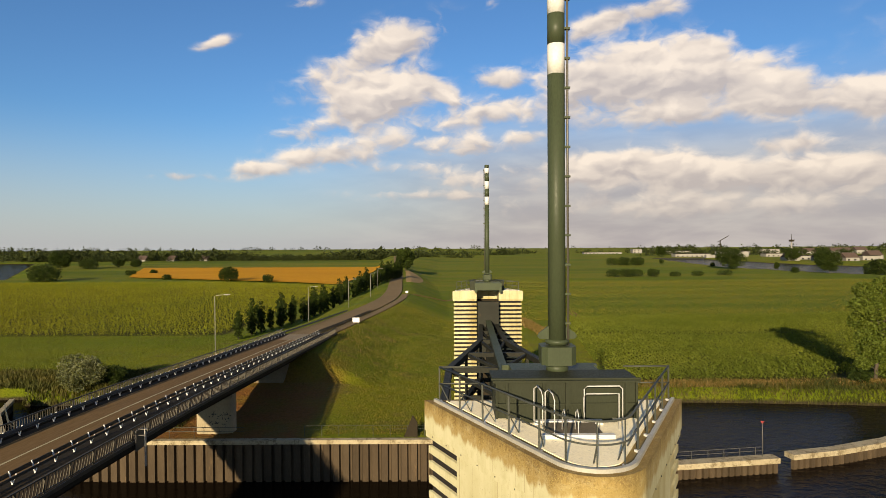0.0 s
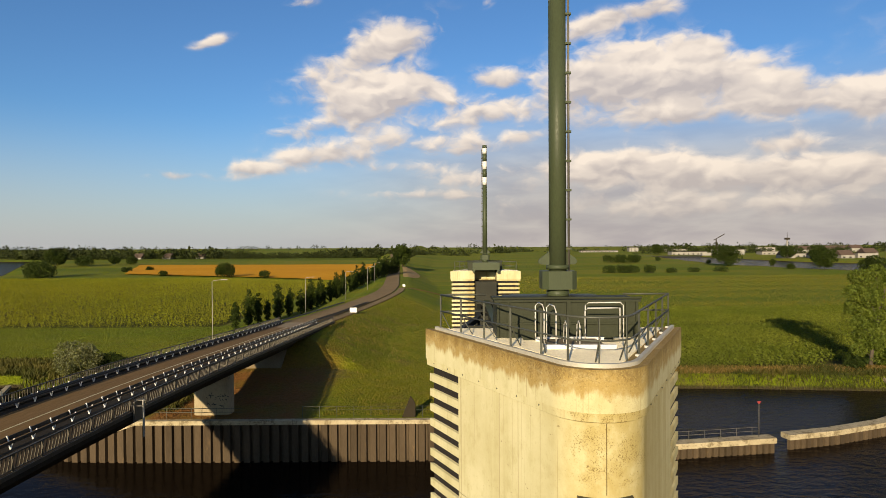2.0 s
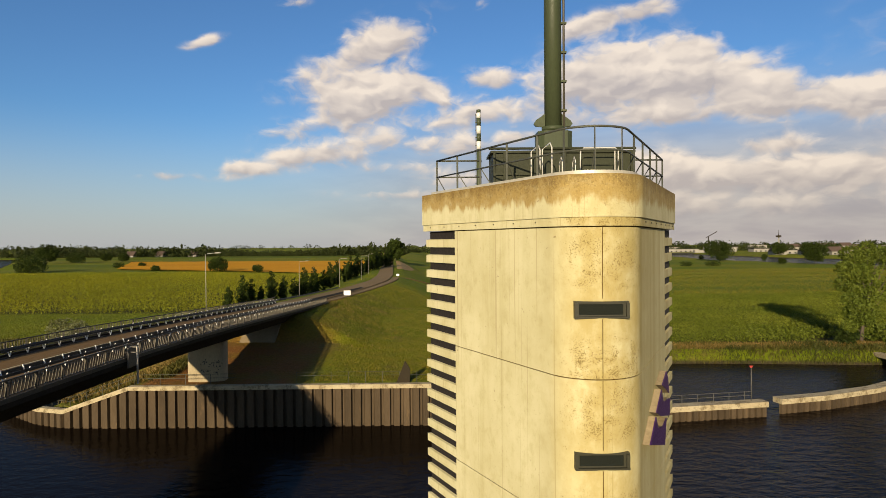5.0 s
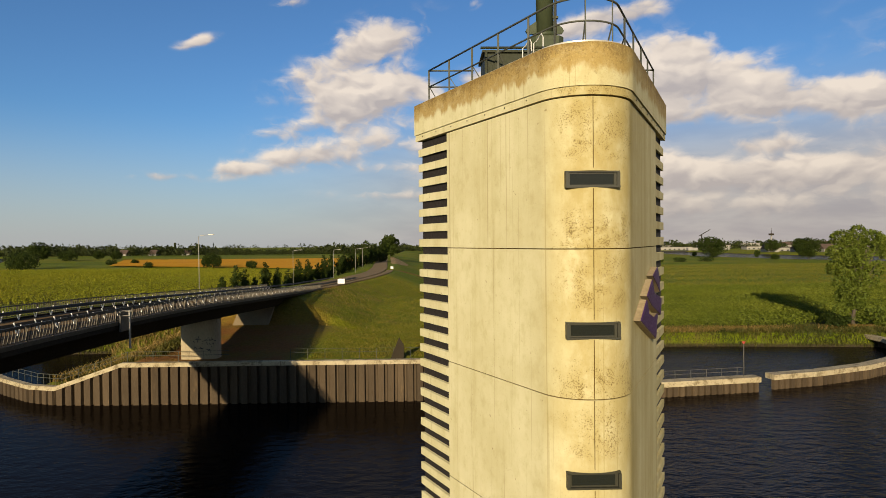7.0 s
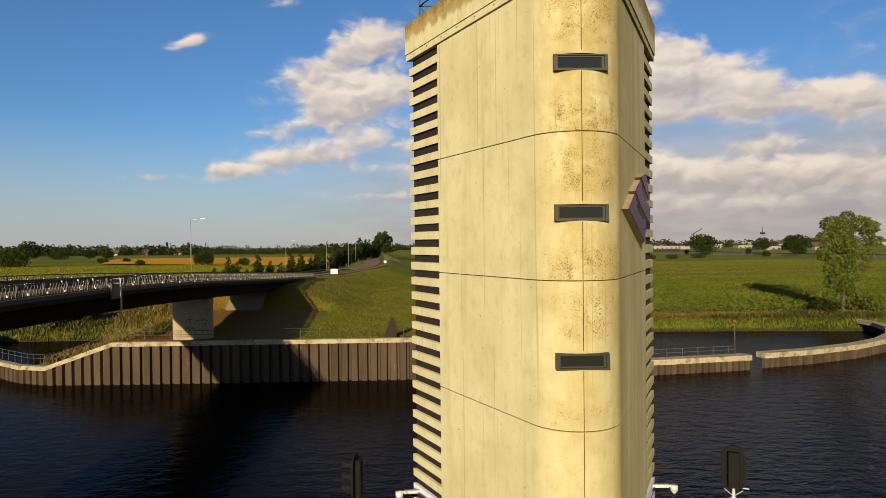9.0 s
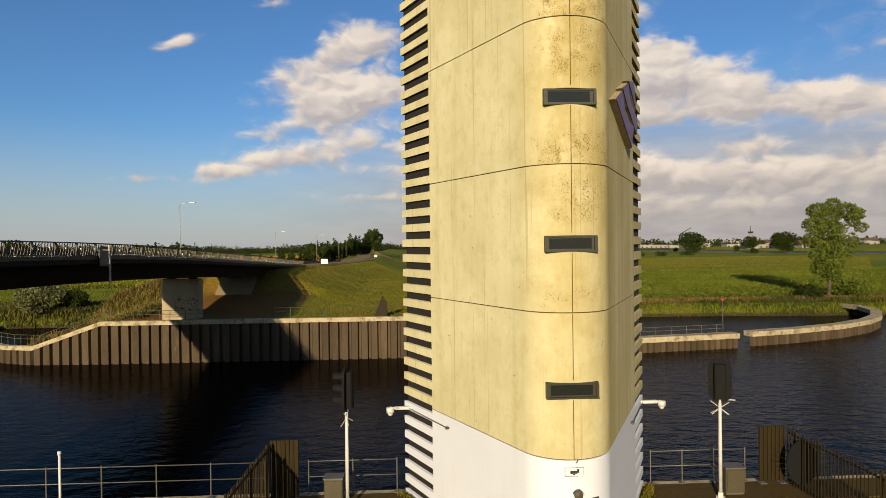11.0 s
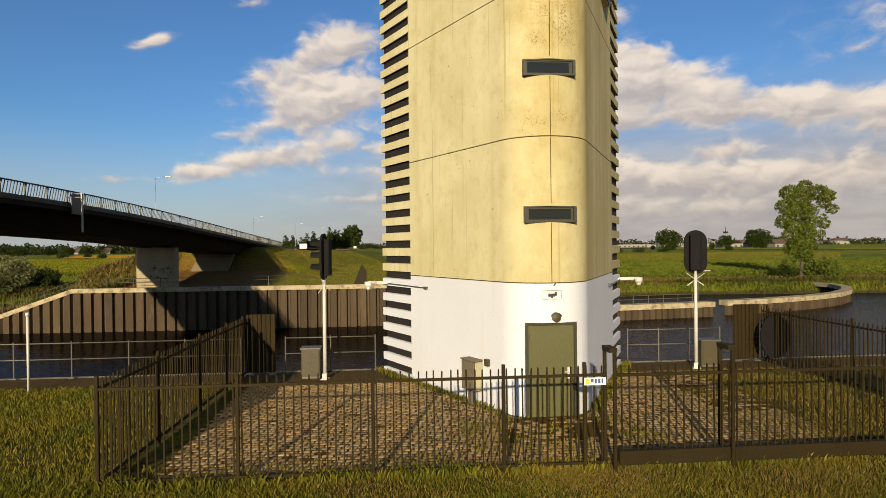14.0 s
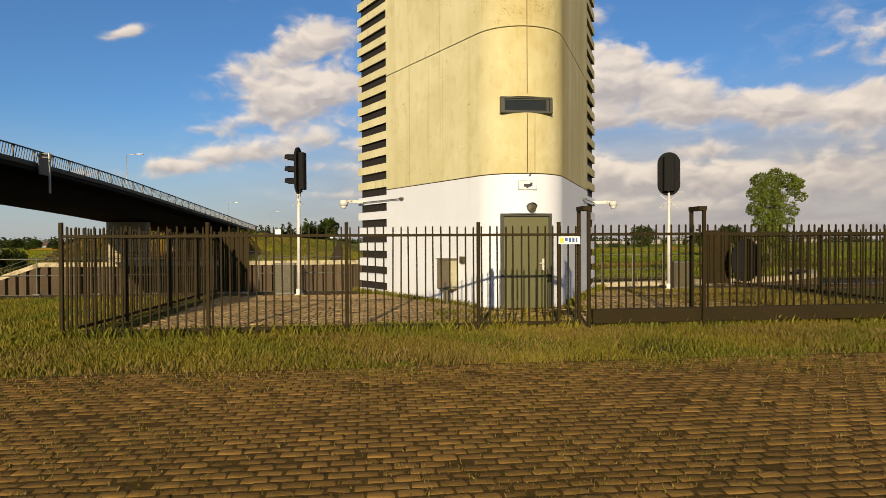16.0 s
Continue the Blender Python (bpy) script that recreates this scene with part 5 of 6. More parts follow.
for side in (-1, 1):
    arm = thing("security_camera", "white dome camera on an arm from the tower corner", "camera", "cameras on the tower corners")
    arm.matrix_basis = Matrix.Translation((NU + side * 3.75, NV - 0.35, 2.75))
    part("arm", B().beam((-side * 0.3, 0, 0), (side * 0.35, -0.08, 0.02), 0.09, 0.09), WHITEPIPE, arm)
    part("camera_head", B().tube([(side * 0.5, -0.12, 0.05), (side * 0.5, -0.12, -0.11)], 0.12, 14).tube([(side * 0.5, -0.12, -0.11), (side * 0.5, -0.12, -0.2)], 0.095, 14, 0.05).tube([(side * 0.25, -0.1, 0.02), (side * 0.52, -0.12, 0.03)], 0.04, 8), WHITEPIPE, arm, "white domed camera head", True)
    rod = single("wall_rod", B().tube([(0, -0.06, 0), (2.6 if side > 0 else -2.6, -0.06, 0.02)], 0.013, 8).box(-0.05, 0.05, -0.09, 0.0, -0.03, 0.03), RAILS, "thin dark rod along the tower wall", "rod", "rods on the tower walls")
    rod.matrix_basis = wall_pose(side, 3.35, 2.72)

# purple emblem on the slanting wall
emb = thing("wall_emblem", "purple angular emblem plates with pale edges on the wall", "sign")
emb.matrix_basis = wall_pose(1, -0.35, 0.0, 0.005)


def plate_prism(pts, y0, y1):
    n = len(pts)
    v = [(a, y0, c) for a, c in pts] + [(a, y1, c) for a, c in pts]
    return B().add(v, [tuple(range(n)), tuple(range(n, 2 * n))[::-1]] + [(i, n + i, n + (i + 1) % n, (i + 1) % n) for i in range(n)])


shapes = [[(0.55, 11.12), (1.5, 11.52), (1.85, 11.15), (2.75, 10.95), (3.5, 10.98), (3.15, 10.33)], [(1.55, 11.6), (2.5, 11.95), (2.85, 11.55), (3.85, 11.4), (4.35, 11.3), (4.15, 10.85), (3.25, 11.08), (2.35, 11.3)], [(2.6, 12.03), (3.5, 12.22), (3.8, 11.98), (4.05, 11.5), (3.4, 11.75)]]
for sh in shapes:
    mx, mz = sum(p[0] for p in sh) / len(sh), sum(p[1] for p in sh) / len(sh)
    part("emblem_back", plate_prism(sh, -0.15, 0.0), SIGNEDGE, emb, "pale emblem edge")
    part("emblem_face", plate_prism([(mx + (a - mx) * 0.97, mz + (c - mz) * 0.97) for a, c in sh], -0.175, -0.152), PURPLE, emb, "purple emblem face")

# ---------- lift gate between the towers ----------
gate = thing("lift_gate", "dark steel lift gate truss raised between the towers", "lift gate")


def axis_x(y):
    return 2.88 + 0.0289 * (y - 19.5)


def half(y):
    pts = ((20.0, 0.9), (28.0, 3.2), (36.0, 3.9), (45.0, 3.8), (57.5, 1.15), (68.6, 0.8))
    for (a, p), (b, q) in zip(pts, pts[1:]):
        if a <= y <= b:
            return p + (q - p) * (y - a) / (b - a)
    return 0.8


GZ = 12.6
part("skin_plate", B().add([(axis_x(y) + d, y, z) for y in (20.0, 68.4) for d in (-0.25, 0.25) for z in (7.5, GZ + 0.55)], [(0, 2, 6, 4), (1, 5, 7, 3), (0, 1, 3, 2), (4, 6, 7, 5), (0, 4, 5, 1), (2, 3, 7, 6)]), GATE, gate, "dark skin plate")
part("ridge", B().beam((axis_x(20.5), 20.5, GZ + 0.6), (axis_x(68.2), 68.2, GZ + 0.6), 0.6, 0.12), GREEN, gate)
ys = [20.2, 28.0, 36.0, 45.0, 51.0, 57.5, 63.0, 68.2]
for z in (GZ, 9.0):
    for s in (-1, 1):
        for y0, y1 in zip(ys, ys[1:]):
            part("chord", B().beam((axis_x(y0) + s * half(y0), y0, z), (axis_x(y1) + s * half(y1), y1, z), 0.45, 0.45), GATE, gate)
            part("lacing", B().beam((axis_x(y0), y0, z), (axis_x(y1) + s * half(y1), y1, z), 0.22, 0.22), GATE, gate)
        for y0 in ys[1:-1]:
            part("cross_beam", B().beam((axis_x(y0), y0, z), (axis_x(y0) + s * half(y0), y0, z), 0.3, 0.35), GATE, gate)
for s in (-1, 1):
    for y0 in ys[1:-1]:
        part("strut", B().beam((axis_x(y0) + s * half(y0), y0, 9.0), (axis_x(y0) + s * half(y0), y0, GZ), 0.25, 0.25), GATE, gate)
part("end_frame", B().box(axis_x(68) - 1.15, axis_x(68) + 1.15, 67.6, 68.6, 7.5, 15.3), GATE, gate, "dark end frame in the tower slot")
part("end_frame", B().box(axis_x(20) - 1.15, axis_x(20) + 1.15, 19.7, 20.6, 7.5, 15.3), GATE, gate)


# ---------- fenced yard ----------
BAR_H = 1.80


def bar_mesh():
    b = B().box(-0.012, 0.012, -0.012, 0.012, 0.06, BAR_H - 0.025)
    b.add([(-0.012, -0.012, BAR_H - 0.025), (0.012, -0.012, BAR_H - 0.025), (0.012, 0.012, BAR_H - 0.025), (-0.012, 0.012, BAR_H - 0.025), (0, 0, BAR_H)], [(0, 1, 4), (1, 2, 4), (2, 3, 4), (3, 0, 4)])
    return b.me("bar", FENCE)


BAR = bar_mesh()
POSTM = B().box(-0.029, 0.029, -0.029, 0.029, -0.1, 1.86, 0.008).me("post", FENCE)


def fence_run(a, b, label, posts, bottom=True, step=0.137):
    ob = thing("fence", label, "fence", "fence around the yard", at=(a[0], a[1], 0), turn=math.degrees(math.atan2(b[1] - a[1], b[0] - a[0])))
    l = math.hypot(b[0] - a[0], b[1] - a[1])
    for z in ((1.64, 0.14) if bottom else (1.64,)):
        part("rail", B().box(0, l, -0.02, 0.02, z - 0.02, z + 0.025), FENCE, ob)
    n = int(l / step)
    for k in range(n):
        x = (k + 0.5) * l / n
        part("bar", BAR, None, ob, at=pose(x, 0.03, random.uniform(-0.01, 0.01), random.uniform(-0.4, 0.4), random.uniform(-0.5, 0.5), 0))
    for x in posts:
        part("post", POSTM, None, ob, at=(x, 0, 0))
    return ob


random.seed(11)
FY = 10.58
fence_run((-5.36, FY), (3.02, FY), "dark brown steel bar fence in front of the tower", (0, 2.2, 4.4, 6.6, 8.0))
fence_run((-5.36, FY), (-5.05, 19.0), "dark brown steel bar fence running towards the water", (2.3, 4.6, 6.6, 8.1))
fence_run((11.45, FY), (11.3, 19.2), "dark brown steel bar fence beside the grass yard", (0, 2.4, 4.8, 7.2, 8.3))
gate2 = thing("sliding_gate", "long dark brown sliding gate with a heavy bottom beam", "gate", at=(3.2, FY - 0.08, 0))
part("bottom_beam", B().box(0, 8.2, -0.06, 0.06, 0.12, 0.36, 0.015), FENCE, gate2)
part("top_rail", B().box(0, 8.2, -0.025, 0.025, 1.62, 1.67), FENCE, gate2)
for k in range(60):
    part("bar", BAR, None, gate2, at=pose(0.07 + k * 0.1365, 0, 0.02, random.uniform(-0.3, 0.3), random.uniform(-0.3, 0.3), 0))
for name, xs in (("gate_post", (3.04, 3.18)), ("gate_post", (5.12, 5.26))):
    g2 = thing("gate_guide_frame", "tall twin post guide frame of the sliding gate", "gate post", "guide frames of the sliding gate", at=(xs[0], FY, 0))
    for dx, dy in ((0.0, 0.12), (0.07, -0.17)):
        part("post", B().box(dx - 0.03, dx + 0.03, dy - 0.03, dy + 0.03, -0.1, 2.12, 0.012), FENCE, g2)
    part("head", B().box(-0.036, 0.106, -0.206, 0.156, 2.05, 2.125), FENCE, g2)
name_plate = thing("fence_plate", "small white plate with yellow and blue print on the fence", "sign", at=(2.62, FY - 0.05, 1.48))
part("panel", B().box(0, 0.38, -0.008, 0.0, 0, 0.13), SIGNW, name_plate)
part("print_block", B().box(0.02, 0.09, -0.012, -0.009, 0.02, 0.11), SIGNY, name_plate, "yellow print block")
part("print_block", B().box(0.11, 0.16, -0.012, -0.009, 0.05, 0.11), SIGNB, name_plate, "blue print block")
part("print_block", B().box(0.18, 0.22, -0.012, -0.009, 0.03, 0.11).box(0.24, 0.28, -0.012, -0.009, 0.03, 0.11).box(0.30, 0.33, -0.012, -0.009, 0.03, 0.11), SIGNB, name_plate)


def end_panel(x, y, turn):
    ob = thing("end_panel", "dark brown ribbed steel end panel at the quay edge", "panel", "end panels of the fence", at=(x, y, 0), turn=turn)
    part("sheet", B().box(0, 0.86, 0, 0.02, 0.1, 1.86), FENCE, ob)
    rib = B().box(0, 0.05, -0.03, 0.0, 0.1, 1.86).me("rib", FENCE)
    for k in range(7):
        part("rib", rib, None, ob, at=(0.02 + k * 0.13, 0, 0))
    part("foot", B().box(0.0, 0.22, -0.1, 0.1, 0.0, 0.06), GALV, ob)
    part("foot", B().box(0.66, 0.86, -0.1, 0.1, 0.0, 0.06), GALV, ob)


end_panel(-5.05, 19.08, 0)
end_panel(10.35, 19.2, 0)
fan = thing("anti_climb_fan", "round dark spiked anti-climb fan at the fence end", "fence fan", at=(11.35, 18.55, 0.9))
part("plate", B().add([(0.5 * math.cos(a), y, 0.7 * math.sin(a)) for y in (-0.02, 0.02) for a in np.linspace(0, 2 * math.pi, 25)[:-1]],
                      [tuple(range(24)), tuple(range(24, 48))[::-1]] + [(k, (k + 1) % 24, 24 + (k + 1) % 24, 24 + k) for k in range(24)]), BLACK, fan)
spike = B().beam((0.5, 0, 0), (0.8, 0, 0), 0.012, 0.012).me("spike", FENCE)
for k in range(24):
    part("spike", spike, None, fan, at=pose(0, 0, 0, 0, k * 15, 0))


def quay_rail(x0, x1, n, y=19.4):
    ob = thing("quay_railing", "low grey steel railing along the near quay edge", "railing", "railings on the near quay")
    for z in (1.08, 0.6):
        part("rail", B().tube([(x0, y, z), (x1, y, z)], 0.017, 8), GALV, ob, smooth=True)
    pm = B().tube([(0, 0, 0), (0, 0, 1.1)], 0.02, 8).box(-0.09, 0.09, -0.06, 0.06, 0.0, 0.03).me("post", GALV)
    for k in range(n):
        part("post", pm, None, ob, at=(x0 + (x1 - x0) * k / (n - 1), y, 0.03))


quay_rail(-21.8, -5.3, 11)
quay_rail(-3.95, -1.2, 3)
quay_rail(6.9, 10.0, 4)


def signal(x, y, turn, label):
    ob = thing("shipping_signal", label, "signal light", "shipping signals", at=(x, y, 0), turn=turn)
    part("foot", B().box(-0.13, 0.13, -0.1, 0.1, 0.0, 0.05).box(-0.07, 0.07, -0.07, 0.07, 0.05, 0.2), WHITEPIPE, ob)
    part("pole", B().tube([(0, 0, 0.2), (0, 0, 1.9), (0, 0, 1.95), (0, 0, 3.05)], 0.056, 12, 0.045), WHITEPIPE, ob, "white painted steel pole", True)
    ring = [(0.33 * math.cos(radians(a)), 3.25 + 0.33 * math.sin(radians(a))) for a in range(180, 361, 15)] + [(0.33 * math.cos(radians(a)), 3.93 + 0.33 * math.sin(radians(a))) for a in range(0, 181, 15)]
    board2 = part("backboard", plate_prism(ring, -0.03, 0.03), BLACK, ob, "black oval backboard")
    part("lamp_case", B().box(-0.16, 0.16, -0.2, -0.03, 3.05, 4.1, 0.03), BLACK, ob)
    for k in range(3):
        z = 3.25 + k * 0.34
        hood = B()
        for y0, y1, r in ((0.03, 0.36, 0.14),):
            n = 9
            hood.add([(r * math.cos(a), y0, z + r * math.sin(a)) for a in np.linspace(-0.3, math.pi + 0.3, n)] + [(r * math.cos(a), y1 if a < 10 else y0, z + r * math.sin(a)) for a in np.linspace(-0.1, math.pi + 0.1, n)], [(i, i + 1, n + i + 1, n + i) for i in range(n - 1)])
        part("visor", hood, BLACK, ob)
        part("lens", B().tube([(0, 0.03, z), (0, 0.06, z)], 0.1, 12), INK, ob)
    part("anti_climb_spikes", B().tube([(0, 0, 2.75), (0.25, 0.1, 2.55)], 0.01, 5).tube([(0, 0, 2.75), (-0.25, 0.1, 2.55)], 0.01, 5).tube([(0, 0, 2.75), (0.22, -0.12, 2.6)], 0.01, 5).tube([(0, 0, 2.75), (-0.22, -0.12, 2.58)], 0.01, 5).tube([(0, 0, 2.75), (0.26, 0, 2.95)], 0.01, 5).tube([(0, 0, 2.75), (-0.26, 0, 2.95)], 0.01, 5).tube([(-0.1, 0, 3.02), (0.42, 0, 3.02)], 0.016, 6), WHITEPIPE, ob)
    return ob


signal(-2.62, 18.25, 80, "black three-lamp shipping signal on a white pole, seen edge-on")
signal(8.6, 18.25, -24, "black oval shipping signal on a white pole, seen from behind")


def cabinet(x, y, h, w):
    ob = thing("control_cabinet", "grey-green steel control cabinet beside a signal pole", "cabinet", "control cabinets by the signals", at=(x, y, 0.03))
    part("body", B().box(-w / 2, w / 2, -0.2, 0.2, 0.06, h, 0.02), CABINET, ob)
    part("lid", B().box(-w / 2 - 0.02, w / 2 + 0.02, -0.23, 0.23, h, h + 0.04), GALV, ob)
    part("cabinet_door", B().box(-w / 2 + 0.04, w / 2 - 0.04, -0.215, -0.2, 0.12, h - 0.05), CABINET, ob)
    part("plinth", B().box(-w / 2 + 0.02, w / 2 - 0.02, -0.18, 0.18, -0.03, 0.06), GALV, ob)


cabinet(-3.05, 18.55, 0.86, 0.55)
cabinet(9.15, 18.6, 0.8, 0.6)
pp2 = thing("vent_post", "thin white post on the grass by the water", "post", at=(-10.45, 17.6, 0))
part("pole", B().tube([(0, 0, -0.1), (0, 0, 2.1)], 0.034, 8), WHITEPIPE, pp2, smooth=True)
part("cap", B().tube([(0, 0, 2.1), (0, 0, 2.2)], 0.05, 8), WHITEPIPE, pp2, smooth=True)


# ---------- vegetation ----------
RNG = np.random.default_rng(7)


def leaf_cloud(name, centres, size, mat, per=1, flat=0.0):
    """Leaves as small folded quads, each turned at random about its centre."""
    c = np.asarray(centres, float)
    n = len(c)
    a = RNG.normal(size=(n, 3))
    a[:, 2] *= 1 - flat
    a /= np.linalg.norm(a, axis=1)[:, None]
    b = np.cross(a, RNG.normal(size=(n, 3)))
    b /= np.linalg.norm(b, axis=1)[:, None] + 1e-9
    s = (np.asarray(size) * RNG.uniform(0.6, 1.4, n))[:, None]
    nrm = np.cross(a, b)
    v = np.stack([c - a * s, c + b * s * 0.55 + nrm * s * 0.15, c + a * s, c - b * s * 0.55 + nrm * s * 0.15], 1).reshape(-1, 3)
    i = np.arange(n)[:, None] * 4
    f = np.concatenate([i + [0, 1, 2], i + [0, 2, 3]], 1).reshape(-1, 3)
    me = bpy.data.meshes.new(name)
    me.from_pydata(v.tolist(), [], f.tolist())
    me.materials.append(mat)
    return me


def crown_points(n, blobs):
    """Points in the outer parts of several uneven clumps (x, y, z, rx, ry, rz)."""
    blobs = np.asarray(blobs, float)
    vol = blobs[:, 3] * blobs[:, 4] * blobs[:, 5]
    k = RNG.choice(len(blobs), n, p=vol / vol.sum())
    d = RNG.normal(size=(n, 3))
    d /= np.linalg.norm(d, axis=1)[:, None]
    r = RNG.uniform(0.35, 1.0, n) ** 0.6
    return blobs[k, :3] + d * r[:, None] * blobs[k, 3:]


def make_tree(name, label, at, h, w, trunk, leaves, size, mat, clumps=14, lean=0.0, seed=1, shape="round", group="", masses=None):
    random.seed(seed)
    ob = thing(name, label, "bush" if "bush" in name else "tree", group, at=at)
    b = B()
    top = Vector((lean, 0, h * 0.75))
    b.tube([(0, 0, -0.3), (lean * 0.2, 0, h * 0.25), (lean * 0.6, 0.1, h * 0.5), top], max(0.05, h * 0.018), 8, h * 0.005)
    blobs = []
    for cx, cy, z, s in masses or ():
        blobs.append((cx, cy, z, s, s, s * 0.85))
        b.tube([(lean * z / h * 0.7, 0, z * 0.55), (cx * 0.5 + lean * 0.3, cy * 0.5, z * 0.8), (cx, cy, z)], h * 0.004, 5, h * 0.001)
    for k in range(0 if masses else clumps):
        f = (k + 0.5) / clumps
        z = trunk + (h - trunk) * f
        if shape == "column":
            rad = w * 0.5 * (0.45 + 0.55 * math.sin(math.pi * min(1, f * 0.9 + 0.12)))
            off = rad * 0.35
        elif shape == "vase":
            rad = w * 0.5 * (0.38 + 0.62 * math.sin(math.pi * min(1.0, 0.08 + f * 0.82)) * (0.5 + 0.5 * f))
            off = rad * 0.6
        else:
            rad = w * 0.5 * math.sqrt(max(0.08, 1 - (2 * f - 1) ** 2))
            off = rad * 0.65
        a = k * 2.4 + random.uniform(-0.5, 0.5)
        cx, cy = lean * f + off * math.cos(a), off * math.sin(a)
        s = rad * random.uniform(0.42, 0.68) if shape != "column" else rad * random.uniform(0.6, 0.85)
        blobs.append((cx, cy, z, s, s, max(s * random.uniform(0.65, 0.95), (h - trunk) / clumps * 0.75)))
        b.tube([(lean * f * 0.7, 0, max(h * 0.12, z * 0.7)), (cx * 0.6, cy * 0.6, z * 0.85), (cx, cy, z)], h * 0.006 + 0.01, 5, h * 0.002)
    part("trunk", b, BARK, ob, smooth=True)
    part("crown", leaf_cloud("crown", crown_points(leaves, blobs), size, mat), None, ob)
    return ob


def gz(x, y):
    return float(ground_z(np.array(float(x)), np.array(float(y))))


# big poplar on the right bank, with undergrowth at its foot
make_tree("poplar_tree", "tall leafy green poplar on the water bank", (75.2, 107.5, -3.3), 18.8, 11.5, 3.0, 15000, 0.21, LEAF, 24, 2.6, 3, masses=[(1.0, 0, 17.4, 1.5), (-1.6, 0.6, 16.2, 1.9), (3.4, -0.4, 16.2, 1.8), (0.8, 1.0, 15.0, 2.2), (4.9, 0.3, 14.3, 1.3), (-3.2, -0.5, 13.6, 1.8), (-0.9, -1.0, 12.8, 2.1), (2.4, 0.6, 12.9, 1.5), (-2.8, 0.4, 10.8, 1.7), (-0.6, 0.9, 10.0, 1.8), (4.3, -0.3, 11.6, 0.8), (-2.4, -0.4, 8.2, 1.6), (0.2, 0.2, 7.4, 1.5), (-1.6, 0.3, 5.6, 1.5), (0.8, -0.6, 4.6, 1.3), (-2.0, 0.2, 3.2, 1.4), (1.9, 0.3, 2.4, 1.6), (1.2, 0, 8.8, 1.9), (-0.5, 0, 6.5, 1.9), (2.0, 0.2, 10.8, 1.6), (0.6, 0, 4.6, 1.7), (1.6, -0.6, 6.4, 1.2), (5.6, 0.2, 15.6, 1.5), (6.0, -0.3, 13.2, 1.3), (5.0, 0.4, 10.4, 1.2), (3.9, 0, 8.4, 1.1)])
make_tree("bank_bush", "leafy green bush at the foot of the poplar", (78.5, 106.5, -3.3), 3.6, 6.5, 0.3, 2600, 0.2, LEAF, 10, 0, 4)
make_tree("bank_bush", "low dark bush on the water bank", (72.0, 106.5, -3.3), 2.4, 4.5, 0.2, 1400, 0.2, LEAFDARK, 8, 0, 5)
make_tree("willow_bush", "pale green willow bush beside the bridge", (-63.0, 104.0, -3.2), 5.8, 6.8, 0.3, 6000, 0.19, LEAFPALE, 16, 0, 6)
make_tree("willow_bush", "dark green bush beside the pale willow", (-58.5, 106.0, -3.2), 3.8, 4.5, 0.3, 2400, 0.2, LEAFDARK, 12, 0, 8)

# row of young poplars below the dike
row = [make_tree("row_poplar", "young slender dark green poplar in a roadside row", (-54.3, 157, gz(-54.3, 157)), 7.5, 3.0, 0.4, 1200, 0.27, LEAFDARK, 11, 0, 9, "column", "roadside poplar row"),
       make_tree("row_poplar", "young slender dark green poplar in a roadside row", (-53.2, 164, gz(-53.2, 164)), 10.0, 3.8, 0.5, 1500, 0.29, LEAFDARK, 12, 0.2, 10, "column", "roadside poplar row"),
       make_tree("row_poplar", "young slender dark green poplar in a roadside row", (-52.0, 169, gz(-52, 169)), 8.8, 3.3, 0.4, 1300, 0.27, LEAFDARK, 11, -0.2, 11, "column", "roadside poplar row")]
for k in range(36):
    y = 174 + k * 4.3 + random.uniform(-1.5, 1.5)
    x = -51.0 + (y - 174) * 0.165 + random.uniform(-1.2, 1.2)
    s = random.uniform(0.75, 1.15)
    copy_thing(row[k % 3], pose(x, y, gz(x, y) - 0.1, 0, 0, random.uniform(0, 360)) @ Matrix.Scale(s, 4))

# single trees in the fields
for x, y, h, w, seed in ((-27.6, 406, 15.5, 13, 21), (-139, 385, 9, 10.5, 22), (-112, 378, 4.8, 7, 23), (-191, 412, 3.3, 6, 24), (-266, 398, 11.5, 20, 25), (-369, 575, 18, 17, 26), (-350, 590, 9.5, 15, 27), (-338, 621, 8.5, 11, 28),
                         (-322, 625, 8, 11, 29), (-246, 470, 3.5, 8, 40), (-238, 490, 3, 6, 41), (240, 510, 17.5, 21, 30), (279, 441, 16, 17, 31), (312, 436, 14.5, 17, 32), (400, 700, 15, 17, 33), (322, 905, 15, 15, 34), (228, 640, 4.5, 5, 35), (272, 498, 6.2, 4.5, 36), (259, 450, 4.2, 5.5, 37),
                         (245, 556, 4.2, 4, 38), (166, 604, 7, 12, 42), (177, 602, 7.5, 13, 43), (190, 600, 7.5, 13, 44), (115, 417, 4.4, 9, 45), (123, 415, 5.2, 9, 46), (131, 417, 4.6, 9, 47), (142, 414, 5, 8, 48), (158, 418, 2.6, 8, 49), (176, 424, 2.2, 9, 50), (196, 428, 2.6, 10, 51), (430, 690, 14, 20, 52), (470, 710, 12, 22, 53), (360, 760, 9, 12, 54)):
    make_tree("field_tree" if h > 7 else "field_bush", "rounded dark green tree standing in the fields" if h > 7 else "low rounded dark bush at the field edge", (x, y, gz(x, y)), h, w, h * 0.12, 3200 if h > 7 else 1500, 0.18 + h * 0.03, LEAFDARK, 14, 0, seed, group="trees in the fields")


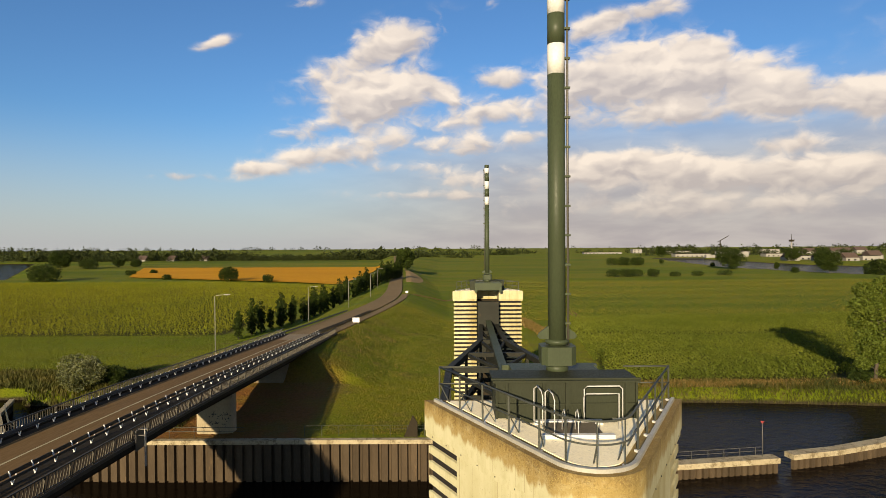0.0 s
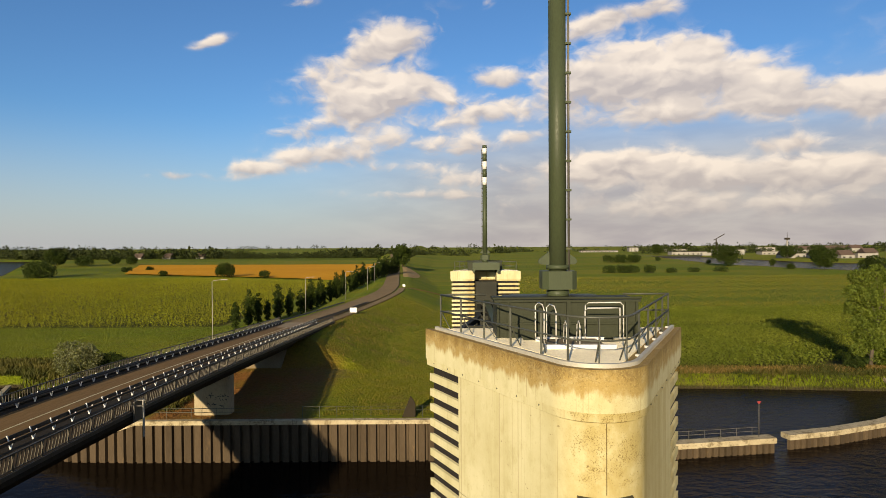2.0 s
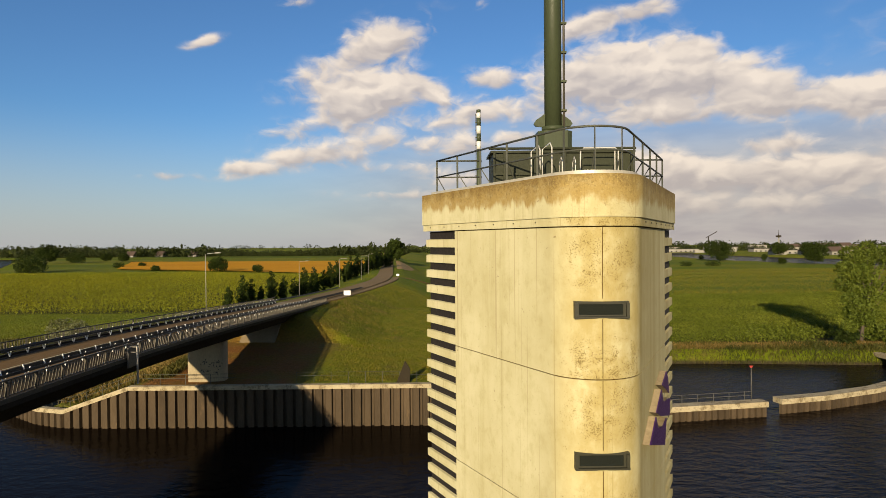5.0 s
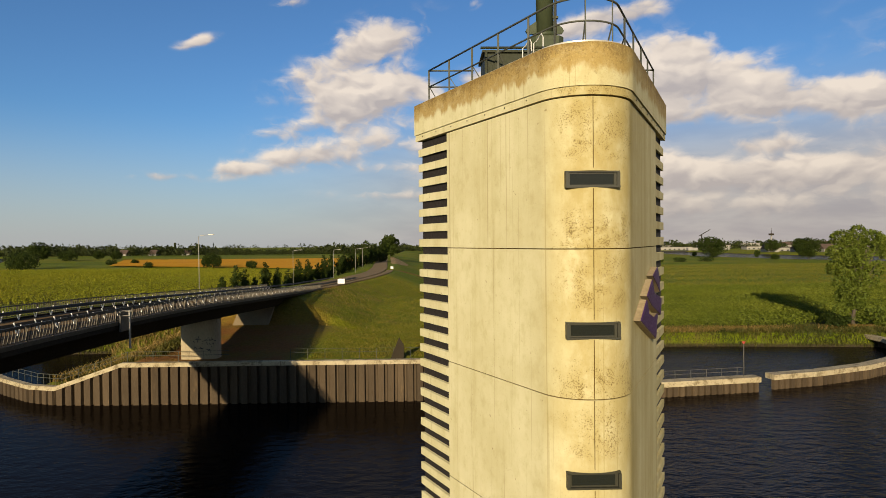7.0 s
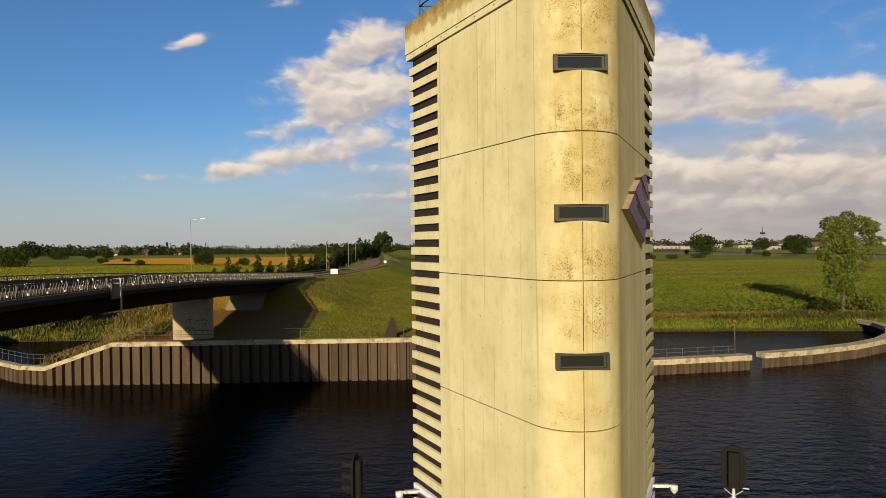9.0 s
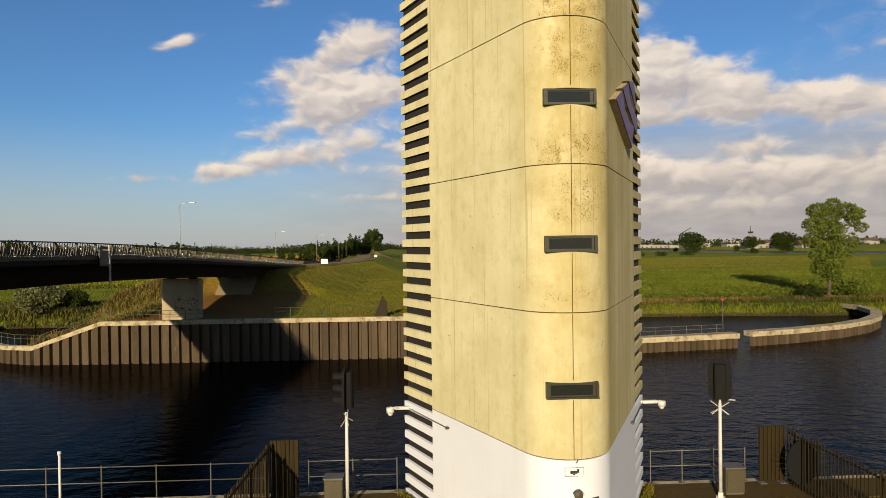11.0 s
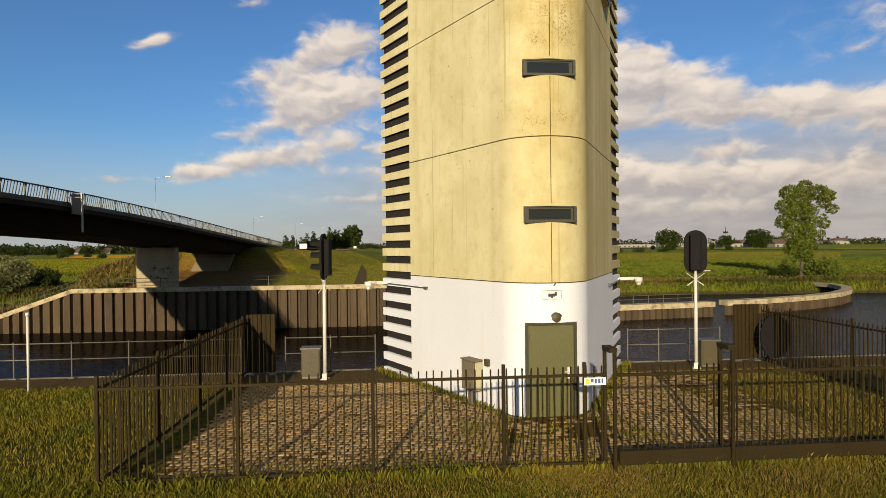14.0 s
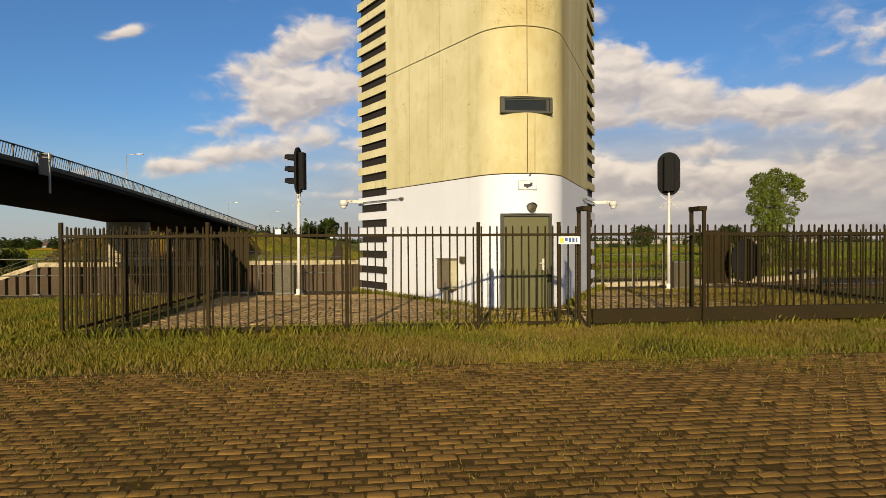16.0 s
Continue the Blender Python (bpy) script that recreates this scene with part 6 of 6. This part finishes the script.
def woods(name, label, spans, mat):
    """Far woods: clumps of leaves, uneven in height, along spans (x0, x1, y, depth, height, count)."""
    pts, size = [], []
    for x0, x1, y, depth, h, n in spans:
        cx = RNG.uniform(x0, x1, n)
        cy = y + RNG.uniform(0, depth, n)
        hh = h * RNG.uniform(0.45, 1.45, n) * (0.9 + 0.35 * np.sin(cx * 0.021) * np.sin(cx * 0.0071))
        for k in range(30):
            d = RNG.normal(size=(n, 3)) * np.stack([hh * 0.35, hh * 0.28, hh * 0.05], 1)
            pts.append(np.stack([cx + d[:, 0], cy + d[:, 1], -3.5 + np.clip(hh * 0.85 * RNG.uniform(0.05, 1.0, n) * np.exp(-(d[:, 0] / (hh * 0.7)) ** 2) + d[:, 2], 0.1, None)], 1))
            size.append(hh * 0.14)
    me = leaf_cloud(name, np.concatenate(pts), np.concatenate(size), mat)
    tagged(new(name, me), label, "woods", kind="stuff")


woods("far_woods", "dark green woods along the far horizon", [(-560, -20, 830, 70, 12.5, 420), (-900, -480, 900, 140, 12, 160), (-80, 130, 1050, 60, 11, 60), (100, 420, 1150, 60, 10, 60), (-1500, -800, 1200, 200, 13, 200),
                                                       (400, 1400, 1150, 200, 13, 240), (-1800, 1800, 1600, 300, 11, 260), (-900, -560, 780, 60, 11, 70), (-130, 40, 900, 40, 9, 60), (300, 1300, 960, 30, 9, 160), (360, 900, 1010, 60, 12, 100), (-560, -40, 815, 30, 11, 320), (-1000, -520, 850, 60, 13, 200)], LEAFWOOD)


def maize(name, label, inside, x0, x1, y0, y1, row, gap, turn, h, mat, blades=4, loose=0.06):
    """A field of maize: rows of upright plants, each of a few arching leaves."""
    c, s = math.cos(turn), math.sin(turn)
    span = math.hypot(x1 - x0, y1 - y0)
    cx, cy = (x0 + x1) / 2, (y0 + y1) / 2
    U, V = np.meshgrid(np.arange(-span / 2, span / 2, row), np.arange(-span / 2, span / 2, gap))
    U = U + RNG.normal(size=U.shape) * row * loose
    V = V + RNG.uniform(-0.5, 0.5, V.shape) * gap
    x, y = (cx + c * U - s * V).ravel(), (cy + s * U + c * V).ravel()
    keep = inside(x, y) & (RNG.uniform(size=x.shape) > 0.04)
    x, y = x[keep], y[keep]
    z = ground_z(x, y)
    n = len(x)
    hh = h * RNG.uniform(0.75, 1.1, n) * (0.94 + 0.08 * np.sin(x * 0.11) * np.sin(y * 0.07))
    vs, fs, k0 = [], [], 0
    for b in range(blades):
        a = RNG.uniform(0, 2 * math.pi, n)
        dx, dy = np.cos(a), np.sin(a)
        L = hh * RNG.uniform(0.2, 0.34, n)
        zb = z + hh * (0.05 + 0.8 * b / blades)
        wd = 0.036 * h * 0.75 * (2.2 if row > 1 else 1.0) * (gap if gap > 1 else 1)
        p0 = np.stack([x - dy * wd, y + dx * wd, zb], 1)
        p1 = np.stack([x + dy * wd, y - dx * wd, zb], 1)
        p2 = np.stack([x + dx * L * 0.5 + dy * wd, y + dy * L * 0.5 - dx * wd, zb + hh * 0.2], 1)
        p3 = np.stack([x + dx * L, y + dy * L, zb + hh * 0.1], 1)
        vs.append(np.stack([p0, p1, p2, p3], 1).reshape(-1, 3))
        i = np.arange(n)[:, None] * 4 + k0
        fs.append(np.concatenate([i + [0, 1, 2], i + [0, 2, 3]], 1).reshape(-1, 3))
        k0 += 4 * n
    me = bpy.data.meshes.new(name)
    me.from_pydata(np.concatenate(vs).tolist(), [], np.concatenate(fs).tolist())
    me.materials.append(mat)
    tagged(new(name, me), label, "crop", kind="stuff")


maize("maize_field", "green maize in close rows on the right bank", lambda x, y: (y > 108.5) & (y < 196 + (x - 37) * 0.05) & (x > 29 + (y - 109) * 0.09) & (x < 170) & ~((x > 68) & (x < 84) & (y < 113)) & ~((y > 160) & (y < 163)), 25, 172, 105, 204, 1.0, 0.36, radians(-6), 1.6, CORN, 4, 0.04)
maize("maize_field", "olive green maize field beyond the bridge", lambda x, y: (y > 164) & (y < np.interp(x, (-400, -228, -139, -61), (372, 379, 380, 341)) - 3) & (x < -62 + (y - 166) * 0.04) & (x > -330 - (y - 166) * 0.4), -420, -50, 166, 402, 1.3, 0.95, radians(80), 1.9, CORNL, 3, 0.25)


def wheat_field():
    """Ripe wheat between its near edge and the far meadow."""
    U, W = np.meshgrid(np.linspace(0, 1, 60), np.linspace(0, 1, 40))
    left = np.interp(W, (0, 0.25, 1), (-228, -252, -298))
    X = left + (np.interp(W, (0, 1), (-61, -58)) - left) * U
    front = np.interp(X, (-300, -252, -225, -139, -112, -61), (470, 450, 430, 389, 379, 347))
    Y = front + (np.interp(X, (-300, -58), (592, 577)) - front) * W
    Z = ground_z(X, Y) + 0.8 + 0.1 * np.sin(X * 0.3) * np.sin(Y * 0.27)
    n, m = X.shape
    i = (np.arange(n - 1)[:, None] * m + np.arange(m - 1)[None]).reshape(-1)
    f = np.stack([i, i + 1, i + m + 1, i + m], -1)
    me = mesh("wheat_field", np.stack([X, Y, Z], -1).reshape(-1, 3).tolist(), f.tolist(), WHEAT, True)
    tagged(new("wheat_field", me), "ripe golden wheat field behind the maize", "crop", kind="stuff")


wheat_field()


def blades(name, label, x, y, z, h, mat, width=0.012):
    """Grass: one bent blade of two triangles at each place."""
    n = len(x)
    a = RNG.uniform(0, 2 * math.pi, n)
    dx, dy = np.cos(a), np.sin(a)
    hh = h * RNG.uniform(0.5, 1.2, n)
    lean = hh * RNG.uniform(0.1, 0.6, n)
    b = RNG.uniform(0, 2 * math.pi, n)
    w = width
    v = np.stack([np.stack([x - dx * w, y - dy * w, z - 0.02], 1), np.stack([x + dx * w, y + dy * w, z - 0.02], 1), np.stack([x + dx * w * 0.7 + np.cos(b) * lean * 0.35, y + dy * w * 0.7 + np.sin(b) * lean * 0.35, z + hh * 0.6], 1), np.stack([x + np.cos(b) * lean, y + np.sin(b) * lean, z + hh], 1)], 1).reshape(-1, 3)
    i = np.arange(n)[:, None] * 4
    f = np.concatenate([i + [0, 1, 2], i + [0, 2, 3]], 1).reshape(-1, 3)
    me = bpy.data.meshes.new(name)
    me.from_pydata(v.tolist(), [], f.tolist())
    me.materials.append(mat)
    tagged(new(name, me), label, "grass", kind="stuff")


def scatter(n, x0, x1, y0, y1, clump=1.0, thr=0.0):
    x, y = RNG.uniform(x0, x1, n), RNG.uniform(y0, y1, n)
    f = np.sin(x * 1.7 * clump + 2 * np.sin(y * 0.9 * clump)) * np.sin(y * 2.1 * clump + 1.3 * np.sin(x * 1.1 * clump)) + RNG.normal(size=n) * 0.5
    k = f > thr
    return x[k], y[k]


# verge between the paving and the fence
x, y = scatter(200000, -9, 13, 6.6, 10.95, 1.0, -0.5)
k = (y > 8.0 + 0.35 * np.sin(x * 1.3) + 0.25 * np.sin(x * 3.7) - RNG.exponential(0.45, len(x)))
blades("verge_grass", "rough green verge grass before the fence", x[k], y[k], np.zeros(k.sum()), 0.075, GRASSB, 0.0032)
x, y = scatter(80000, -7.5, 13, 7.3, 10.95, 0.6, 0.25)
k = y > 7.9 - RNG.exponential(0.4, len(x))
x, y = x[k], y[k]
blades("dry_verge_grass", "dry straw-coloured tufts in the verge", x, y, np.zeros(len(x)), 0.09, DRYGRASS, 0.0026)
x, y = scatter(9000, -5.4, 11.5, 10.45, 10.75, 2.0, -0.2)
blades("fence_grass", "long grass along the fence foot", x, y, np.zeros(len(x)), 0.2, GRASSB, 0.008)
x, y = scatter(190000, -26, -5.4, 6.5, 18.0, 0.5, -0.7)
blades("meadow_grass", "green meadow grass left of the yard", x, y, np.zeros(len(x)), 0.11, GRASSB, 0.0055)
x, y = scatter(52000, 5.3, 11.3, 11.2, 18.0, 0.7, -0.35)
k = RNG.uniform(size=len(x)) < np.clip((x - 5.9) / 2.2, 0.04, 1.0) * 0.8
x, y = x[k], y[k]
dry = RNG.uniform(size=len(x)) < 0.55
blades("yard_grass", "short green grass in the yard", x[~dry], y[~dry], np.full((~dry).sum(), 0.03), 0.07, GRASSB, 0.005)
blades("yard_dry_grass", "short dry grass in the yard", x[dry], y[dry], np.full(dry.sum(), 0.03), 0.07, DRYGRASS, 0.005)
x, y = scatter(9000, -5.0, 5.3, 11.0, 13.8, 1.4, 0.2)
k = (np.abs(x - 2.9) < 2.2 + 0.0 * x) | (y < 11.5)
blades("yard_grass", "weeds along the tower foot and the fence", x[k], y[k], np.zeros(k.sum()), 0.13, GRASSB, 0.009)
# weeds where wall meets paving
t = RNG.uniform(0, 1, 2600)
side = RNG.choice([-1, 1], 2600)
wx = 2.88 + side * (1.0 + t * 2.9) + side * np.abs(RNG.normal(0, 0.1, 2600))
wy = 14.1 + t * 5.3 - np.abs(RNG.normal(0, 0.14, 2600))
blades("wall_weeds", "weeds along the foot of the tower wall", wx, wy, np.zeros(2600), 0.16, GRASSB, 0.012)
# reeds and tall dry grass on the far banks
x, y = RNG.uniform(18, 120, 26000), RNG.uniform(98.5, 108, 26000)
z = ground_z(x, y)
k = z > -5.3
blades("bank_reeds", "tall green and brown reeds on the far bank", x[k], y[k], z[k], 0.65 + 0.25 * np.sin(x[k] * 0.31) * np.sin(y[k] * 0.9), REED, 0.05)
x, y = scatter(22000, 22, 110, 104, 107.8, 0.12, 0.0)
blades("bank_dry_grass", "dry orange-brown grass strip on the far bank", x, y, ground_z(x, y), 0.7, DRYGRASS, 0.06)
x, y = RNG.uniform(-120, -36, 36000), RNG.uniform(96, 118, 36000)
z = ground_z(x, y)
k = (z > -5.3) & (z < -0.5)
blades("bank_reeds", "green reeds below the bridge", x[k], y[k], z[k], 1.1, REED, 0.07)
x, y = RNG.uniform(-26, 20, 110000), 72 + 120 * RNG.uniform(0, 1, 110000) ** 1.3
k = (x > -15) | (y > 97)
x, y = x[k], y[k]
blades("slope_grass", "rough tufted grass on the dike slope", x, y, ground_z(x, y), 0.18 + 0.06 * np.sin(x * 0.7 + y * 0.2) * np.sin(y * 0.5), GRASSB, 0.032)
x, y = scatter(5000, -24, -8, 92, 135, 0.07, 0.5)
blades("slope_dry_grass", "dry brown tufts on the dike slope", x, y, ground_z(x, y), 0.4, DRYGRASS, 0.05)
x, y = scatter(9000, -43, -33, 73, 90, 0.2, 0.3)
blades("quay_dry_grass", "dry grass tufts behind the quay", x, y, ground_z(x, y), 0.6, REED, 0.06)

x, y = scatter(26000, -62, -35.5, 74, 100, 0.11, 0.0)
z = ground_z(x, y)
k = z > -3.7
blades("bank_dry_grass", "tall dry brown grass behind the sloping quay", x[k], y[k], z[k], 0.85, DRYGRASS, 0.035)
x, y = scatter(20000, -62, -33.5, 74, 100, 0.09, 0.1)
z = ground_z(x, y)
k = z > -3.7
blades("bank_reeds", "green tufts behind the sloping quay", x[k], y[k], z[k], 0.8, REED, 0.04)

x, y = scatter(60000, -125, -44, 112, 166, 0.06, -0.6)
z = ground_z(x, y)
k = z < 0.5
blades("meadow_grass", "rough mown meadow beside the bridge", x[k], y[k], z[k], 0.2, CORN, 0.045)
x, y = RNG.uniform(20, 260, 90000), 192 + 190 * RNG.uniform(0, 1, 90000) ** 1.4
k = (x < y * 0.78) & (x > 24 + 0.0 * y)
blades("hay_meadow", "uneven green hay meadow beyond the maize", x[k], y[k], ground_z(x[k], y[k]), 0.3 + 0.12 * np.sin(y[k] * 0.21 + 0.6 * np.sin(x[k] * 0.02)), GRASSB, 0.09)
t = RNG.uniform(0, 1, 5000)
x, y = 23 + 4 * t + RNG.normal(0, 0.9, 5000), 192 - 34 * t + RNG.normal(0, 1.5, 5000)
blades("ditch_dry_grass", "dry orange-brown grass along a field ditch", x, y, ground_z(x, y), 1.0, DRYGRASS, 0.09)
for x in (42.6, 44.2):
    single("field_track", B().sweep([(-0.3, 0.05), (0.3, 0.05), (0.3, -0.2), (-0.3, -0.2)], [(x + 0.3 * math.sin(k), 184 + 4.0 * k, -3.2) for k in range(9)]), DIRT, "pale dirt wheel rut into the meadow", "track", kind="structure")


def dirt_bank():
    """Bare sandy flank of the dike beyond the junction."""
    Y, U = np.meshgrid(np.linspace(296, 410, 40), np.linspace(0, 1, 9))
    X = road_x(Y) + 4.5 + U * (2.5 + 7.5 * np.sin((Y - 296) / 114 * math.pi) ** 0.7)
    Z = ground_z(X, Y) + 0.12 + 0.15 * np.sin(X * 1.3) * np.sin(Y * 0.8)
    n, m = X.shape
    i = (np.arange(n - 1)[:, None] * m + np.arange(m - 1)[None]).reshape(-1)
    me = mesh("dirt_bank", np.stack([X, Y, Z], -1).reshape(-1, 3).tolist(), np.stack([i, i + 1, i + m + 1, i + m], -1).tolist(), SAND, True)
    tagged(new("dirt_bank", me), "bare sandy flank of the dike beside the road", "ground", kind="structure")


dirt_bank()

# small weeds between the bricks
x, y = scatter(90000, -9, 12, 2.3, 7.9, 1.3, 0.1)
blades("paving_weeds", "sparse dry weeds and moss between the paving bricks", x, y, np.full(len(x), 0.035), 0.028, DRYGRASS, 0.003)
x, y = scatter(30000, -9, 12, 3.5, 7.9, 0.8, 0.3)
blades("paving_weeds", "green weeds between the paving bricks", x, y, np.full(len(x), 0.035), 0.035, GRASSB, 0.003)


# ---------- distant town ----------
ROOFS = material("red_brown_roof", (0.08, 0.05, 0.036), (0.06, 0.042, 0.03), 0.8, scale=0.2)
WALLW = material("pale_render", (0.25, 0.235, 0.21), (0.15, 0.14, 0.12), 0.8, scale=0.1)


def building(x, y, w, d, h, gable, label):
    ob = thing("far_building", label, "building", "distant town buildings", at=(x, y, -4.0))
    part("wall", B().box(-w / 2, w / 2, 0, d, 0, h), WALLW, ob)
    if gable:
        part("roof", B().add([(-w / 2 - 0.4, -0.4, h), (w / 2 + 0.4, -0.4, h), (w / 2 + 0.4, d + 0.4, h), (-w / 2 - 0.4, d + 0.4, h), (-w / 2, d / 2, h + d * 0.35), (w / 2, d / 2, h + d * 0.35)], [(0, 1, 5, 4), (2, 3, 4, 5), (0, 4, 3), (1, 2, 5), (0, 3, 2, 1)]), ROOFS, ob)
    else:
        part("roof", B().box(-w / 2 - 0.3, w / 2 + 0.3, -0.3, d + 0.3, h, h + 0.5), DECKC, ob)
    win = B().box(-1.2, 1.2, -0.06, 0.02, 0, 1.6).me("window", GLASS)
    for k in range(max(1, int(w / 7))):
        for fl in range(max(1, int(h / 4))):
            part("window", win, None, ob, at=(-w / 2 + 3.5 + k * 7, 0, 1.2 + fl * 3.6))


random.seed(3)
for x, y, w, h, g_ in ((-378, 745, 14, 4, 1), (-340, 742, 12, 4, 1), (-300, 744, 12, 4, 1), (327, 800, 60, 7, 0), (385, 800, 40, 10, 0), (430, 790, 30, 7, 0), (368, 640, 16, 6, 1), (395, 632, 14, 6, 1), (420, 625, 18, 6, 1), (450, 640, 24, 8, 0), (405, 675, 26, 7, 0), (470, 660, 18, 8, 1), (430, 900, 60, 9, 0), (500, 930, 34, 12, 0), (545, 905, 26, 7, 1), (590, 900, 40, 8, 1), (640, 930, 22, 9, 1), (690, 900, 46, 10, 0), (385, 1010, 70, 7, 0), (740, 940, 30, 9, 1), (260, 1000, 80, 5, 0), (800, 950, 26, 8, 1), (330, 1040, 20, 11, 0)):
    building(x * 1.1, y * 1.1, w * 0.85, 16, h * 0.75, g_, "long pale flat-roofed building in the distant town" if not g_ else "pale distant house with a red-brown gabled roof")
tv = thing("far_tower", "slim distant tower above the town", "tower", at=(560, 980, -4))
part("shaft", B().tube([(0, 0, 0), (0, 0, 24)], 1.6, 10, 1.0), WALLW, tv, smooth=True)
part("head", B().tube([(0, 0, 22), (0, 0, 25)], 4.0, 12, 4.0).tube([(0, 0, 25), (0, 0, 34)], 0.5, 6, 0.2), DECKC, tv)
crane = thing("far_crane", "thin distant harbour crane", "crane", at=(440, 970, -4))
part("mast", B().beam((0, 0, 0), (0, 0, 24), 1.2, 1.2), DECKC, crane)
part("jib", B().beam((-4, 0, 22), (14, 0, 32), 0.9, 0.9), DECKC, crane)
barge = thing("moored_barge", "long dark barge on the distant river", "ship", at=(322, 835, WATER_Z))
part("hull", B().add([(-55, 0, -1), (55, 0, -1), (60, 0, 2.2), (-58, 0, 2.2), (-55, 9, -1), (55, 9, -1), (60, 9, 2.2), (-58, 9, 2.2)], [(0, 1, 2, 3), (7, 6, 5, 4), (0, 4, 5, 1), (1, 5, 6, 2), (2, 6, 7, 3), (3, 7, 4, 0)]), GATE, barge)
part("cabin", B().box(38, 52, 1, 8, 2.2, 6.0, 0.5), WALLW, barge)

# ---------- paving, piece by piece ----------


def brick_mesh(l, w, h):
    """A worn brick, rounded towards its edges."""
    v = []
    for inset, z in ((0.0, -0.03), (0.0, h - 0.011), (0.009, h - 0.004), (0.03, h)):
        a, c = l / 2 - inset, w / 2 - inset
        v += [(-a, -c, z), (a, -c, z), (a, c, z), (-a, c, z)]
    f = [(k * 4 + i, k * 4 + (i + 1) % 4, k * 4 + 4 + (i + 1) % 4, k * 4 + 4 + i) for k in range(3) for i in range(4)]
    return v, f + [(12, 13, 14, 15)]


def paving(name, label, x0, x1, y0, y1, l, w, gap, mat, near, inside=None, top=0.05, fill=0.0065):
    """Courses of bricks: those near the stretch 'near' (x0, x1, y0, y1) one by one, the rest joined."""
    ob = thing(name, label, "paving", kind="structure")
    part("bedding", B().box(x0, x1, y0, y1, -0.05, top - fill), SOIL, ob, "dark soil and moss in the joints")
    v, f = brick_mesh(l, w, top)
    one = mesh("brick", v, f, mat, True)
    V, F = np.array(v), f
    rest_v, rest_f, count = [], [], 0
    ny = int((y1 - y0) / (w + gap))
    for j in range(ny):
        y = y0 + (j + 0.5) * (w + gap)
        x = x0 + l / 2 + (0.5 * l if j % 2 else 0)
        while x < x1 - l / 2:
            if (inside is None or inside(x, y)) and random.random() > 0.015:
                dz, tx, ty, tz = random.gauss(0, 0.003), random.gauss(0, 1.9), random.gauss(0, 1.3), random.gauss(0, 2.0)
                m = pose(x + random.gauss(0, 0.004), y + 0.012 * math.sin(x * 1.7 + j * 0.2), dz, tx, ty, tz)
                if near[0] < x < near[1] and near[2] < y < near[3] and count < 300:
                    part("brick", one, None, ob, at=m)
                    count += 1
                else:
                    k = len(rest_v)
                    rest_v += [tuple(m @ Vector(p)) for p in v]
                    rest_f += [tuple(i + k for i in q) for q in F]
            x += l + gap
    r = part("brick_courses", mesh("brick_courses", rest_v, rest_f, mat, True), None, ob, "joined courses of bricks")
    r["kind"] = "stuff"


random.seed(21)
paving("paving_road", "brown brick paving with mossy joints in front of the verge", -11, 13, -3.2, 7.75, 0.165, 0.098, 0.010, BRICK, (-2.2, 2.8, 4.2, 5.6))
paving("paving_yard", "grey-brown cobble paving of the fenced yard", -4.7, 8.4, 10.8, 18.0, 0.2, 0.11, 0.03, COBBLE, (0.0, 2.2, 10.8, 12.8),
       lambda x, y: (x < 8.2) and not ((x > 6.8) and random.random() < 0.5) and abs(x - 2.88) > (y - 12.25) * 0.527 - 0.05 if y > 13.6 else (x < 8.2) and not (1.4 < x < 4.0 and y > 12.0 and random.random() < 0.6), fill=0.011)
